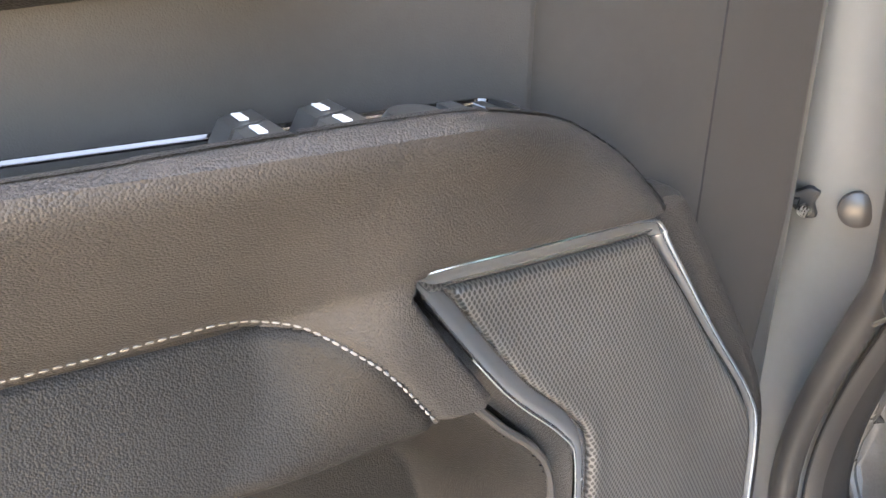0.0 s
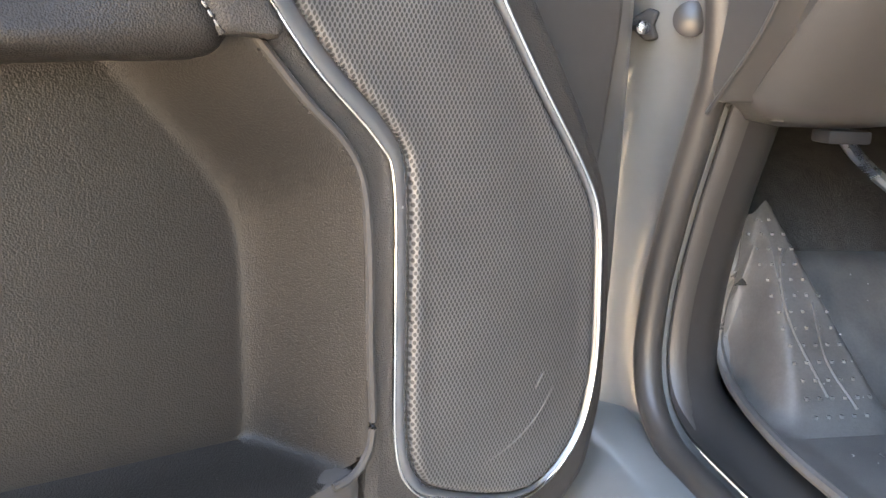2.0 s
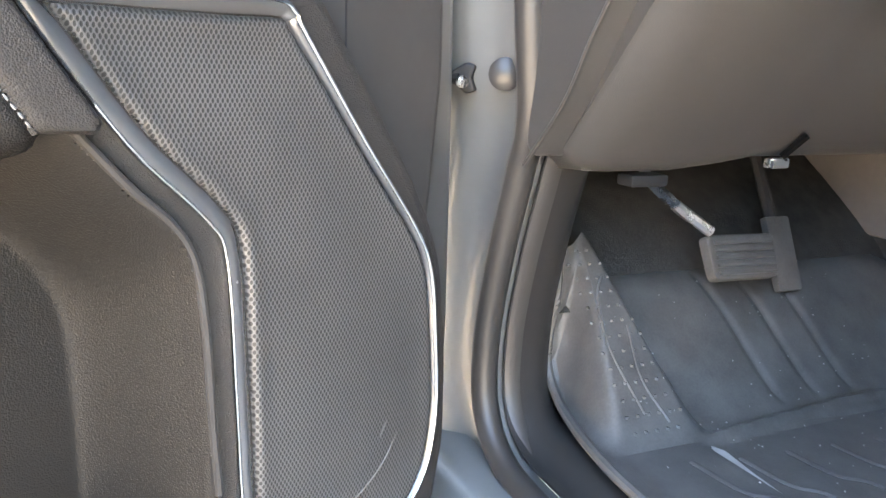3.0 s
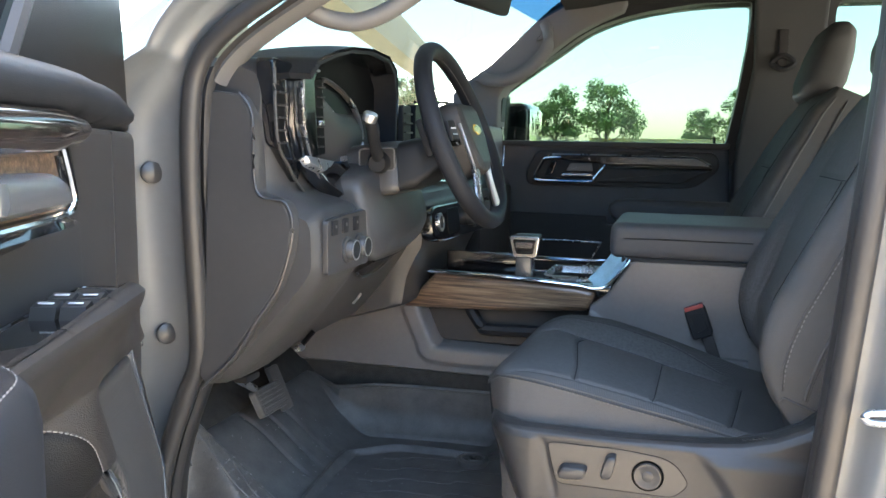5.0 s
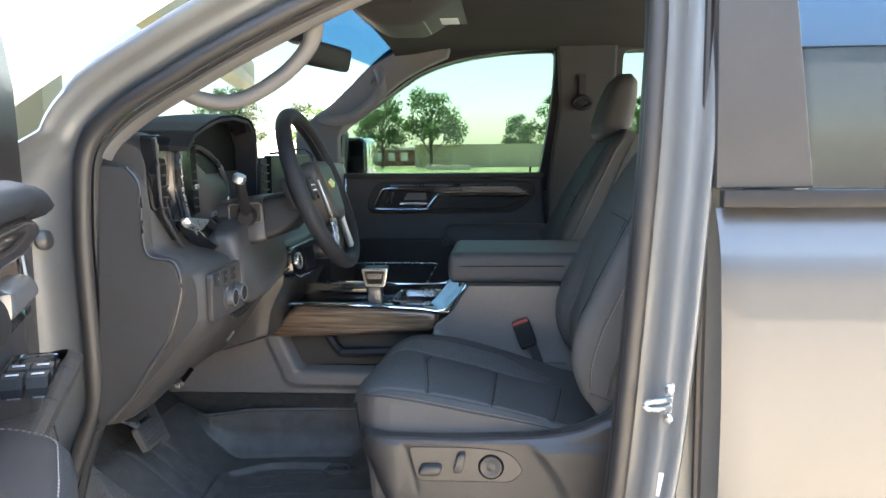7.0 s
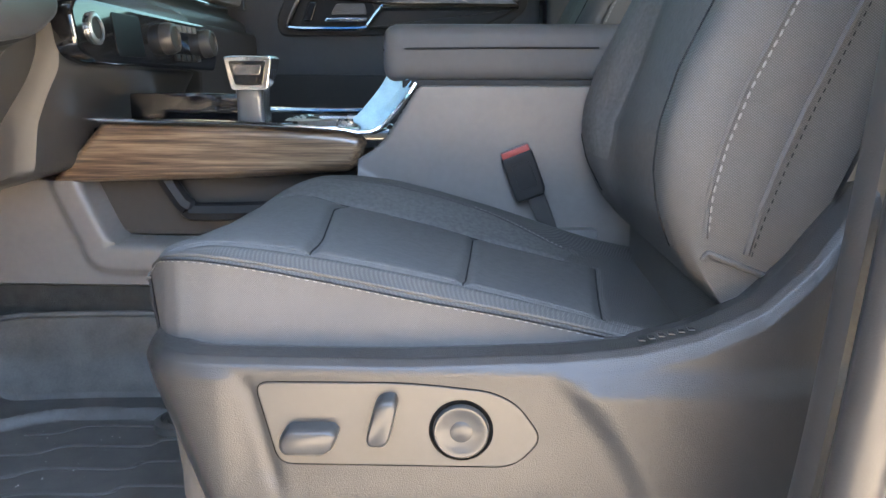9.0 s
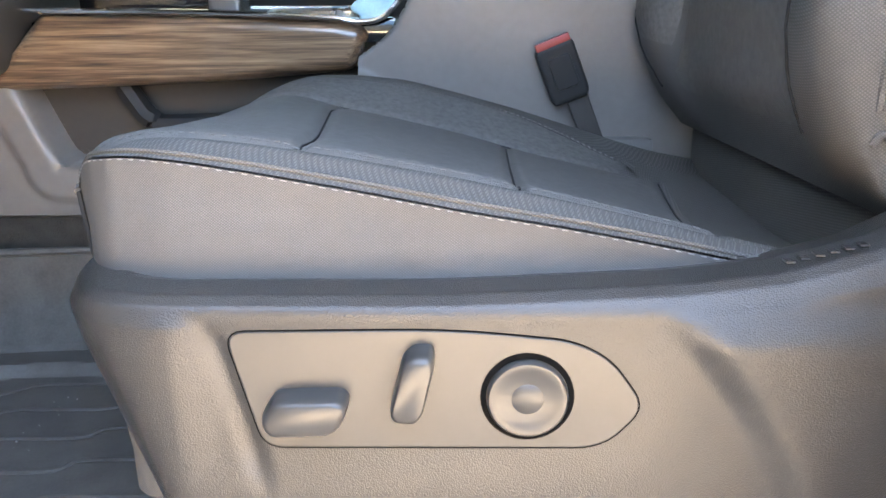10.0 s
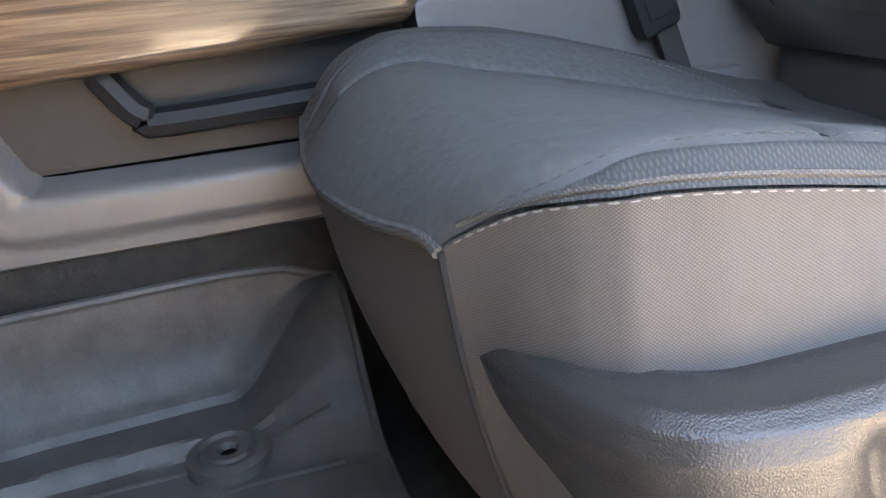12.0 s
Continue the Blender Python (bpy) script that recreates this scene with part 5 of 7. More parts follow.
def side_shield(s):
    A = np.array(SHIELD)
    T = np.gradient(A, axis=0)
    T /= np.linalg.norm(T, axis=1, keepdims=True)
    IN = np.stack((-T[:, 1], T[:, 0]), 1)
    crease = lambda z: lerp(z, (0.80, 0.867, 0.894, 0.928, 0.949, 0.957, 0.9615), (0.948, 0.916, 0.901, 0.876, 0.857, 0.836, 0.79))
    def fn(u, v):
        i = min(int(round(u * (len(A) - 1))), len(A) - 1)
        x, y = A[i]
        zt = TOPZ(x)
        h = lerp(v, (0, 0.1, 0.18, 0.23, 0.29, 0.36, 1), (0.006, 0.0, 0.002, 0.007, 0.018, 0.036, 0.20 + (zt - 0.96)))
        o = lerp(v, (0, 0.1, 0.18, 0.23, 0.29, 0.36, 0.75, 1), (0.062, 0.035, 0.014, 0.006, 0.001, 0.0, 0.004, 0.014))
        z = zt - h
        fr = 1 - ease(0.50, 0.62, x)
        x2, y2 = x + IN[i][0] * o + 0.34 * max(0, 0.945 - z) * fr, y + IN[i][1] * o
        # the rear of the shield stands proud behind a slanting crease
        k = ease(-0.006, 0.024, x2 - crease(z)) * ease(0.55, 0.6, x)
        y2 -= 0.009 * k * ease(0.957, 0.928, z)
        # flat seat for the switch plate, with a soft trough beside its front edge
        e = min(ease(0.585, 0.615, x2), 1 - ease(0.85, 0.875, x2), ease(0.835, 0.868, z), 1 - ease(0.939, 0.956, z))
        y2 += (0.2556 - y2) * e
        g = x2 - (0.610 + 0.25 * (0.939 - z))
        y2 += 0.0035 * math.exp(-(g / 0.006) ** 2) * ease(0.83, 0.86, z) * (1 - ease(0.93, 0.945, z))
        return V3(x2, y2, z)
    sh = part("side_shield", skin(fn, len(A) - 1, 110), m_shield, s, "grained grey plastic side shield")
    pl = rnd([(0.618, 0.939), (0.745, 0.940), (0.812, 0.933), (0.833, 0.922), (0.8535, 0.893), (0.835, 0.873), (0.822, 0.868), (0.636, 0.868)], [0.012, 0.05, 0.03, 0.02, 0.012, 0.012, 0.008, 0.012], 5)
    part("gap", plate(inset(pl, -0.0009), side(0.2552), 0.006, 0.0002), m_gap, sh)
    pn = part("switch_plate", plate(pl, side(0.2545), 0.006, 0.0008), m_smooth, sh, "smooth grey switch plate")
    def knob(poly, name, tip):
        # a lever whose face is smaller than its root and set back at the foot
        c = np.mean(np.array(poly), 0)
        lv = ((1.0, 0.0), (1.0, 0.007), (0.985, 0.0105), (0.95, 0.0135), (0.89, 0.0155), (0.80, 0.0165))
        part(name, rings([[V3(*(c + (np.array(p) - c) * k)[:1], 0.2545 - o, (c + (np.array(p) - c) * k)[1] + tip * o) for p in poly] for k, o in lv]), m_smooth, sh, "satin grey seat switch")
    knob(rnd([(0.641, 0.883), (0.637, 0.892), (0.646, 0.905), (0.683, 0.906), (0.688, 0.901), (0.683, 0.888), (0.676, 0.884)], 0.005, 4), "slide_switch", -0.1)
    knob(rnd([(0.712, 0.891), (0.710, 0.897), (0.718, 0.927), (0.724, 0.932), (0.734, 0.932), (0.736, 0.926), (0.729, 0.896), (0.724, 0.890)], 0.005, 4), "recline_switch", -0.1)
    R = side(0.2545) @ Matrix.Translation((0.787, 0.900, 0))
    part("lumbar_ring", lathe([(0.0264, -0.004), (0.0264, 0.0006), (0.0232, 0.0006), (0.0229, -0.004)], R, 40), m_gap, sh)
    part("lumbar_switch", lathe([(0.0228, -0.003), (0.0228, 0.004), (0.0216, 0.0056), (0.0195, 0.0058), (0.017, 0.0046), (0.009, 0.0036), (0.0085, 0.0040), (0.0005, 0.0042)], R, 40), m_smooth, sh, "round dished lumbar switch")
    part("emboss", join(*[box((0.935 + 0.008 * k, 0.28, TOPZ(0.935 + 0.008 * k) + 0.0002), (0.005, 0.007, 0.0012), 0.0003) for k in range(6)]), m_shield, sh, kind="stuff")
    part("rail", box((0.80, 0.40, 0.70), (0.5, 0.04, 0.04), 0.006), m_black, s)
    part("rail", box((0.80, 0.76, 0.70), (0.5, 0.04, 0.04), 0.006), m_black, s)
    part("base", box((0.82, 0.585, 0.78), (0.42, 0.48, 0.08), 0.02), m_black, s)
    for x in (0.62, 0.98):
        for y in (0.40, 0.76):
            part("foot", box((x, y, 0.62), (0.06, 0.05, 0.13), 0.006), m_black, s)


driver = seat("driver_seat", "charcoal cloth driver's seat with power switches")
passenger = copy_thing(driver, pose(0.78 - 0.03, 0.585 + 0.89, 0.60))
passenger.name = "passenger_seat"
tagged(passenger, "charcoal cloth front passenger seat beside the console")
side_shield(driver)


def buckle():
    b = thing("belt_buckle", None, None, "black seat belt buckle with a red release", "belt buckle", at=(0.89, 0.843, 0.95))
    M = axes((0.8725, 0.848, 1.043), (0.93, 0, 0.37), (-0.37, 0, 0.93))
    po = rnd([(-0.023, -0.036), (0.019, -0.036), (0.023, -0.028), (0.024, 0.034), (-0.024, 0.034), (-0.025, -0.028)], 0.006)
    part("casing", plate(po, M @ Matrix.Translation((0, 0, 0.009)), 0.024, 0.004), m_black, b)
    part("button", box((0, 0.037, 0.0), (0.043, 0.010, 0.016), 0.002, M), m_red, b, "red release button")
    part("relief", plate(rnd([(-0.014, -0.02), (0.014, -0.02), (0.014, 0.02), (-0.014, 0.02)], 0.005), M @ Matrix.Translation((0, 0, 0.0105)), 0.004, 0.0012), m_black, b)
    part("stalk", box((0.006, -0.075, -0.004), (0.026, 0.085, 0.008), 0.002, M), m_plastic, b)


buckle()


# ---- dashboard ----
def dashboard():
    d = thing("dashboard", None, None, "dark grey two-tone truck dashboard", "dashboard", at=(0.05, 1.0, 1.0))
    prof = rnd([(-0.60, 1.34), (-0.25, 1.50), (-0.02, 1.562), (0.04, 1.585), (0.10, 1.586), (0.145, 1.567), (0.158, 1.52), (0.148, 1.42), (0.147, 1.358), (0.19, 1.34), (0.232, 1.327), (0.246, 1.30),
                (0.248, 1.22), (0.225, 1.185), (0.15, 1.10), (0.06, 1.005), (-0.02, 0.995), (-0.12, 1.03), (-0.45, 1.05), (-0.60, 1.05)], 0.02, 3)
    low = rnd([(-0.60, 1.33), (-0.25, 1.47), (-0.02, 1.51), (0.06, 1.525), (0.11, 1.522), (0.15, 1.505), (0.165, 1.47), (0.16, 1.40), (0.158, 1.352), (0.175, 1.335), (0.2, 1.325), (0.21, 1.30),
               (0.205, 1.22), (0.19, 1.185), (0.13, 1.10), (0.06, 1.02), (-0.02, 1.01), (-0.12, 1.03), (-0.45, 1.05), (-0.60, 1.05)], 0.02, 3)
    P, L = np.array(prof), np.array(low)
    ys = [0.150, 0.156, 0.17, 0.22, 0.3, 0.36, 0.42, 0.6, 0.75, 0.8, 1.0, 1.3, 1.6, 1.8, 1.88]
    loops = []
    for y in ys:
        k = ease(0.30, 0.44, y)
        q = P * (1 - k) + L * k
        tuck = 0.02 * (1 - ease(0.15, 0.18, y)) + 0.02 * ease(1.8, 1.88, y)
        q = np.array(inset([tuple(a) for a in q], tuck)) if tuck > 0.001 else q
        loops.append([V3(a, y, b) for a, b in q])
    part("body", rings(loops), m_dash, d, "grained grey dashboard body")
    cap = [(0.055, 1.524), (0.115, 1.517), (0.137, 1.48), (0.143, 1.36), (0.15, 1.352), (0.195, 1.34), (0.208, 1.30), (0.2, 1.255), (0.18, 1.197), (0.139, 1.139), (0.10, 1.08), (0.045, 1.018), (0.028, 1.03), (0.042, 1.2), (0.05, 1.4), (0.05, 1.5)]
    part("end_cap", plate(rnd(cap, 0.012), side(0.121), 0.035, 0.004), m_dash, d, "flat grey dashboard end cap")
    part("cap_edge", tube([(a, 0.1200, b) for a, b in spline([(0.115, 1.519), (0.138, 1.48), (0.144, 1.36), (0.196, 1.341), (0.209, 1.30), (0.2, 1.25), (0.18, 1.195), (0.139, 1.137), (0.1, 1.078), (0.03, 1.010)], 6)], 0.0028, 6), m_smooth, d)
    part("top_pad", skin(lambda u, v: V3(-0.58 + 0.66 * u, 0.16 + 1.7 * v, 1.352 + 0.22 * u ** 0.7 - 0.055 * ease(0.12, 0.2, v) * u), 12, 20), m_vinyl_dark, d, "dark soft dashboard top")
    # outer air vent and its gloss strip
    YZ = lambda x: axes((x, 0, 0), (0, 1, 0), (0, 0, 1))
    shell = [(0.150, 1.578), (0.222, 1.576), (0.228, 1.465), (0.262, 1.402), (0.236, 1.366), (0.198, 1.400), (0.163, 1.436), (0.153, 1.50)]
    v = part("air_vent", plate(rnd(shell, 0.008), YZ(0.160), 0.03, 0.003), m_gloss, d, "tall outer air vent in a gloss black shell")
    part("well", plate(rnd([(0.157, 1.43), (0.184, 1.424), (0.190, 1.51), (0.186, 1.532), (0.156, 1.535)], 0.004), YZ(0.162), 0.004, 0.001), m_void, v)
    for k in range(5):
        part("slat", box((0.164, 0.1715, 1.438 + 0.021 * k), (0.007, 0.026, 0.0035), 0.001), m_trim_dark, v)
    part("shell_edge", tube([(0.162, a, b) for a, b in spline([(0.152, 1.572), (0.153, 1.50), (0.163, 1.436), (0.198, 1.400), (0.236, 1.366), (0.29, 1.330)], 6)], 0.003, 6), m_dash, v)
    part("vent_strip", plate(rnd([(0.224, 1.562), (0.288, 1.565), (0.274, 1.545), (0.291, 1.415), (0.262, 1.408), (0.231, 1.47)], 0.004), YZ(0.178), 0.04, 0.004), m_darkchrome, d, "dark chrome vertical strip")
    part("strip_edge", tube([(0.179, a, b) for a, b in spline([(0.29, 1.567), (0.222, 1.563), (0.228, 1.47), (0.262, 1.402), (0.30, 1.368), (0.345, 1.332)], 5)], 0.0022, 6), m_satin, d)
    iv = part("air_vent", plate(rnd([(0.276, 1.55), (0.318, 1.558), (0.334, 1.418), (0.292, 1.414)], 0.004), YZ(0.172), 0.03, 0.003), m_void, d, "narrow inner air vent")
    for k in range(7):
        part("slat", box((0.175, 0.305 - 0.001 * k, 1.54 - 0.018 * k), (0.01, 0.022, 0.003), 0.001), m_trim_dark, iv)
    part("vent_thumb", box((0.179, 0.297, 1.475), (0.008, 0.016, 0.009), 0.002), m_satin, iv)
    FT = axes((0.176, 0, 1.405), (0, 1, 0), (-0.42, 0, 0.91))
    part("vent_foot", plate(rnd([(0.262, 0.002), (0.33, 0.0), (0.43, 0.0), (0.44, -0.075), (0.37, -0.082), (0.30, -0.042)], 0.006), FT, 0.03, 0.004), m_gloss, d, "gloss black panel foot")
    part("vent_tab", plate(rnd([(0.206, 0.004), (0.318, -0.010), (0.302, -0.018), (0.258, -0.028), (0.212, -0.012)], 0.004), FT @ Matrix.Translation((0, 0.002, 0.02)), 0.016, 0.004), m_satin, d, "satin silver vent tab")
    # instrument hood and display
    def hood(u, v):
        y, z = lerp2(u, [(0.206, 1.556), (0.245, 1.585), (0.32, 1.607), (0.395, 1.622), (0.50, 1.630), (0.60, 1.624), (0.645, 1.60), (0.658, 1.55), (0.656, 1.474), (0.65, 1.40)])
        return V3(-0.32 + 0.52 * v, y, z + 0.010 * math.sin(math.pi * v) - 0.09 * (1 - v) ** 2)
    part("hood", thicken(skin(hood, 54, 12), 0.012), m_vinyl_dark, d, "dark instrument hood")
    part("hood_edge", skin(lambda u, v: hood(u, 1) + V3(0.002 - 0.05 * v * v, (0.5 - u) * 0.03 * v, -0.030 * v * math.sin(math.pi * min(1, 0.15 + u))), 54, 6), m_gloss, d, "gloss black hood lining")
    face = rnd([(0.30, 1.36), (0.30, 1.555), (0.40, 1.604), (0.60, 1.606), (0.645, 1.56), (0.645, 1.36)], 0.01)
    part("binnacle", plate(face, YZ(0.150), 0.03, 0.004), m_void, d, "black instrument binnacle")
    M = axes((0.1535, 0, 1.40), (0, 1, 0), (0, 0, 1))
    part("inner_bezel", tube([M @ V3(a, b, 0.006) for a, b in spline([(0.338, 0.045), (0.336, 0.14), (0.36, 0.156), (0.429, 0.142), (0.48, 0.122)], 5)], 0.005, 8), m_smooth, d)
    cl = part("instrument_panel", plate(rnd([(0.345, 0.02), (0.53, 0.02), (0.535, 0.07), (0.50, 0.105), (0.43, 0.135), (0.36, 0.145)], 0.015), M, 0.003, 0.001), m_screen, d, "dark digital instrument display")
    part("screen_rim", tube([M @ V3(a, b, 0.006) for a, b in spline([(0.47, 0.128), (0.505, 0.107), (0.530, 0.08), (0.542, 0.055), (0.536, 0.02), (0.50, 0.012), (0.43, 0.006)], 5)], 0.006, 8), m_satin, cl)
    part("gauge_marks", join(*[box((0, 0, 0), (0.03, 0.003, 0.001), 0, M @ Matrix.Translation((0.39, 0.04 + 0.02 * k, 0.002))) for k in range(4)]), m_white, cl)
    # light switches below the vent
    sp = part("light_switch_panel", plate(rnd([(0.165, 1.216), (0.35, 1.214), (0.338, 1.318), (0.165, 1.31)], 0.01), axes((0.2515, 0, 0), (0, 1, 0), (0, 0, 1)), 0.01, 0.002), m_smooth, d)
    for y in (0.246, 0.302):
        kb = part("rotary_knob", lathe([(0.024, 0), (0.024, 0.004), (0.019, 0.006), (0.018, 0.017), (0.016, 0.019), (0.0005, 0.019)], axes((0.2515, y, 1.252), (0, 1, 0), (0, 0, 1)), 28), m_dash, sp)
        part("knob_ring", lathe([(0.0178, 0.0), (0.0182, 0.0012), (0.0168, 0.0016), (0.0155, 0.0008)], axes((0.2695, y, 1.252), (0, 1, 0), (0, 0, 1)), 28), m_satin, kb)
        part("knob_face", lathe([(0.0145, 0), (0.0145, 0.0005), (0.0005, 0.0006)], axes((0.2707, y, 1.252), (0, 1, 0), (0, 0, 1)), 20), m_black, kb)
    for y in (0.19, 0.235, 0.285):
        b = part("push_button", box((0.2525, y, 1.296), (0.006, 0.022, 0.026), 0.002), m_black, sp)
        part("mark", box((0.2561, y, 1.298), (0.0006, 0.006, 0.005), 0), m_rimgrey, b)
    # bonnet release and driver's lower panel details
    part("release_lever", box((0.035, 0.27, 0.992), (0.03, 0.05, 0.014), 0.004), m_black, d, "black bonnet release lever")
    part("socket", box((0.067, 0.434, 1.012), (0.012, 0.03, 0.012), 0.003), m_satin, d)
    part("icon", join(box((0.0425, 0.19, 1.006), (0.003, 0.012, 0.002), 0), box((0.0425, 0.184, 1.010), (0.003, 0.002, 0.010), 0)), m_plastic_lt, d)
    lo = spline([(0.187, 0.43, 1.180), (0.179, 0.48, 1.165), (0.186, 0.55, 1.173), (0.199, 0.633, 1.206), (0.208, 0.70, 1.262)], 6)
    hi = spline([(0.236, 0.425, 1.206), (0.244, 0.50, 1.209), (0.248, 0.594, 1.222), (0.246, 0.67, 1.240), (0.235, 0.735, 1.275)], 6)
    # black sheet spanning the slot, in place of its shade
    part("knee_slot", skin(lambda u, v: (V3(*lo[round(u * 24)]) * (1 - v) + V3(*hi[round(u * 24)]) * v) + V3(0.006 * (1 - v), -0.003, 0), 24, 6), m_black, d, "black sheet for the shaded slot under the column")
    part("slot_line", tube([V3(*p) + V3(0.012, -0.005, -0.002) for p in lo], 0.0035, 6), m_smooth, d)
    part("slot_lip", tube([V3(*p) + V3(-0.002, -0.002, 0.002) for p in hi], 0.005, 8), m_black, d)
    part("latch_slot", tube([(0.072, 0.436, 1.020), (0.090, 0.452, 1.046)], 0.008, 6, flat=0.6), m_gap, d)
    part("knee_chrome", tube([(0.158, 0.503, 1.100), (0.166, 0.506, 1.110), (0.174, 0.508, 1.122)], 0.003, 6), m_satin, d)
    # column shroud with selector stalk
    sh = rnd([(-0.10, -0.055), (0.10, -0.055), (0.085, 0.04), (0.06, 0.052), (-0.06, 0.052), (-0.088, 0.04)], 0.02)
    part("column_shroud", rings([[V3(x - 0.12 * b * s, 0.545 + a * s, z + b * s) for a, b in sh] for x, z, s in ((0.12, 1.375, 1.0), (0.245, 1.392, 1.0), (0.262, 1.394, 0.98), (0.270, 1.395, 0.93))]), m_dash, d, "steering column shroud")
    part("column_collar", rings([[V3(x - 0.2 * b * s, 0.545 + a * s, z + b * s) for a, b in sh] for x, z, s in ((0.262, 1.394, 0.9), (0.30, 1.405, 0.88), (0.33, 1.42, 0.7), (0.35, 1.43, 0.5))]), m_black, d, "black collar behind the wheel")
    lc = rnd([(0.345, 1.372), (0.40, 1.385), (0.56, 1.425), (0.66, 1.40), (0.735, 1.325), (0.742, 1.27), (0.66, 1.232), (0.50, 1.212), (0.355, 1.212)], 0.03)
    part("column_cover", rings([[V3(x + 0.16 * (1.30 - b) * k, a * s + 0.545 * (1 - s), b * s + 1.30 * (1 - s)) for a, b in lc] for x, s, k in ((0.12, 1.0, 0), (0.222, 1.0, 0.6), (0.236, 0.985, 1), (0.245, 0.95, 1), (0.250, 0.88, 1), (0.252, 0.5, 1))]), m_dash, d, "grained grey cover under the steering column")
    BT = axes((0.233, 0.446, 1.407), (1, 0.10, 0.02), (0.0, -0.12, 1))
    part("boot", plate(rnd([(-0.037, -0.024), (0.035, -0.02), (0.036, 0.024), (-0.036, 0.022)], 0.008), BT @ Matrix.Translation((0, 0, 0.004)), 0.02, 0.003), m_trim_dark, d)
    part("boot_edge", tube([BT @ V3(a, b, 0.0035) for a, b in rnd([(-0.037, -0.024), (0.035, -0.02), (0.036, 0.024), (-0.036, 0.022)], 0.008)], 0.0018, 6, closed=True), m_rimgrey, d)
    part("boot_collar", lathe([(0.023, 0.0), (0.021, 0.012), (0.017, 0.02), (0.012, 0.02)], BT @ Matrix.Translation((0.004, -0.004, 0.003)), 24), m_black, d)
    st = part("selector_stalk", tube(spline([(0.237, 0.448, 1.402), (0.241, 0.418, 1.424), (0.247, 0.376, 1.468), (0.250, 0.363, 1.487)], 5), 0.012, 10, taper=lambda u: 1.1 - 0.2 * u), m_black, d, "black column stalk")
    part("stalk_tip", lathe([(0.0135, -0.012), (0.0145, 0), (0.0125, 0.004), (0.0005, 0.005)], axes((0.251, 0.360, 1.492), (0.8, 0.2, -0.3), (0, 1, 0.2)), 20), m_satin, st)
    # centre stack
    cs = rnd([(0.02, 1.34), (0.17, 1.335), (0.235, 1.30), (0.24, 1.20), (0.22, 1.165), (0.20, 1.12), (0.19, 1.05), (0.02, 1.0)], 0.015, 3)
    part("stack_housing", rings([[V3(a - 0.03 * e, y, b) for a, b in cs] for y, e in ((0.745, 1.0), (0.755, 0.3), (0.79, 0.0), (1.27, 0.0), (1.31, 0.3), (1.32, 1.0))]), m_dash, d)
    C = axes((0.244, 0, 1.25), (0.02, 1, 0), (-0.12, 0, 1))
    cp = part("climate_panel", plate(rnd([(0.745, -0.03), (0.80, -0.047), (1.30, -0.052), (1.325, -0.03), (1.325, 0.02), (1.29, 0.038), (0.77, 0.045), (0.745, 0.03)], 0.02), C, 0.03, 0.006), m_gloss, d, "gloss black climate control panel")
    Q = C @ Matrix.Translation((0.803, 0.002, 0.0))
    part("start_button", lathe([(0.023, 0), (0.023, 0.004), (0.0205, 0.006), (0.0165, 0.006), (0.016, 0.003)], Q, 32), m_satin, cp, "silver ringed start button")
    part("start_face", lathe([(0.016, 0.002), (0.015, 0.004), (0.0005, 0.0042)], Q, 24), m_black, cp)
    part("display", plate(rnd([(-0.05, -0.034), (0.05, -0.034), (0.05, 0.03), (-0.05, 0.03)], 0.006), C @ Matrix.Translation((0.915, 0, 0.0015)), 0.004, 0.001), m_screen, cp)
    for y in (1.06, 1.255):
        part("climate_knob", lathe([(0.027, 0), (0.027, 0.012), (0.024, 0.02), (0.02, 0.021), (0.019, 0.017), (0.0005, 0.017)], C @ Matrix.Translation((y, 0, 0)), 30), m_smooth, cp)
    for k in range(5):
        part("climate_button", box((0, 0, 0), (0.018, 0.012, 0.006), 0.002, C @ Matrix.Translation((1.10 + 0.026 * k, 0.022, 0.002))), m_plastic_lt, cp)
        part("climate_button", box((0, 0, 0), (0.018, 0.012, 0.006), 0.002, C @ Matrix.Translation((1.10 + 0.026 * k, -0.03, 0.002))), m_black, cp)
    tv = part("touch_screen", plate(rnd([(0.83, 1.352), (1.28, 1.352), (1.28, 1.535), (0.83, 1.535)], 0.015), axes((0.185, 0, 0), (0, 1, 0), (0, 0, 1)), 0.02, 0.003), m_screen, d, "dark glossy touch screen")
    part("screen_rim", tube([(0.186, a, b) for a, b in spline([(0.825, 1.35), (1.285, 1.35), (1.285, 1.54), (0.825, 1.54)], 4)], 0.004, 6), m_chrome, tv)
    vv = part("air_vent", plate(rnd([(0.76, 1.38), (0.82, 1.38), (0.82, 1.53), (0.76, 1.53)], 0.01), axes((0.178, 0, 0), (0, 1, 0), (0, 0, 1)), 0.02, 0.004), m_black, d)
    for k in range(6):
        part("slat", box((0.18, 0.79, 1.40 + 0.022 * k), (0.008, 0.052, 0.004), 0.001), m_plastic, vv)
    part("glovebox", plate(rnd([(1.36, 1.04), (1.84, 1.04), (1.84, 1.30), (1.36, 1.30)], 0.02), axes((0.225, 0, 0), (0, 1, 0), (0, 0, 1)), 0.06, 0.01), m_plastic, d)
    part("passenger_trim", plate(rnd([(1.36, 1.36), (1.86, 1.37), (1.86, 1.50), (1.36, 1.51)], 0.03), axes((0.185, 0, 0), (0, 1, 0), (0, 0, 1)), 0.03, 0.008), m_plastic_lt, d)
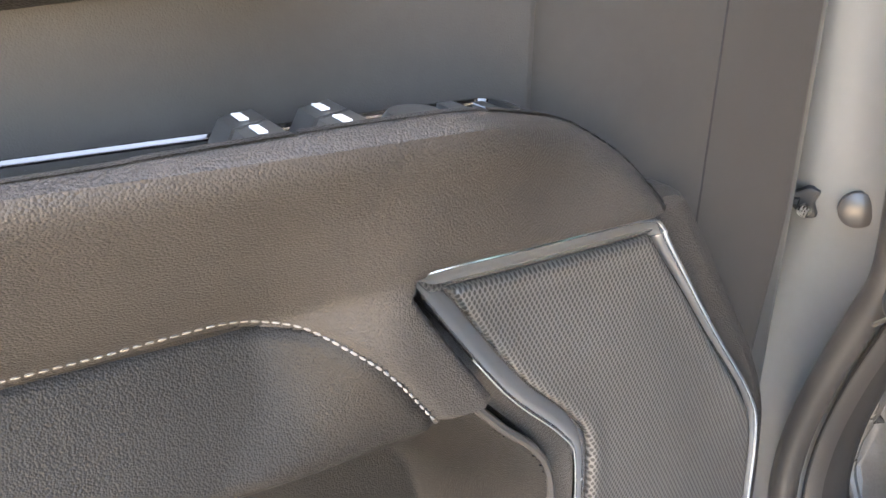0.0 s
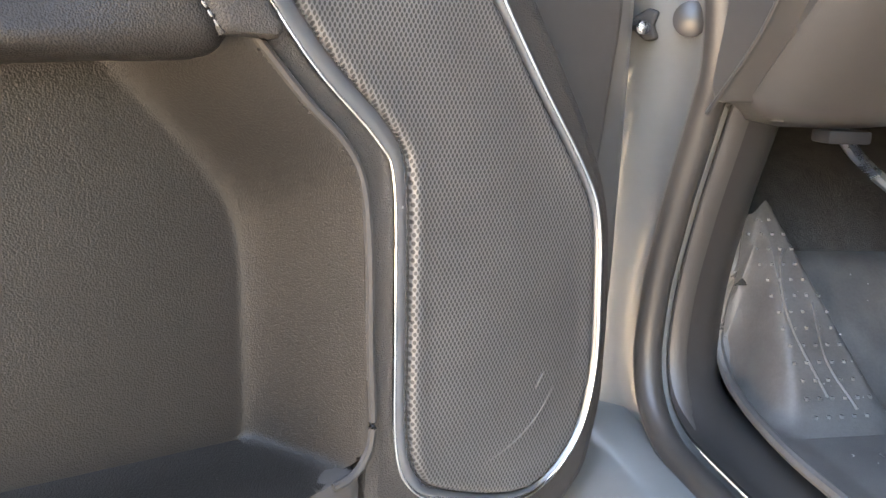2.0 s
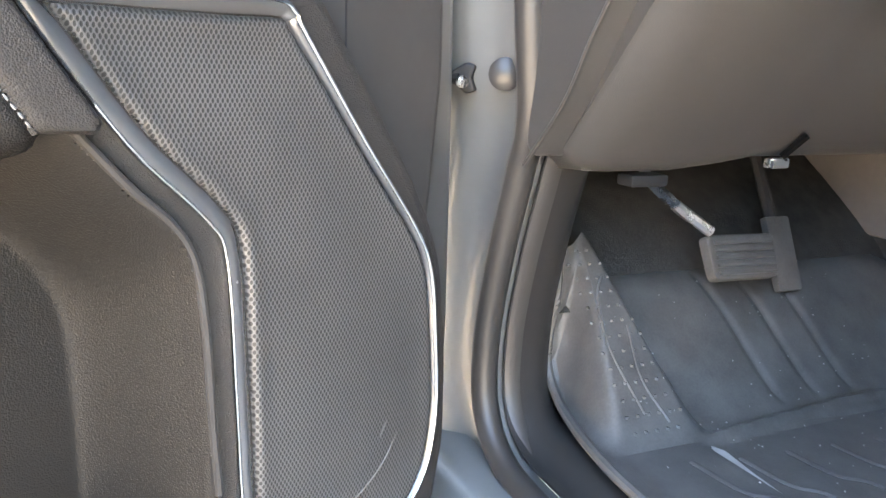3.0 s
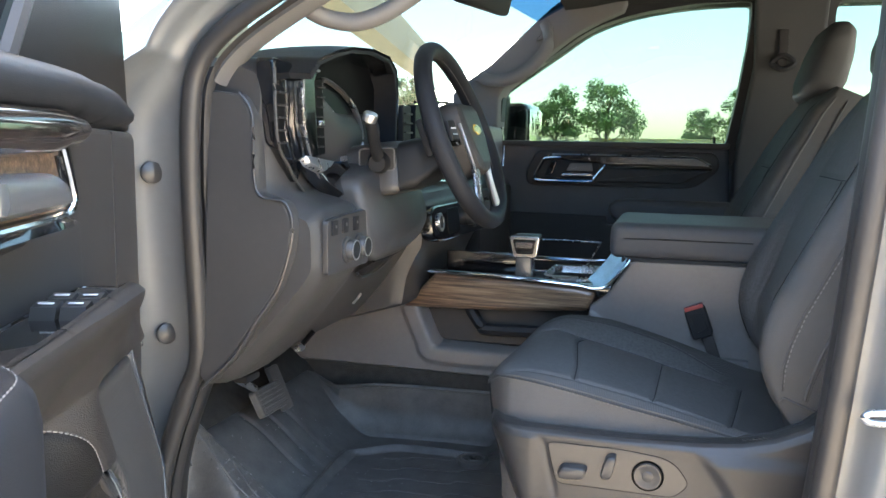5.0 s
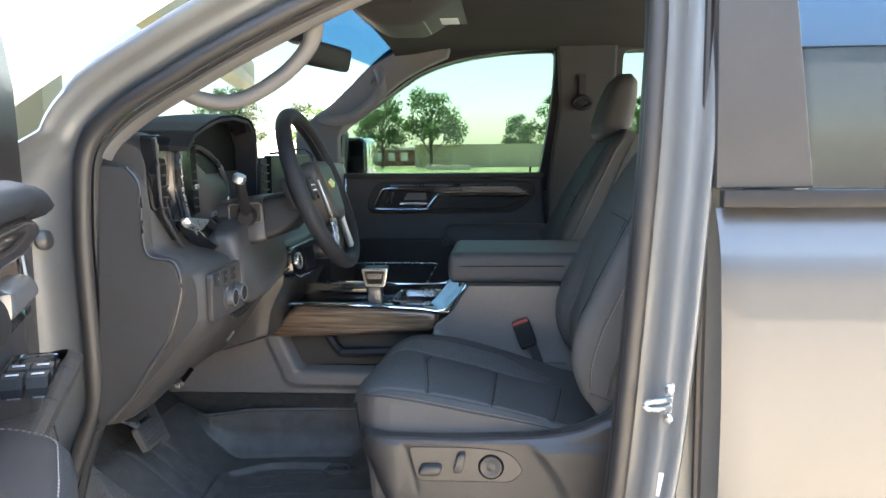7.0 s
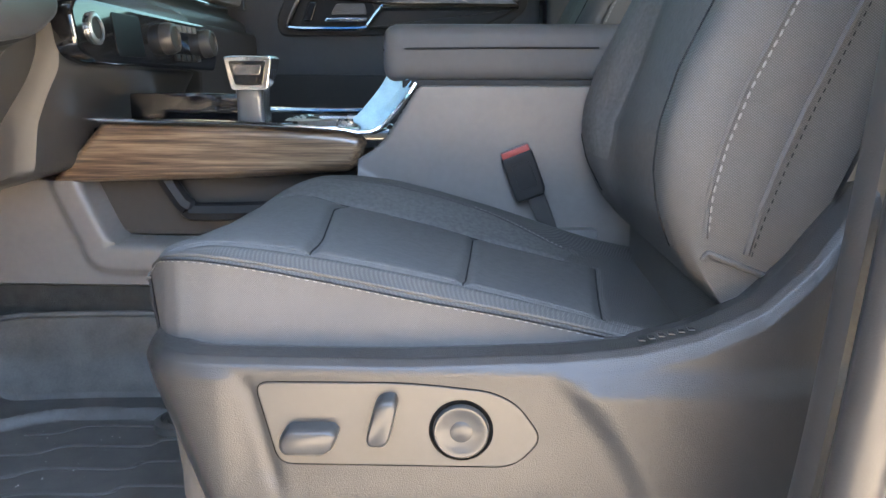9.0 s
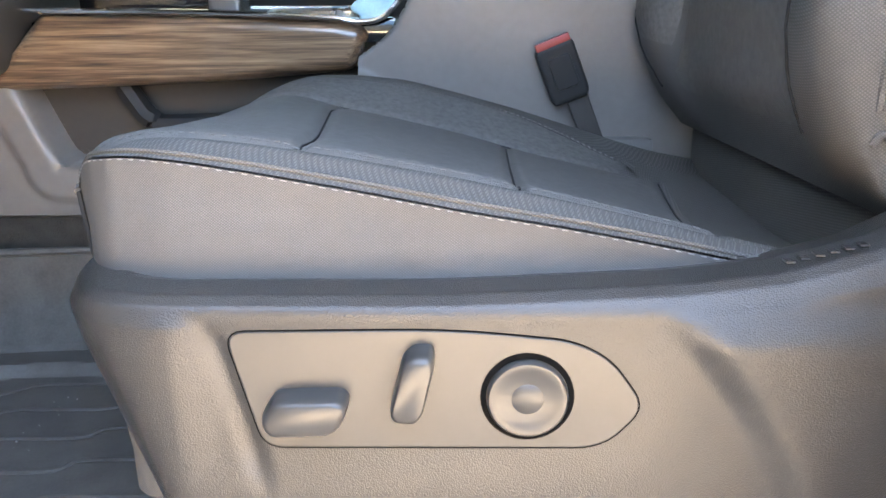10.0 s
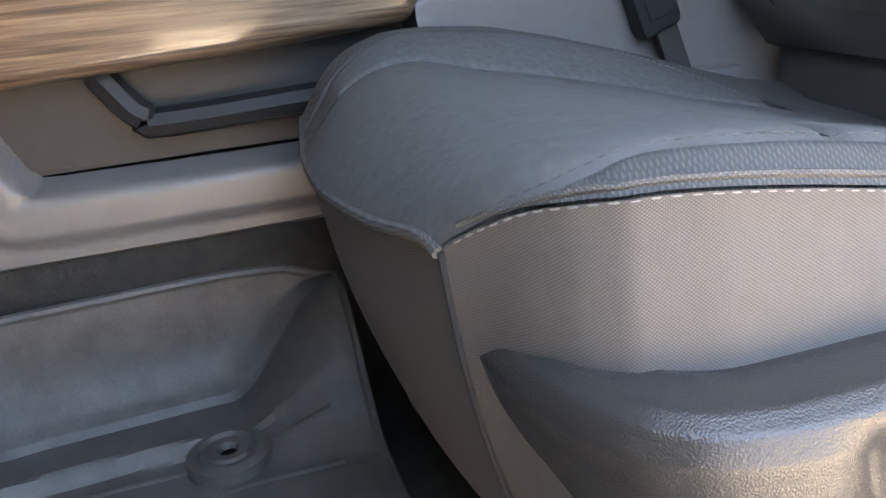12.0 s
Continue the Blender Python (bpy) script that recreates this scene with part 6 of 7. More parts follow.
    part("trim_line", tube([(0.19, 1.36, 1.352), (0.19, 1.6, 1.352), (0.19, 1.86, 1.362), (0.188, 1.872, 1.44), (0.18, 1.86, 1.505)], 0.003, 6), m_chrome, d)


def steering_wheel():
    w = thing("steering_wheel", None, None, "black leather wrapped steering wheel with silver spokes", "steering wheel", at=(0.38, 0.545, 1.455))
    M = axes((0.383, 0.545, 1.455), (0, 1, 0), (-0.36, 0, 0.93))  # (across, up, towards the driver)
    R = 0.188
    rim = [M @ V3(R * math.cos(a), R * (0.99 if math.sin(a) > 0 else 0.955) * math.sin(a), 0) for a in np.linspace(0, 2 * math.pi, 73)[:-1]]
    part("rim", tube(rim, 0.0165, 14, closed=True, up=M.to_3x3() @ V3(0, 0, 1), flat=1.12), m_vinyl_dark, w, "black leather rim")
    part("rim_stitching", stitches([M @ V3((R - 0.0175) * math.cos(a), (R - 0.0175) * math.sin(a), 0.002) for a in np.linspace(-0.6, 2.2, 60)], 0.004, 0.003, 0.0008), m_plastic_lt, w, kind="stuff")
    hub = rnd([(-0.085, 0.045), (-0.07, 0.068), (0.07, 0.068), (0.085, 0.045), (0.075, -0.03), (0.045, -0.085), (-0.045, -0.085), (-0.075, -0.03)], 0.02)
    part("hub", plate(hub, M @ Matrix.Translation((0, 0, 0.03)), 0.07, 0.022), m_plastic, w, "grey airbag cover")
    em = [(-0.026, -0.006), (-0.011, -0.006), (-0.009, -0.011), (0.011, -0.011), (0.009, -0.006), (0.026, -0.006), (0.026, 0.006), (0.011, 0.006), (0.009, 0.011), (-0.011, 0.011), (-0.009, 0.006), (-0.026, 0.006)]
    part("emblem", plate(em, M @ Matrix.Translation((0, 0.005, 0.0335)), 0.004, 0.001), m_gold, w, "small gold emblem")
    for sg in (-1, 1):
        sp = part("spoke", rings([[M @ V3(sg * a, b, c) for a, b, c in ((x, 0.035 - 0.01 * k, 0.012 - 0.012 * k), (x, -0.02 + 0.0 * k, 0.014 - 0.012 * k), (x, -0.02, -0.012), (x, 0.03, -0.012))] for k, x in enumerate((0.06, 0.12, 0.186))]), m_gloss, w)
        part("buttons", box((0, 0, 0), (0.05, 0.04, 0.008), 0.003, M @ Matrix.Translation((sg * 0.112, 0.008, 0.01))), m_black, sp)
        part("button_marks", join(*[box((0, 0, 0), (0.006, 0.003, 0.001), 0, M @ Matrix.Translation((sg * (0.10 + 0.012 * k), 0.012 - 0.012 * j, 0.0145))) for k in range(3) for j in range(2)]), m_white, sp)
        part("lower_spoke", tube([M @ V3(sg * 0.045, -0.075, 0.012), M @ V3(sg * 0.062, -0.12, 0.006), M @ V3(sg * 0.075, -0.168, 0.0)], 0.015, 10, flat=0.5, up=M.to_3x3() @ V3(0, 0, 1)), m_satin, w, "satin silver lower spoke")
        part("spoke_edge", tube([M @ V3(sg * 0.078, 0.02, 0.02), M @ V3(sg * 0.074, -0.04, 0.018), M @ V3(sg * 0.055, -0.10, 0.013), M @ V3(sg * 0.088, -0.165, 0.004)], 0.0035, 6), m_satin, w)
        part("paddle", box((0, 0, 0), (0.05, 0.075, 0.014), 0.005, M @ Matrix.Translation((sg * 0.115, 0.012, -0.04))), m_black, w)


def pedals():
    b = thing("brake_pedal", None, None, "brake pedal with a ribbed grey rubber pad", "pedal", at=(-0.04, 0.5, 0.9))
    M = axes((-0.035, 0.505, 0.872), (0.0, 1, -0.02), (-0.45, 0, 0.9))
    part("pad", plate(rnd([(-0.058, -0.03), (0.055, -0.03), (0.06, 0.032), (-0.06, 0.032)], 0.01), M, 0.016, 0.004), m_liner, b, "ribbed rubber pad")
    for k in range(5):
        part("rib", box((0, 0, 0), (0.1, 0.006, 0.005), 0.0015, M @ Matrix.Translation((0, -0.021 + 0.0105 * k, 0.0015))), m_liner, b)
    part("arm", tube(spline([(-0.05, 0.455, 0.905), (-0.07, 0.40, 0.945), (-0.06, 0.345, 0.99), (-0.05, 0.32, 1.06)], 5), 0.008, 8), m_zinc, b, "bare steel pedal arm")
    a = thing("accelerator_pedal", None, None, "black hanging accelerator pedal beside the brake", "pedal", at=(-0.08, 0.62, 0.8))
    part("pad", box((0, 0, 0), (0.045, 0.11, 0.014), 0.005, axes((-0.075, 0.612, 0.86), (0, 1, 0), (-0.4, 0, 0.9))), m_liner, a)
    part("arm", tube([(-0.10, 0.612, 0.90), (-0.16, 0.612, 1.02)], 0.009, 8), m_black, a)


dashboard()
steering_wheel()
pedals()


# ---- console ----
def console():
    c = thing("center_console", None, None, "grey centre console with wood trim and chrome frame", "console", at=(0.6, 1.03, 0.86))
    yn, yf = 0.868, 1.20
    # side wall with a raised rim round the storage pocket
    up = [(0.64, 1.075), (0.66, 1.09), (0.715, 1.176), (1.25, 1.176), (1.25, 0.86), (-0.32, 0.86), (-0.30, 1.02), (0.13, 1.03), (0.60, 1.05)]
    part("far_panel", plate(rnd(up, 0.012), side(yf + 0.04), 0.04, 0.002), m_plastic, c)
    rim_o = [(0.145, 1.026), (0.172, 0.94), (0.19, 0.918), (0.215, 0.906), (0.60, 0.904)]
    rim_i = [(0.187, 1.026), (0.222, 0.948), (0.236, 0.932), (0.256, 0.926), (0.56, 0.926), (0.60, 0.94), (0.615, 1.0)]
    O, I = spline(rim_o, 8), spline(rim_i, 8)
    mouth = I + [(0.62, 1.06), (0.175, 1.06)]
    def side_n(P):
        d, e = to_line(P, I)[0], to_line(P, rnd(up, 0.012) + [up[0]])[0]
        inn = within(P, mouth)
        t, s = np.clip(d / 0.012, 0, 1), np.clip((d - 0.034) / 0.016, 0, 1)
        h = np.where(inn, 0.009 - 0.052 * t * t * (3 - 2 * t), 0.009 * (1 - s * s * (3 - 2 * s)) * 1) - 0.003 * np.exp(-(d / 0.004) ** 2)
        return h - rounded(e, 0.005)
    part("side_panel", relief(rnd(up, 0.012), side_n, side(yn), 0.004, -0.055), m_plastic_lt, c, "grained grey console side with a storage pocket")
    # darker sheet added for the shade deep in the pocket
    part("pocket_shade", plate(inset(mouth, 0.011), side(yn + 0.0395), 0.003, 0.0008), m_plastic, c, "darker sheet for the shade in the storage pocket")
    part("pocket_flap", tube(spline([(0.315, yn + 0.026, 1.03), (0.335, yn + 0.024, 1.0), (0.35, yn + 0.022, 0.985), (0.375, yn + 0.022, 0.977), (0.6, yn + 0.022, 0.985)], 6), 0.015, 8), m_black, c)
    wd = [(0.232, 1.118), (0.45, 1.114), (0.60, 1.106), (0.628, 1.100), (0.636, 1.088), (0.615, 1.046), (0.45, 1.034), (0.143, 1.024)]
    wr = rnd(wd, [0.006, 0.05, 0.02, 0.01, 0.008, 0.012, 0.05, 0.006])
    part("wood_trim", relief(wr, lambda P: -rounded(to_line(P, wr + [wr[0]])[0], 0.016), side(0.855), 0.004, -0.03), m_wood, c, "glossy striped wood trim")
    # chrome frame round the cup holders, partly under film; blue paints the sky's reflection
    fr = spline([(0.215, 0.858, 1.122), (0.40, 0.857, 1.119), (0.58, 0.857, 1.110), (0.625, 0.858, 1.104), (0.655, 0.860, 1.110), (0.68, 0.862, 1.135), (0.70, 0.864, 1.16), (0.71, 0.868, 1.177)], 8)
    part("chrome_edge", tube(fr, 0.0035, 8), m_chrome, c)
    def rampf(u, v):
        x, y, z = fr[round(u * (len(fr) - 1))]
        return V3(x - 0.045 * v * ease(0.62, 0.66, x), y + 0.002 + 0.03 * v, z + 0.001 + 0.012 * v * ease(0.6, 0.66, x))
    part("frame_near", skin(rampf, len(fr) - 1, 6), m_film, c, "silver console frame with painted sky reflection")
    k0 = int(len(fr) * 0.70)
    part("frame_film", skin(lambda u, v: V3(*fr[k0 + round(u * (len(fr) - 1 - k0))]) + V3(-0.006 - 0.022 * v, 0.0 + 0.03 * v, 0.003 + 0.010 * v), len(fr) - 1 - k0, 6), m_film, c, "protective film with painted sky blue")
    part("film_strip", skin(lambda u, v: V3(0.29 + 0.3 * u, 0.8565 + 0.022 * v, 1.1235 - 0.011 * u + 0.001 * math.sin(40 * u)), 30, 4), m_film, c, "protective film with painted sky blue")
    part("top_deck", box((0.44, 1.03, 1.095), (0.46, 0.30, 0.03), 0.006), m_gloss, c, "black console top")
    well = rnd([(0.50, 0.92), (0.63, 0.92), (0.63, 1.12), (0.50, 1.12)], 0.03)
    part("cup_holder", rings([[V3(a, b, z) for a, b in inset(well, o)] for z, o in ((1.118, -0.006), (1.122, 0.0), (1.118, 0.006), (1.05, 0.01), (1.045, 0.03))], cap=(False, True)), m_satin, c)
    part("tray_wall", box((0.32, 1.0, 1.135), (0.19, 0.02, 0.05), 0.005), m_gloss, c)
    part("far_rail", tube(spline([(0.25, 1.19, 1.13), (0.6, 1.19, 1.125), (0.66, 1.19, 1.15)], 5), 0.006, 8), m_chrome, c)
    sh = part("gear_selector", rings([[V3(0.452 + k * s + dx, 0.93 + y * s, z) for k, y in rnd([(-0.02, -0.026), (0.022, -0.026), (0.022, 0.026), (-0.02, 0.026)], 0.008)] for z, s, dx in ((1.10, 1.1, -0.002), (1.15, 1.0, -0.004), (1.168, 1.05, -0.004), (1.178, 1.35, -0.004), (1.20, 1.55, -0.004), (1.214, 1.55, 0.0), (1.218, 1.4, 0.0))]), m_bezel, c, "silver and black gear selector")
    part("selector_rim", plate(rnd([(0.426, 1.166), (0.482, 1.166), (0.490, 1.217), (0.415, 1.217)], 0.006), side(0.8885), 0.004, 0.0015), m_chrome, sh)
    part("selector_face", plate(rnd([(0.433, 1.173), (0.475, 1.173), (0.482, 1.210), (0.423, 1.210)], 0.005), side(0.8875), 0.004, 0.001), m_gloss, sh)
    part("selector_badge", plate(rnd([(0.432, 1.189), (0.472, 1.189), (0.474, 1.204), (0.43, 1.204)], 0.004), side(0.8865), 0.002, 0.0006), m_darkchrome, sh)
    ab = part("armrest", box((0.925, 1.045, 1.221), (0.53, 0.35, 0.086), 0.028, None, 5), m_vinyl_lifted, c, "padded vinyl console lid")
    part("lid_seam", tube(spline([(0.98, 0.8695, 1.228), (0.80, 0.8695, 1.228), (0.70, 0.8705, 1.227), (0.668, 0.885, 1.226), (0.659, 0.92, 1.225), (0.659, 1.2, 1.225)], 6), 0.0018, 6), m_black, ab)
    part("lid_gap", box((0.95, 1.035, 1.176), (0.52, 0.33, 0.012), 0.002), m_black, c)
    part("seat_bracket", box((0.945, 0.855, 0.952), (0.08, 0.03, 0.02), 0.006), m_trim_lt, c)
    part("carpet_side", skin(lambda u, v: V3(-0.35 + 1.3 * u, 0.876 + 0.004 * v, 0.868 - 0.2 * v), 6, 4), m_carpet, c)


FLOOR = 0.685
RIM = spline([(-0.098, 0.25, 0.885), (-0.083, 0.242, 0.82), (-0.092, 0.24, 0.765), (-0.088, 0.24, 0.725), (-0.055, 0.236, 0.697), (0.0, 0.222, 0.690), (0.07, 0.205, 0.690), (0.16, 0.192, 0.690), (0.30, 0.19, 0.690), (0.506, 0.195, 0.690)], 8)


def floor_height(x, y):
    """The liner's inner surface."""
    toe = 0.152 * ease(0.085, -0.125, x)
    edge = lerp(x, (-0.14, 0.05), (0.305, 0.345))
    k = ease(edge + 0.035, edge - 0.01, y)
    rest = 0.215 * min(1, max(0, (0.09 - x) / 0.21)) * k
    # the outline of the raised frame, inside which the tread lies a little deeper
    d = to_line(np.array([(x, y)]), FRAME)[0][0]
    ins = x > 0.085 and y < lerp(x, (0.07, 0.165, 0.24, 0.36), (0.69, 0.765, 0.777, 0.777))
    ridge = 0.010 * math.exp(-(d / 0.007) ** 2) - (0.006 * ease(0.004, 0.012, d) if ins else 0)
    corner_up = 0.115 * ease(0.375, 0.50, x) * ease(0.70, 0.855, y)
    grooves = 0.0
    for g in (0.50, 0.565, 0.63):
        q = abs(y - g - 0.25 * (x + 0.02))
        grooves -= 0.006 * math.exp(-(q / 0.006) ** 2) * ease(0.06, 0.03, x) * ease(-0.12, -0.08, x)
    return FLOOR + max(toe, rest) + ridge * (1 - k) + corner_up + grooves


FRAME = spline([(0.093, 0.33), (0.086, 0.40), (0.076, 0.51), (0.068, 0.68), (0.105, 0.722), (0.165, 0.765), (0.24, 0.777), (0.345, 0.777)], 5)


def floor_liner():
    f = thing("floor_liner", None, None, "dusty grey moulded rubber floor liner with raised rim", "floor mat", at=(0.2, 0.55, 0.66))
    foot_y = lambda x: lerp(x, (-0.14, -0.10, -0.05, -0.015, 0.05, 0.1, 0.2, 0.36, 0.51), (0.875, 0.855, 0.832, 0.822, 0.832, 0.841, 0.855, 0.866, 0.868))
    wall_z = lambda x: lerp(x, (-0.2, -0.03, 0.09, 0.40, 0.45, 0.51), (0.845, 0.803, 0.816, 0.815, 0.812, 0.79))
    R = np.array(RIM)
    def fn(u, v):
        x = -0.125 + 0.632 * u
        k = lerp(x, [-0.125, -0.056] + list(R[33:, 0]), [0, 32] + list(range(33, len(R))))
        i = min(int(k), len(R) - 2)
        rx, ry, rz = R[i] * (1 - k + i) + R[i + 1] * (k - i)
        x = x + (rx - x) * (1 - ease(0.0, 0.10, v))
        fy = foot_y(x)
        if v < 0.88:
            y = ry + (fy - 0.012 - ry) * (v / 0.88)
            z = floor_height(x, y)
            w = ease(ry + 0.006, ry + 0.045, y)
            return V3(x, y, z * w + rz * (1 - w))
        t = (v - 0.88) / 0.12
        z0 = floor_height(x, fy - 0.012)
        return V3(x, fy - 0.012 + 0.016 * ease(0, 0.4, t) + 0.006 * t, z0 + (wall_z(x) - z0) * ease(-0.25, 1, t))
    body = part("liner", join(skin(fn, 150, 170), skin(lambda u, v: fn(u, v) + V3(0, 0.003 * ease(0.86, 0.9, v), -0.004), 40, 60)), m_liner, f)
    part("rim", tube(RIM, 0.0065, 8), m_liner, f)
    part("rim", tube([V3(x, foot_y(x) + 0.009, wall_z(x)) for x in np.linspace(-0.125, 0.505, 50)], 0.0055, 8), m_liner, f)
    part("rim", tube([fn(1, v) for v in np.linspace(0, 1, 60)], 0.0045, 6), m_liner, f)
    part("rim", tube([fn(0, v) for v in np.linspace(0.12, 1, 50)], 0.0045, 6), m_liner, f)
    # zigzag tread bars inside the frame
    for k in range(7):
        y0 = 0.30 + 0.068 * k
        pts = spline([(0.13 + 0.004 * k, y0, 0), (0.20, y0 + 0.008, 0), (0.235, y0 + 0.034, 0), (0.34, y0 + 0.038, 0), (0.365, y0 + 0.06, 0), (0.47, y0 + 0.062, 0)], 5)
        part("rib", tube([V3(p[0], min(p[1], 0.755), floor_height(p[0], min(p[1], 0.755)) + 0.001) for p in pts], 0.0045, 6, flat=0.4), m_liner, body)
    studs = []
    for i in range(13):
        for j in range(6):
            x, y = 0.075 - 0.0145 * i, 0.262 + 0.0155 * j - 0.003 * (i % 2)
            if y < lerp(x, (-0.14, 0.05), (0.298, 0.338)):
                studs.append(lathe([(0.0028, -0.002), (0.0022, 0.0009), (0.0005, 0.0014)], Matrix.Translation((x, y, floor_height(x, y) + 0.001)), 6))
    part("studs", join(*studs), m_liner, body, kind="stuff")
    for pts in ([(0.06, 0.285), (0.0, 0.272), (-0.05, 0.283), (-0.07, 0.30)], [(0.07, 0.315), (0.03, 0.30), (-0.02, 0.31)]):
        part("rest_line", tube([V3(a, b, floor_height(a, b) + 0.0006) for a, b in spline(pts, 8)], 0.002, 6), m_liner, body)
    part("logo_plate", plate([(0.102, 0.352), (0.158, 0.316), (0.232, 0.30), (0.245, 0.345), (0.17, 0.352), (0.118, 0.36)], Matrix.Translation((0, 0, FLOOR - 0.001)), 0.004, 0.001), m_logo, body, "pale grey moulded logo shape")
    part("grommet", lathe([(0.040, -0.004), (0.039, 0.008), (0.033, 0.012), (0.029, 0.012), (0.026, 0.008), (0.021, 0.008), (0.019, 0.011), (0.011, 0.011), (0.0085, 0.008), (0.0082, -0.002)], Matrix.Translation((0.369, 0.748, FLOOR - 0.003)), 32), m_liner, body, "round mat anchor")
    part("grommet_hole", lathe([(0.0085, 0.0), (0.0084, 0.001), (0.0005, 0.001)], Matrix.Translation((0.369, 0.748, FLOOR + 0.001)), 20), m_gap, body)
    rs = random.Random(5)
    crumbs = []
    for _ in range(130):
        x, y = rs.uniform(-0.1, 0.3), rs.uniform(0.26, 0.72)
        crumbs.append(lathe([(0.0017, 0), (0.0012, 0.0014), (0.0002, 0.002)], Matrix.Translation((x, y, floor_height(x, y) + 0.001)) @ Matrix.Scale(rs.uniform(0.25, 0.8), 4), 5))
    part("crumbs", join(*crumbs), m_logo, f, "pale grit scattered over the liner", kind="stuff")


# ---- far door ----
def far_door():
    d = thing("passenger_door", None, None, "closed passenger door with dark panel and wood trim", "car door", at=(0.6, 1.88, 0.6))
    pa = [(0.12, 1.452), (0.12, 0.62), (1.0, 0.62), (0.985, 1.2), (0.968, 1.452)]
    part("panel", plate(rnd(pa, 0.02), side(1.872), 0.06, 0.012), m_vinyl_lifted, d, "dark padded door panel")
    part("sill", box((0.545, 1.885, 1.447), (0.85, 0.06, 0.02), 0.006), m_plastic, d)
    part("lock_knob", tube([(0.92, 1.895, 1.45), (0.92, 1.895, 1.478)], 0.004, 8), m_black, d)
    wd = [(0.335, 1.396), (0.37, 1.412), (0.865, 1.410), (0.915, 1.384), (0.915, 1.372), (0.56, 1.376), (0.535, 1.38)]
    part("wood_trim", plate(rnd(wd, 0.008), side(1.856), 0.02, 0.006), m_darkwood, d, "dark glossy wood trim")
    gp = [(0.555, 1.368), (0.915, 1.367), (0.82, 1.316), (0.515, 1.314)]
    part("grip", plate(rnd(gp, 0.01), side(1.852), 0.02, 0.008), m_plastic, d)
    ch = spline([(0.915, 1.370), (0.75, 1.372), (0.575, 1.372), (0.553, 1.366), (0.52, 1.326), (0.505, 1.316), (0.4, 1.315), (0.318, 1.317), (0.308, 1.328), (0.335, 1.385), (0.352, 1.396), (0.40, 1.399)], 5)
    part("chrome_line", tube([(a, 1.851, b) for a, b in ch], 0.0068, 8, up=(0, 1, 0)), m_chrome, d, "chrome trim line")
    part("wood_line", tube([(a, 1.850, b) for a, b in ((0.37, 1.4105), (0.6, 1.411), (0.862, 1.409), (0.912, 1.384))], 0.0025, 6), m_satin, d)
    part("panel_recess", plate(rnd([(0.27, 1.34), (0.31, 1.425), (0.93, 1.425), (0.945, 1.37), (0.86, 1.30), (0.28, 1.297)], 0.03), side(1.864), 0.01, 0.006), m_plastic, d)
    part("handle_well", plate(rnd([(0.335, 1.325), (0.36, 1.39), (0.52, 1.39), (0.54, 1.37), (0.51, 1.325)], 0.01), side(1.862), 0.01, 0.002), m_black, d)
    part("door_handle", plate(rnd([(0.40, 1.333), (0.41, 1.345), (0.52, 1.345), (0.515, 1.333)], 0.004), side(1.848), 0.02, 0.004), m_chrome, d)
    part("handle_pad", plate(rnd([(0.42, 1.352), (0.435, 1.38), (0.51, 1.38), (0.515, 1.352)], 0.006), side(1.856), 0.01, 0.003), m_plastic_lt, d)
    part("lock_switch", plate(rnd([(0.345, 1.335), (0.365, 1.385), (0.385, 1.385), (0.368, 1.335)], 0.004), side(1.857), 0.006, 0.002), m_gloss, d)
    ar = [(0.575, 1.235), (0.60, 1.256), (0.64, 1.26), (0.985, 1.258), (0.985, 1.175), (0.62, 1.175), (0.58, 1.205)]
    part("armrest", plate(rnd(ar, 0.015), side(1.80), 0.08, 0.022), m_vinyl_lifted, d, "dark padded armrest")
    lo = [(0.13, 1.20), (0.57, 1.196), (0.57, 1.17), (0.985, 1.165), (0.985, 0.64), (0.13, 0.64)]
    part("lower_panel", plate(rnd(lo, 0.01), side(1.856), 0.02, 0.006), m_plastic, d)
    sp = spline([(0.18, 1.10), (0.52, 1.10), (0.545, 1.085), (0.50, 1.0), (0.47, 0.92)], 5)
    part("speaker_rim", tube([(a, 1.854, b) for a, b in sp], 0.004, 8), m_satin, d)
    mir = thing("door_mirror", None, None, "black passenger side mirror with bright glass", "mirror", at=(0.1, 2.2, 1.5))
    part("housing", box((0.17, 2.27, 1.50), (0.12, 0.34, 0.21), 0.035, None, 3), m_gloss, mir)
    part("glass", box((0.2315, 2.27, 1.50), (0.006, 0.29, 0.165), 0.002), m_mirror, mir)
    part("arm", box((0.17, 2.07, 1.43), (0.06, 0.12, 0.05), 0.01), m_gloss, mir)


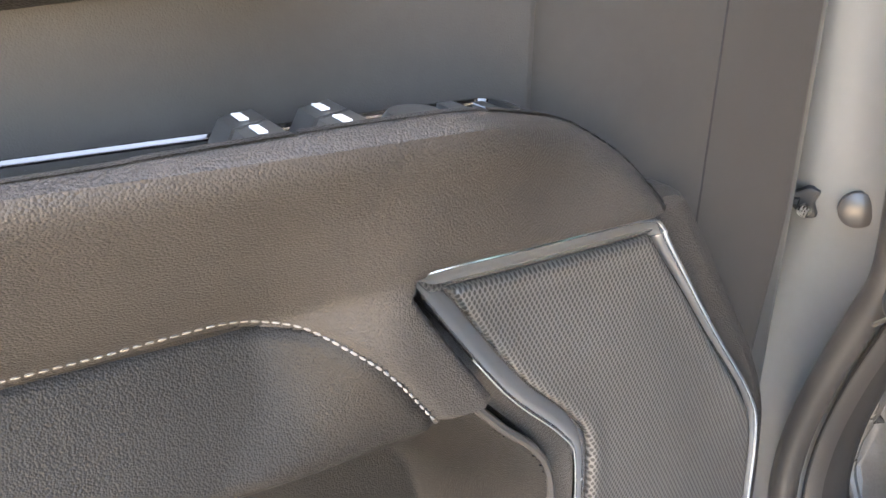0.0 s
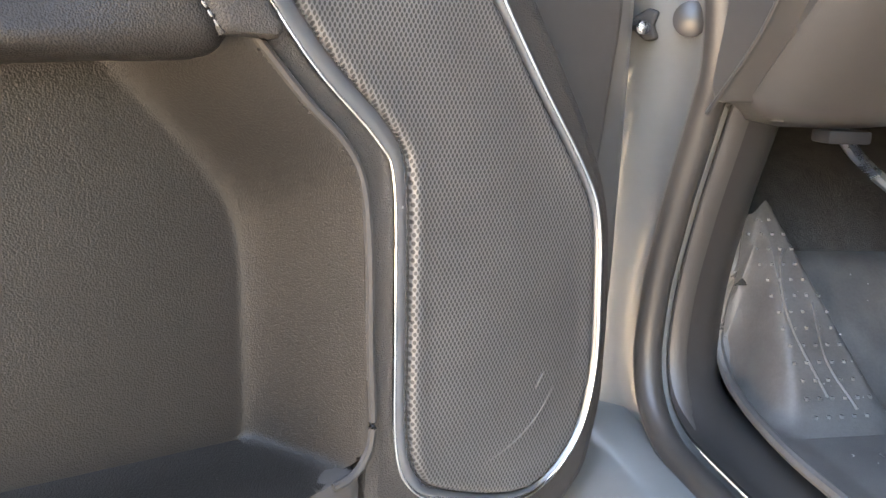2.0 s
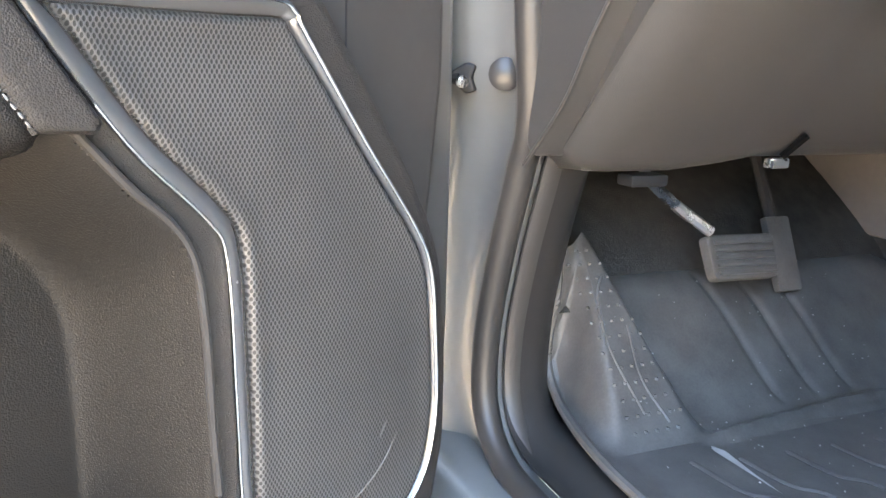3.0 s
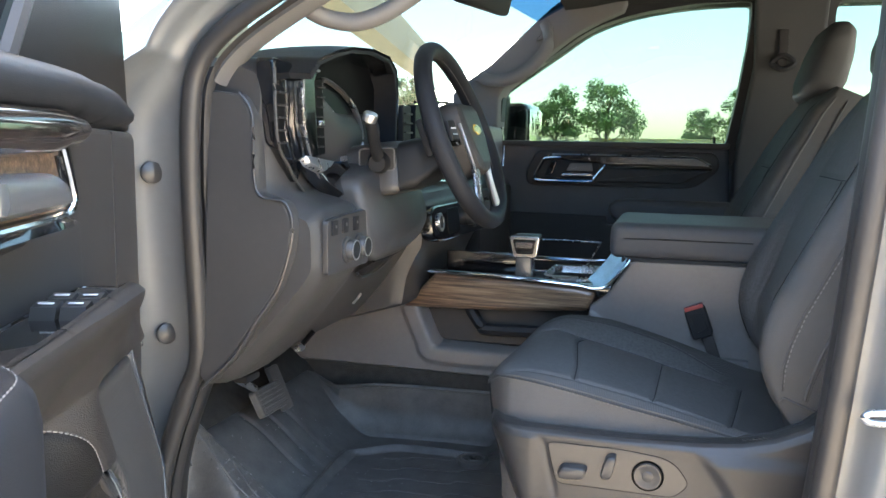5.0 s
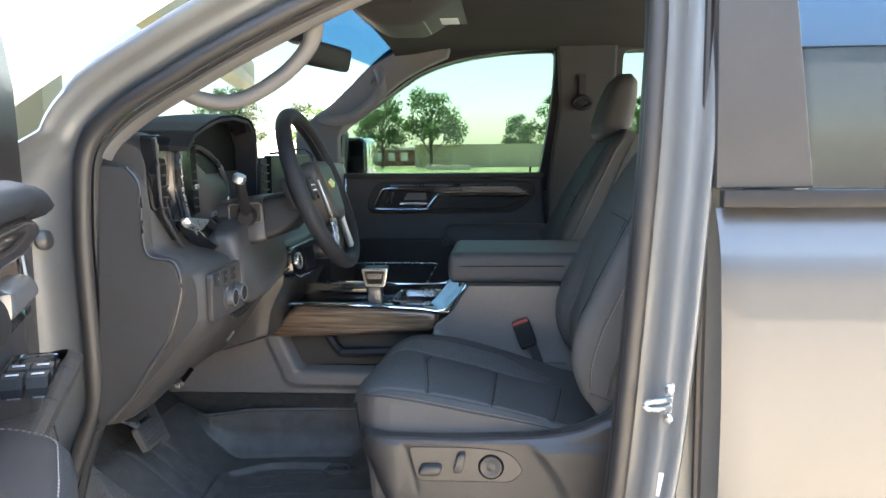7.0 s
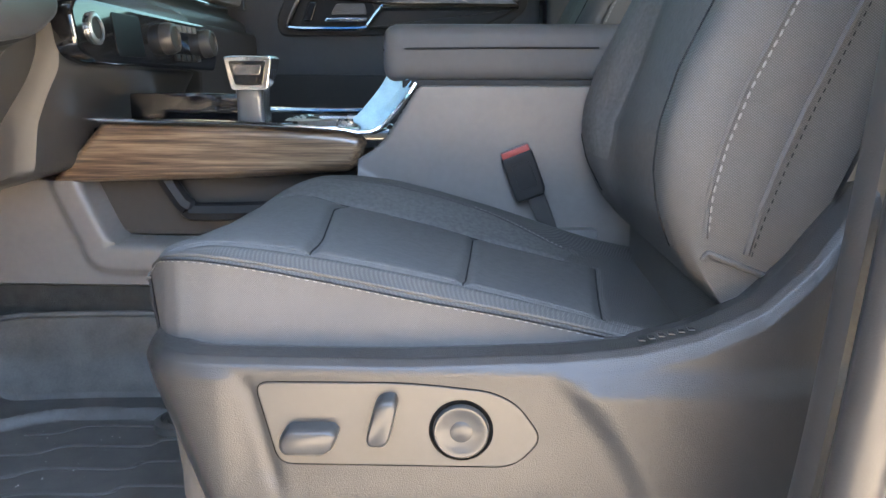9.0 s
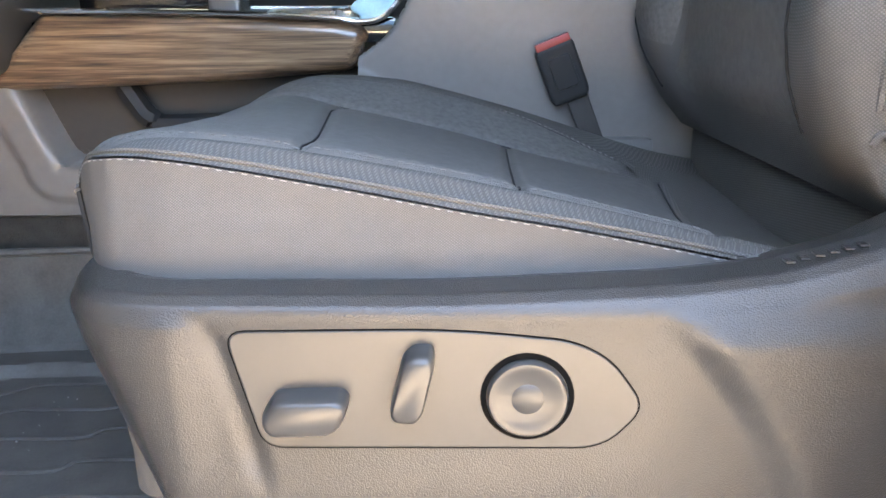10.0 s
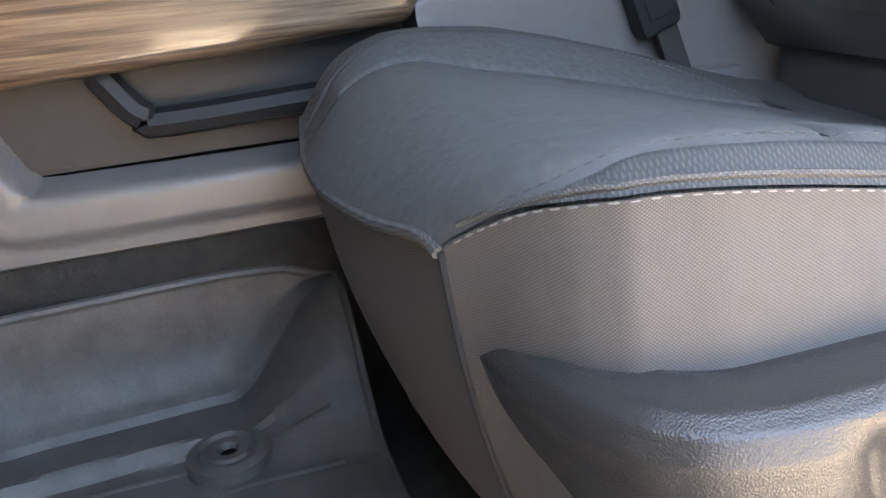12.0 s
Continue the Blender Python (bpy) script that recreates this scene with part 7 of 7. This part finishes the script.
# ---- small fittings ----
def fittings():
    g = thing("grab_handle", None, None, "light grey grab handle on the windscreen pillar", "grab handle", at=(0.35, 0.17, 1.7))
    pts = spline([(0.455, 0.185, 1.80), (0.455, 0.205, 1.775), (0.44, 0.215, 1.74), (0.395, 0.22, 1.695), (0.33, 0.22, 1.655), (0.28, 0.215, 1.64), (0.235, 0.20, 1.645), (0.205, 0.18, 1.66)], 6)
    part("grip", tube(pts, 0.019, 12, flat=0.8), m_trim_lt, g)
    g2 = thing("grab_handle", None, None, "light grey grab handle on the far windscreen pillar", "grab handle", at=(0.2, 1.8, 1.7))
    q = spline([(0.335, 1.80, 1.86), (0.35, 1.785, 1.825), (0.348, 1.775, 1.772), (0.30, 1.77, 1.712), (0.235, 1.77, 1.672), (0.16, 1.78, 1.664), (0.11, 1.80, 1.678)], 6)
    part("grip", tube(q, 0.017, 10, flat=1.3), m_trim_lt, g2)
    for po in ([(0.302, 1.80), (0.34, 1.81), (0.352, 1.862), (0.325, 1.855)], [(0.085, 1.668), (0.145, 1.70), (0.20, 1.672), (0.15, 1.648)]):
        part("cover", plate(rnd(po, 0.008), side(1.805), 0.02, 0.004), m_trim_lt, g2)
    o = thing("overhead_console", None, None, "light grey overhead console with map lights", "overhead console", at=(0.55, 1.03, 1.9))
    def oc(u, v):
        x = 0.40 + 0.30 * u
        y = 0.76 + 0.56 * v
        dz = 0.06 * ease(-0.15, 0.3, u) * ease(1.0, 0.55, u) * ease(0.0, 0.28, v) * ease(1.0, 0.72, v)
        return V3(x, y, 1.945 - dz)
    part("housing", skin(oc, 30, 24), m_trim_mid, o)
    part("light_panel", plate(rnd([(0.47, 0.90), (0.60, 0.90), (0.60, 1.18), (0.47, 1.18)], 0.02), Matrix.Translation((0, 0, 1.893)) @ Matrix.Rotation(math.pi, 4, "X") @ Matrix.Scale(-1, 4, (0, 1, 0)), 0.006, 0.002), m_smooth, o)
    part("lens", plate(rnd([(0.49, 0.93), (0.54, 0.93), (0.54, 1.15), (0.49, 1.15)], 0.01), Matrix.Translation((0, 0, 1.8915)) @ Matrix.Rotation(math.pi, 4, "X") @ Matrix.Scale(-1, 4, (0, 1, 0)), 0.004, 0.001), m_trim_lt, o)
    part("label_sticker", plate([(0.64, 0.92), (0.69, 0.92), (0.69, 1.02), (0.64, 1.02)], Matrix.Translation((0, 0, 1.9)) @ Matrix.Rotation(math.pi, 4, "X") @ Matrix.Scale(-1, 4, (0, 1, 0)), 0.002, 0.0004), m_white, o, "white paper label")
    m = thing("rear_view_mirror", None, None, "black interior rear-view mirror", "mirror", at=(0.3, 0.98, 1.84))
    part("housing", box((0, 0, 0), (0.045, 0.25, 0.07), 0.018, Matrix.Translation((0.315, 0.97, 1.812)) @ Matrix.Rotation(radians(-14), 4, "Z") @ Matrix.Rotation(radians(12), 4, "Y"), 3), m_black, m)
    part("stem", tube([(0.30, 0.97, 1.82), (0.26, 0.98, 1.86)], 0.012, 8), m_black, m)
    part("base", box((0.25, 0.98, 1.875), (0.09, 0.09, 0.05), 0.015), m_black, m)
    v = thing("sun_visor", None, None, "folded grey sun visor under the headliner", "sun visor", at=(0.45, 0.5, 1.93))
    part("panel", box((0.50, 0.48, 1.918), (0.17, 0.5, 0.022), 0.009), m_liner_cloth, v)
    b = thing("belt_guide", None, None, "black seat belt guide on the middle pillar", "seat belt", at=(1.12, 1.83, 1.73))
    part("ring", tube(spline([(1.08, 1.825, 1.72), (1.115, 1.822, 1.745), (1.15, 1.825, 1.72), (1.115, 1.822, 1.70)], 5, closed=True), 0.009, 8, closed=True, up=(0, 1, 0)), m_black, b)
    part("slide", box((1.115, 1.838, 1.77), (0.03, 0.012, 0.12), 0.004), m_plastic, b)


console()
floor_liner()
far_door()
fittings()
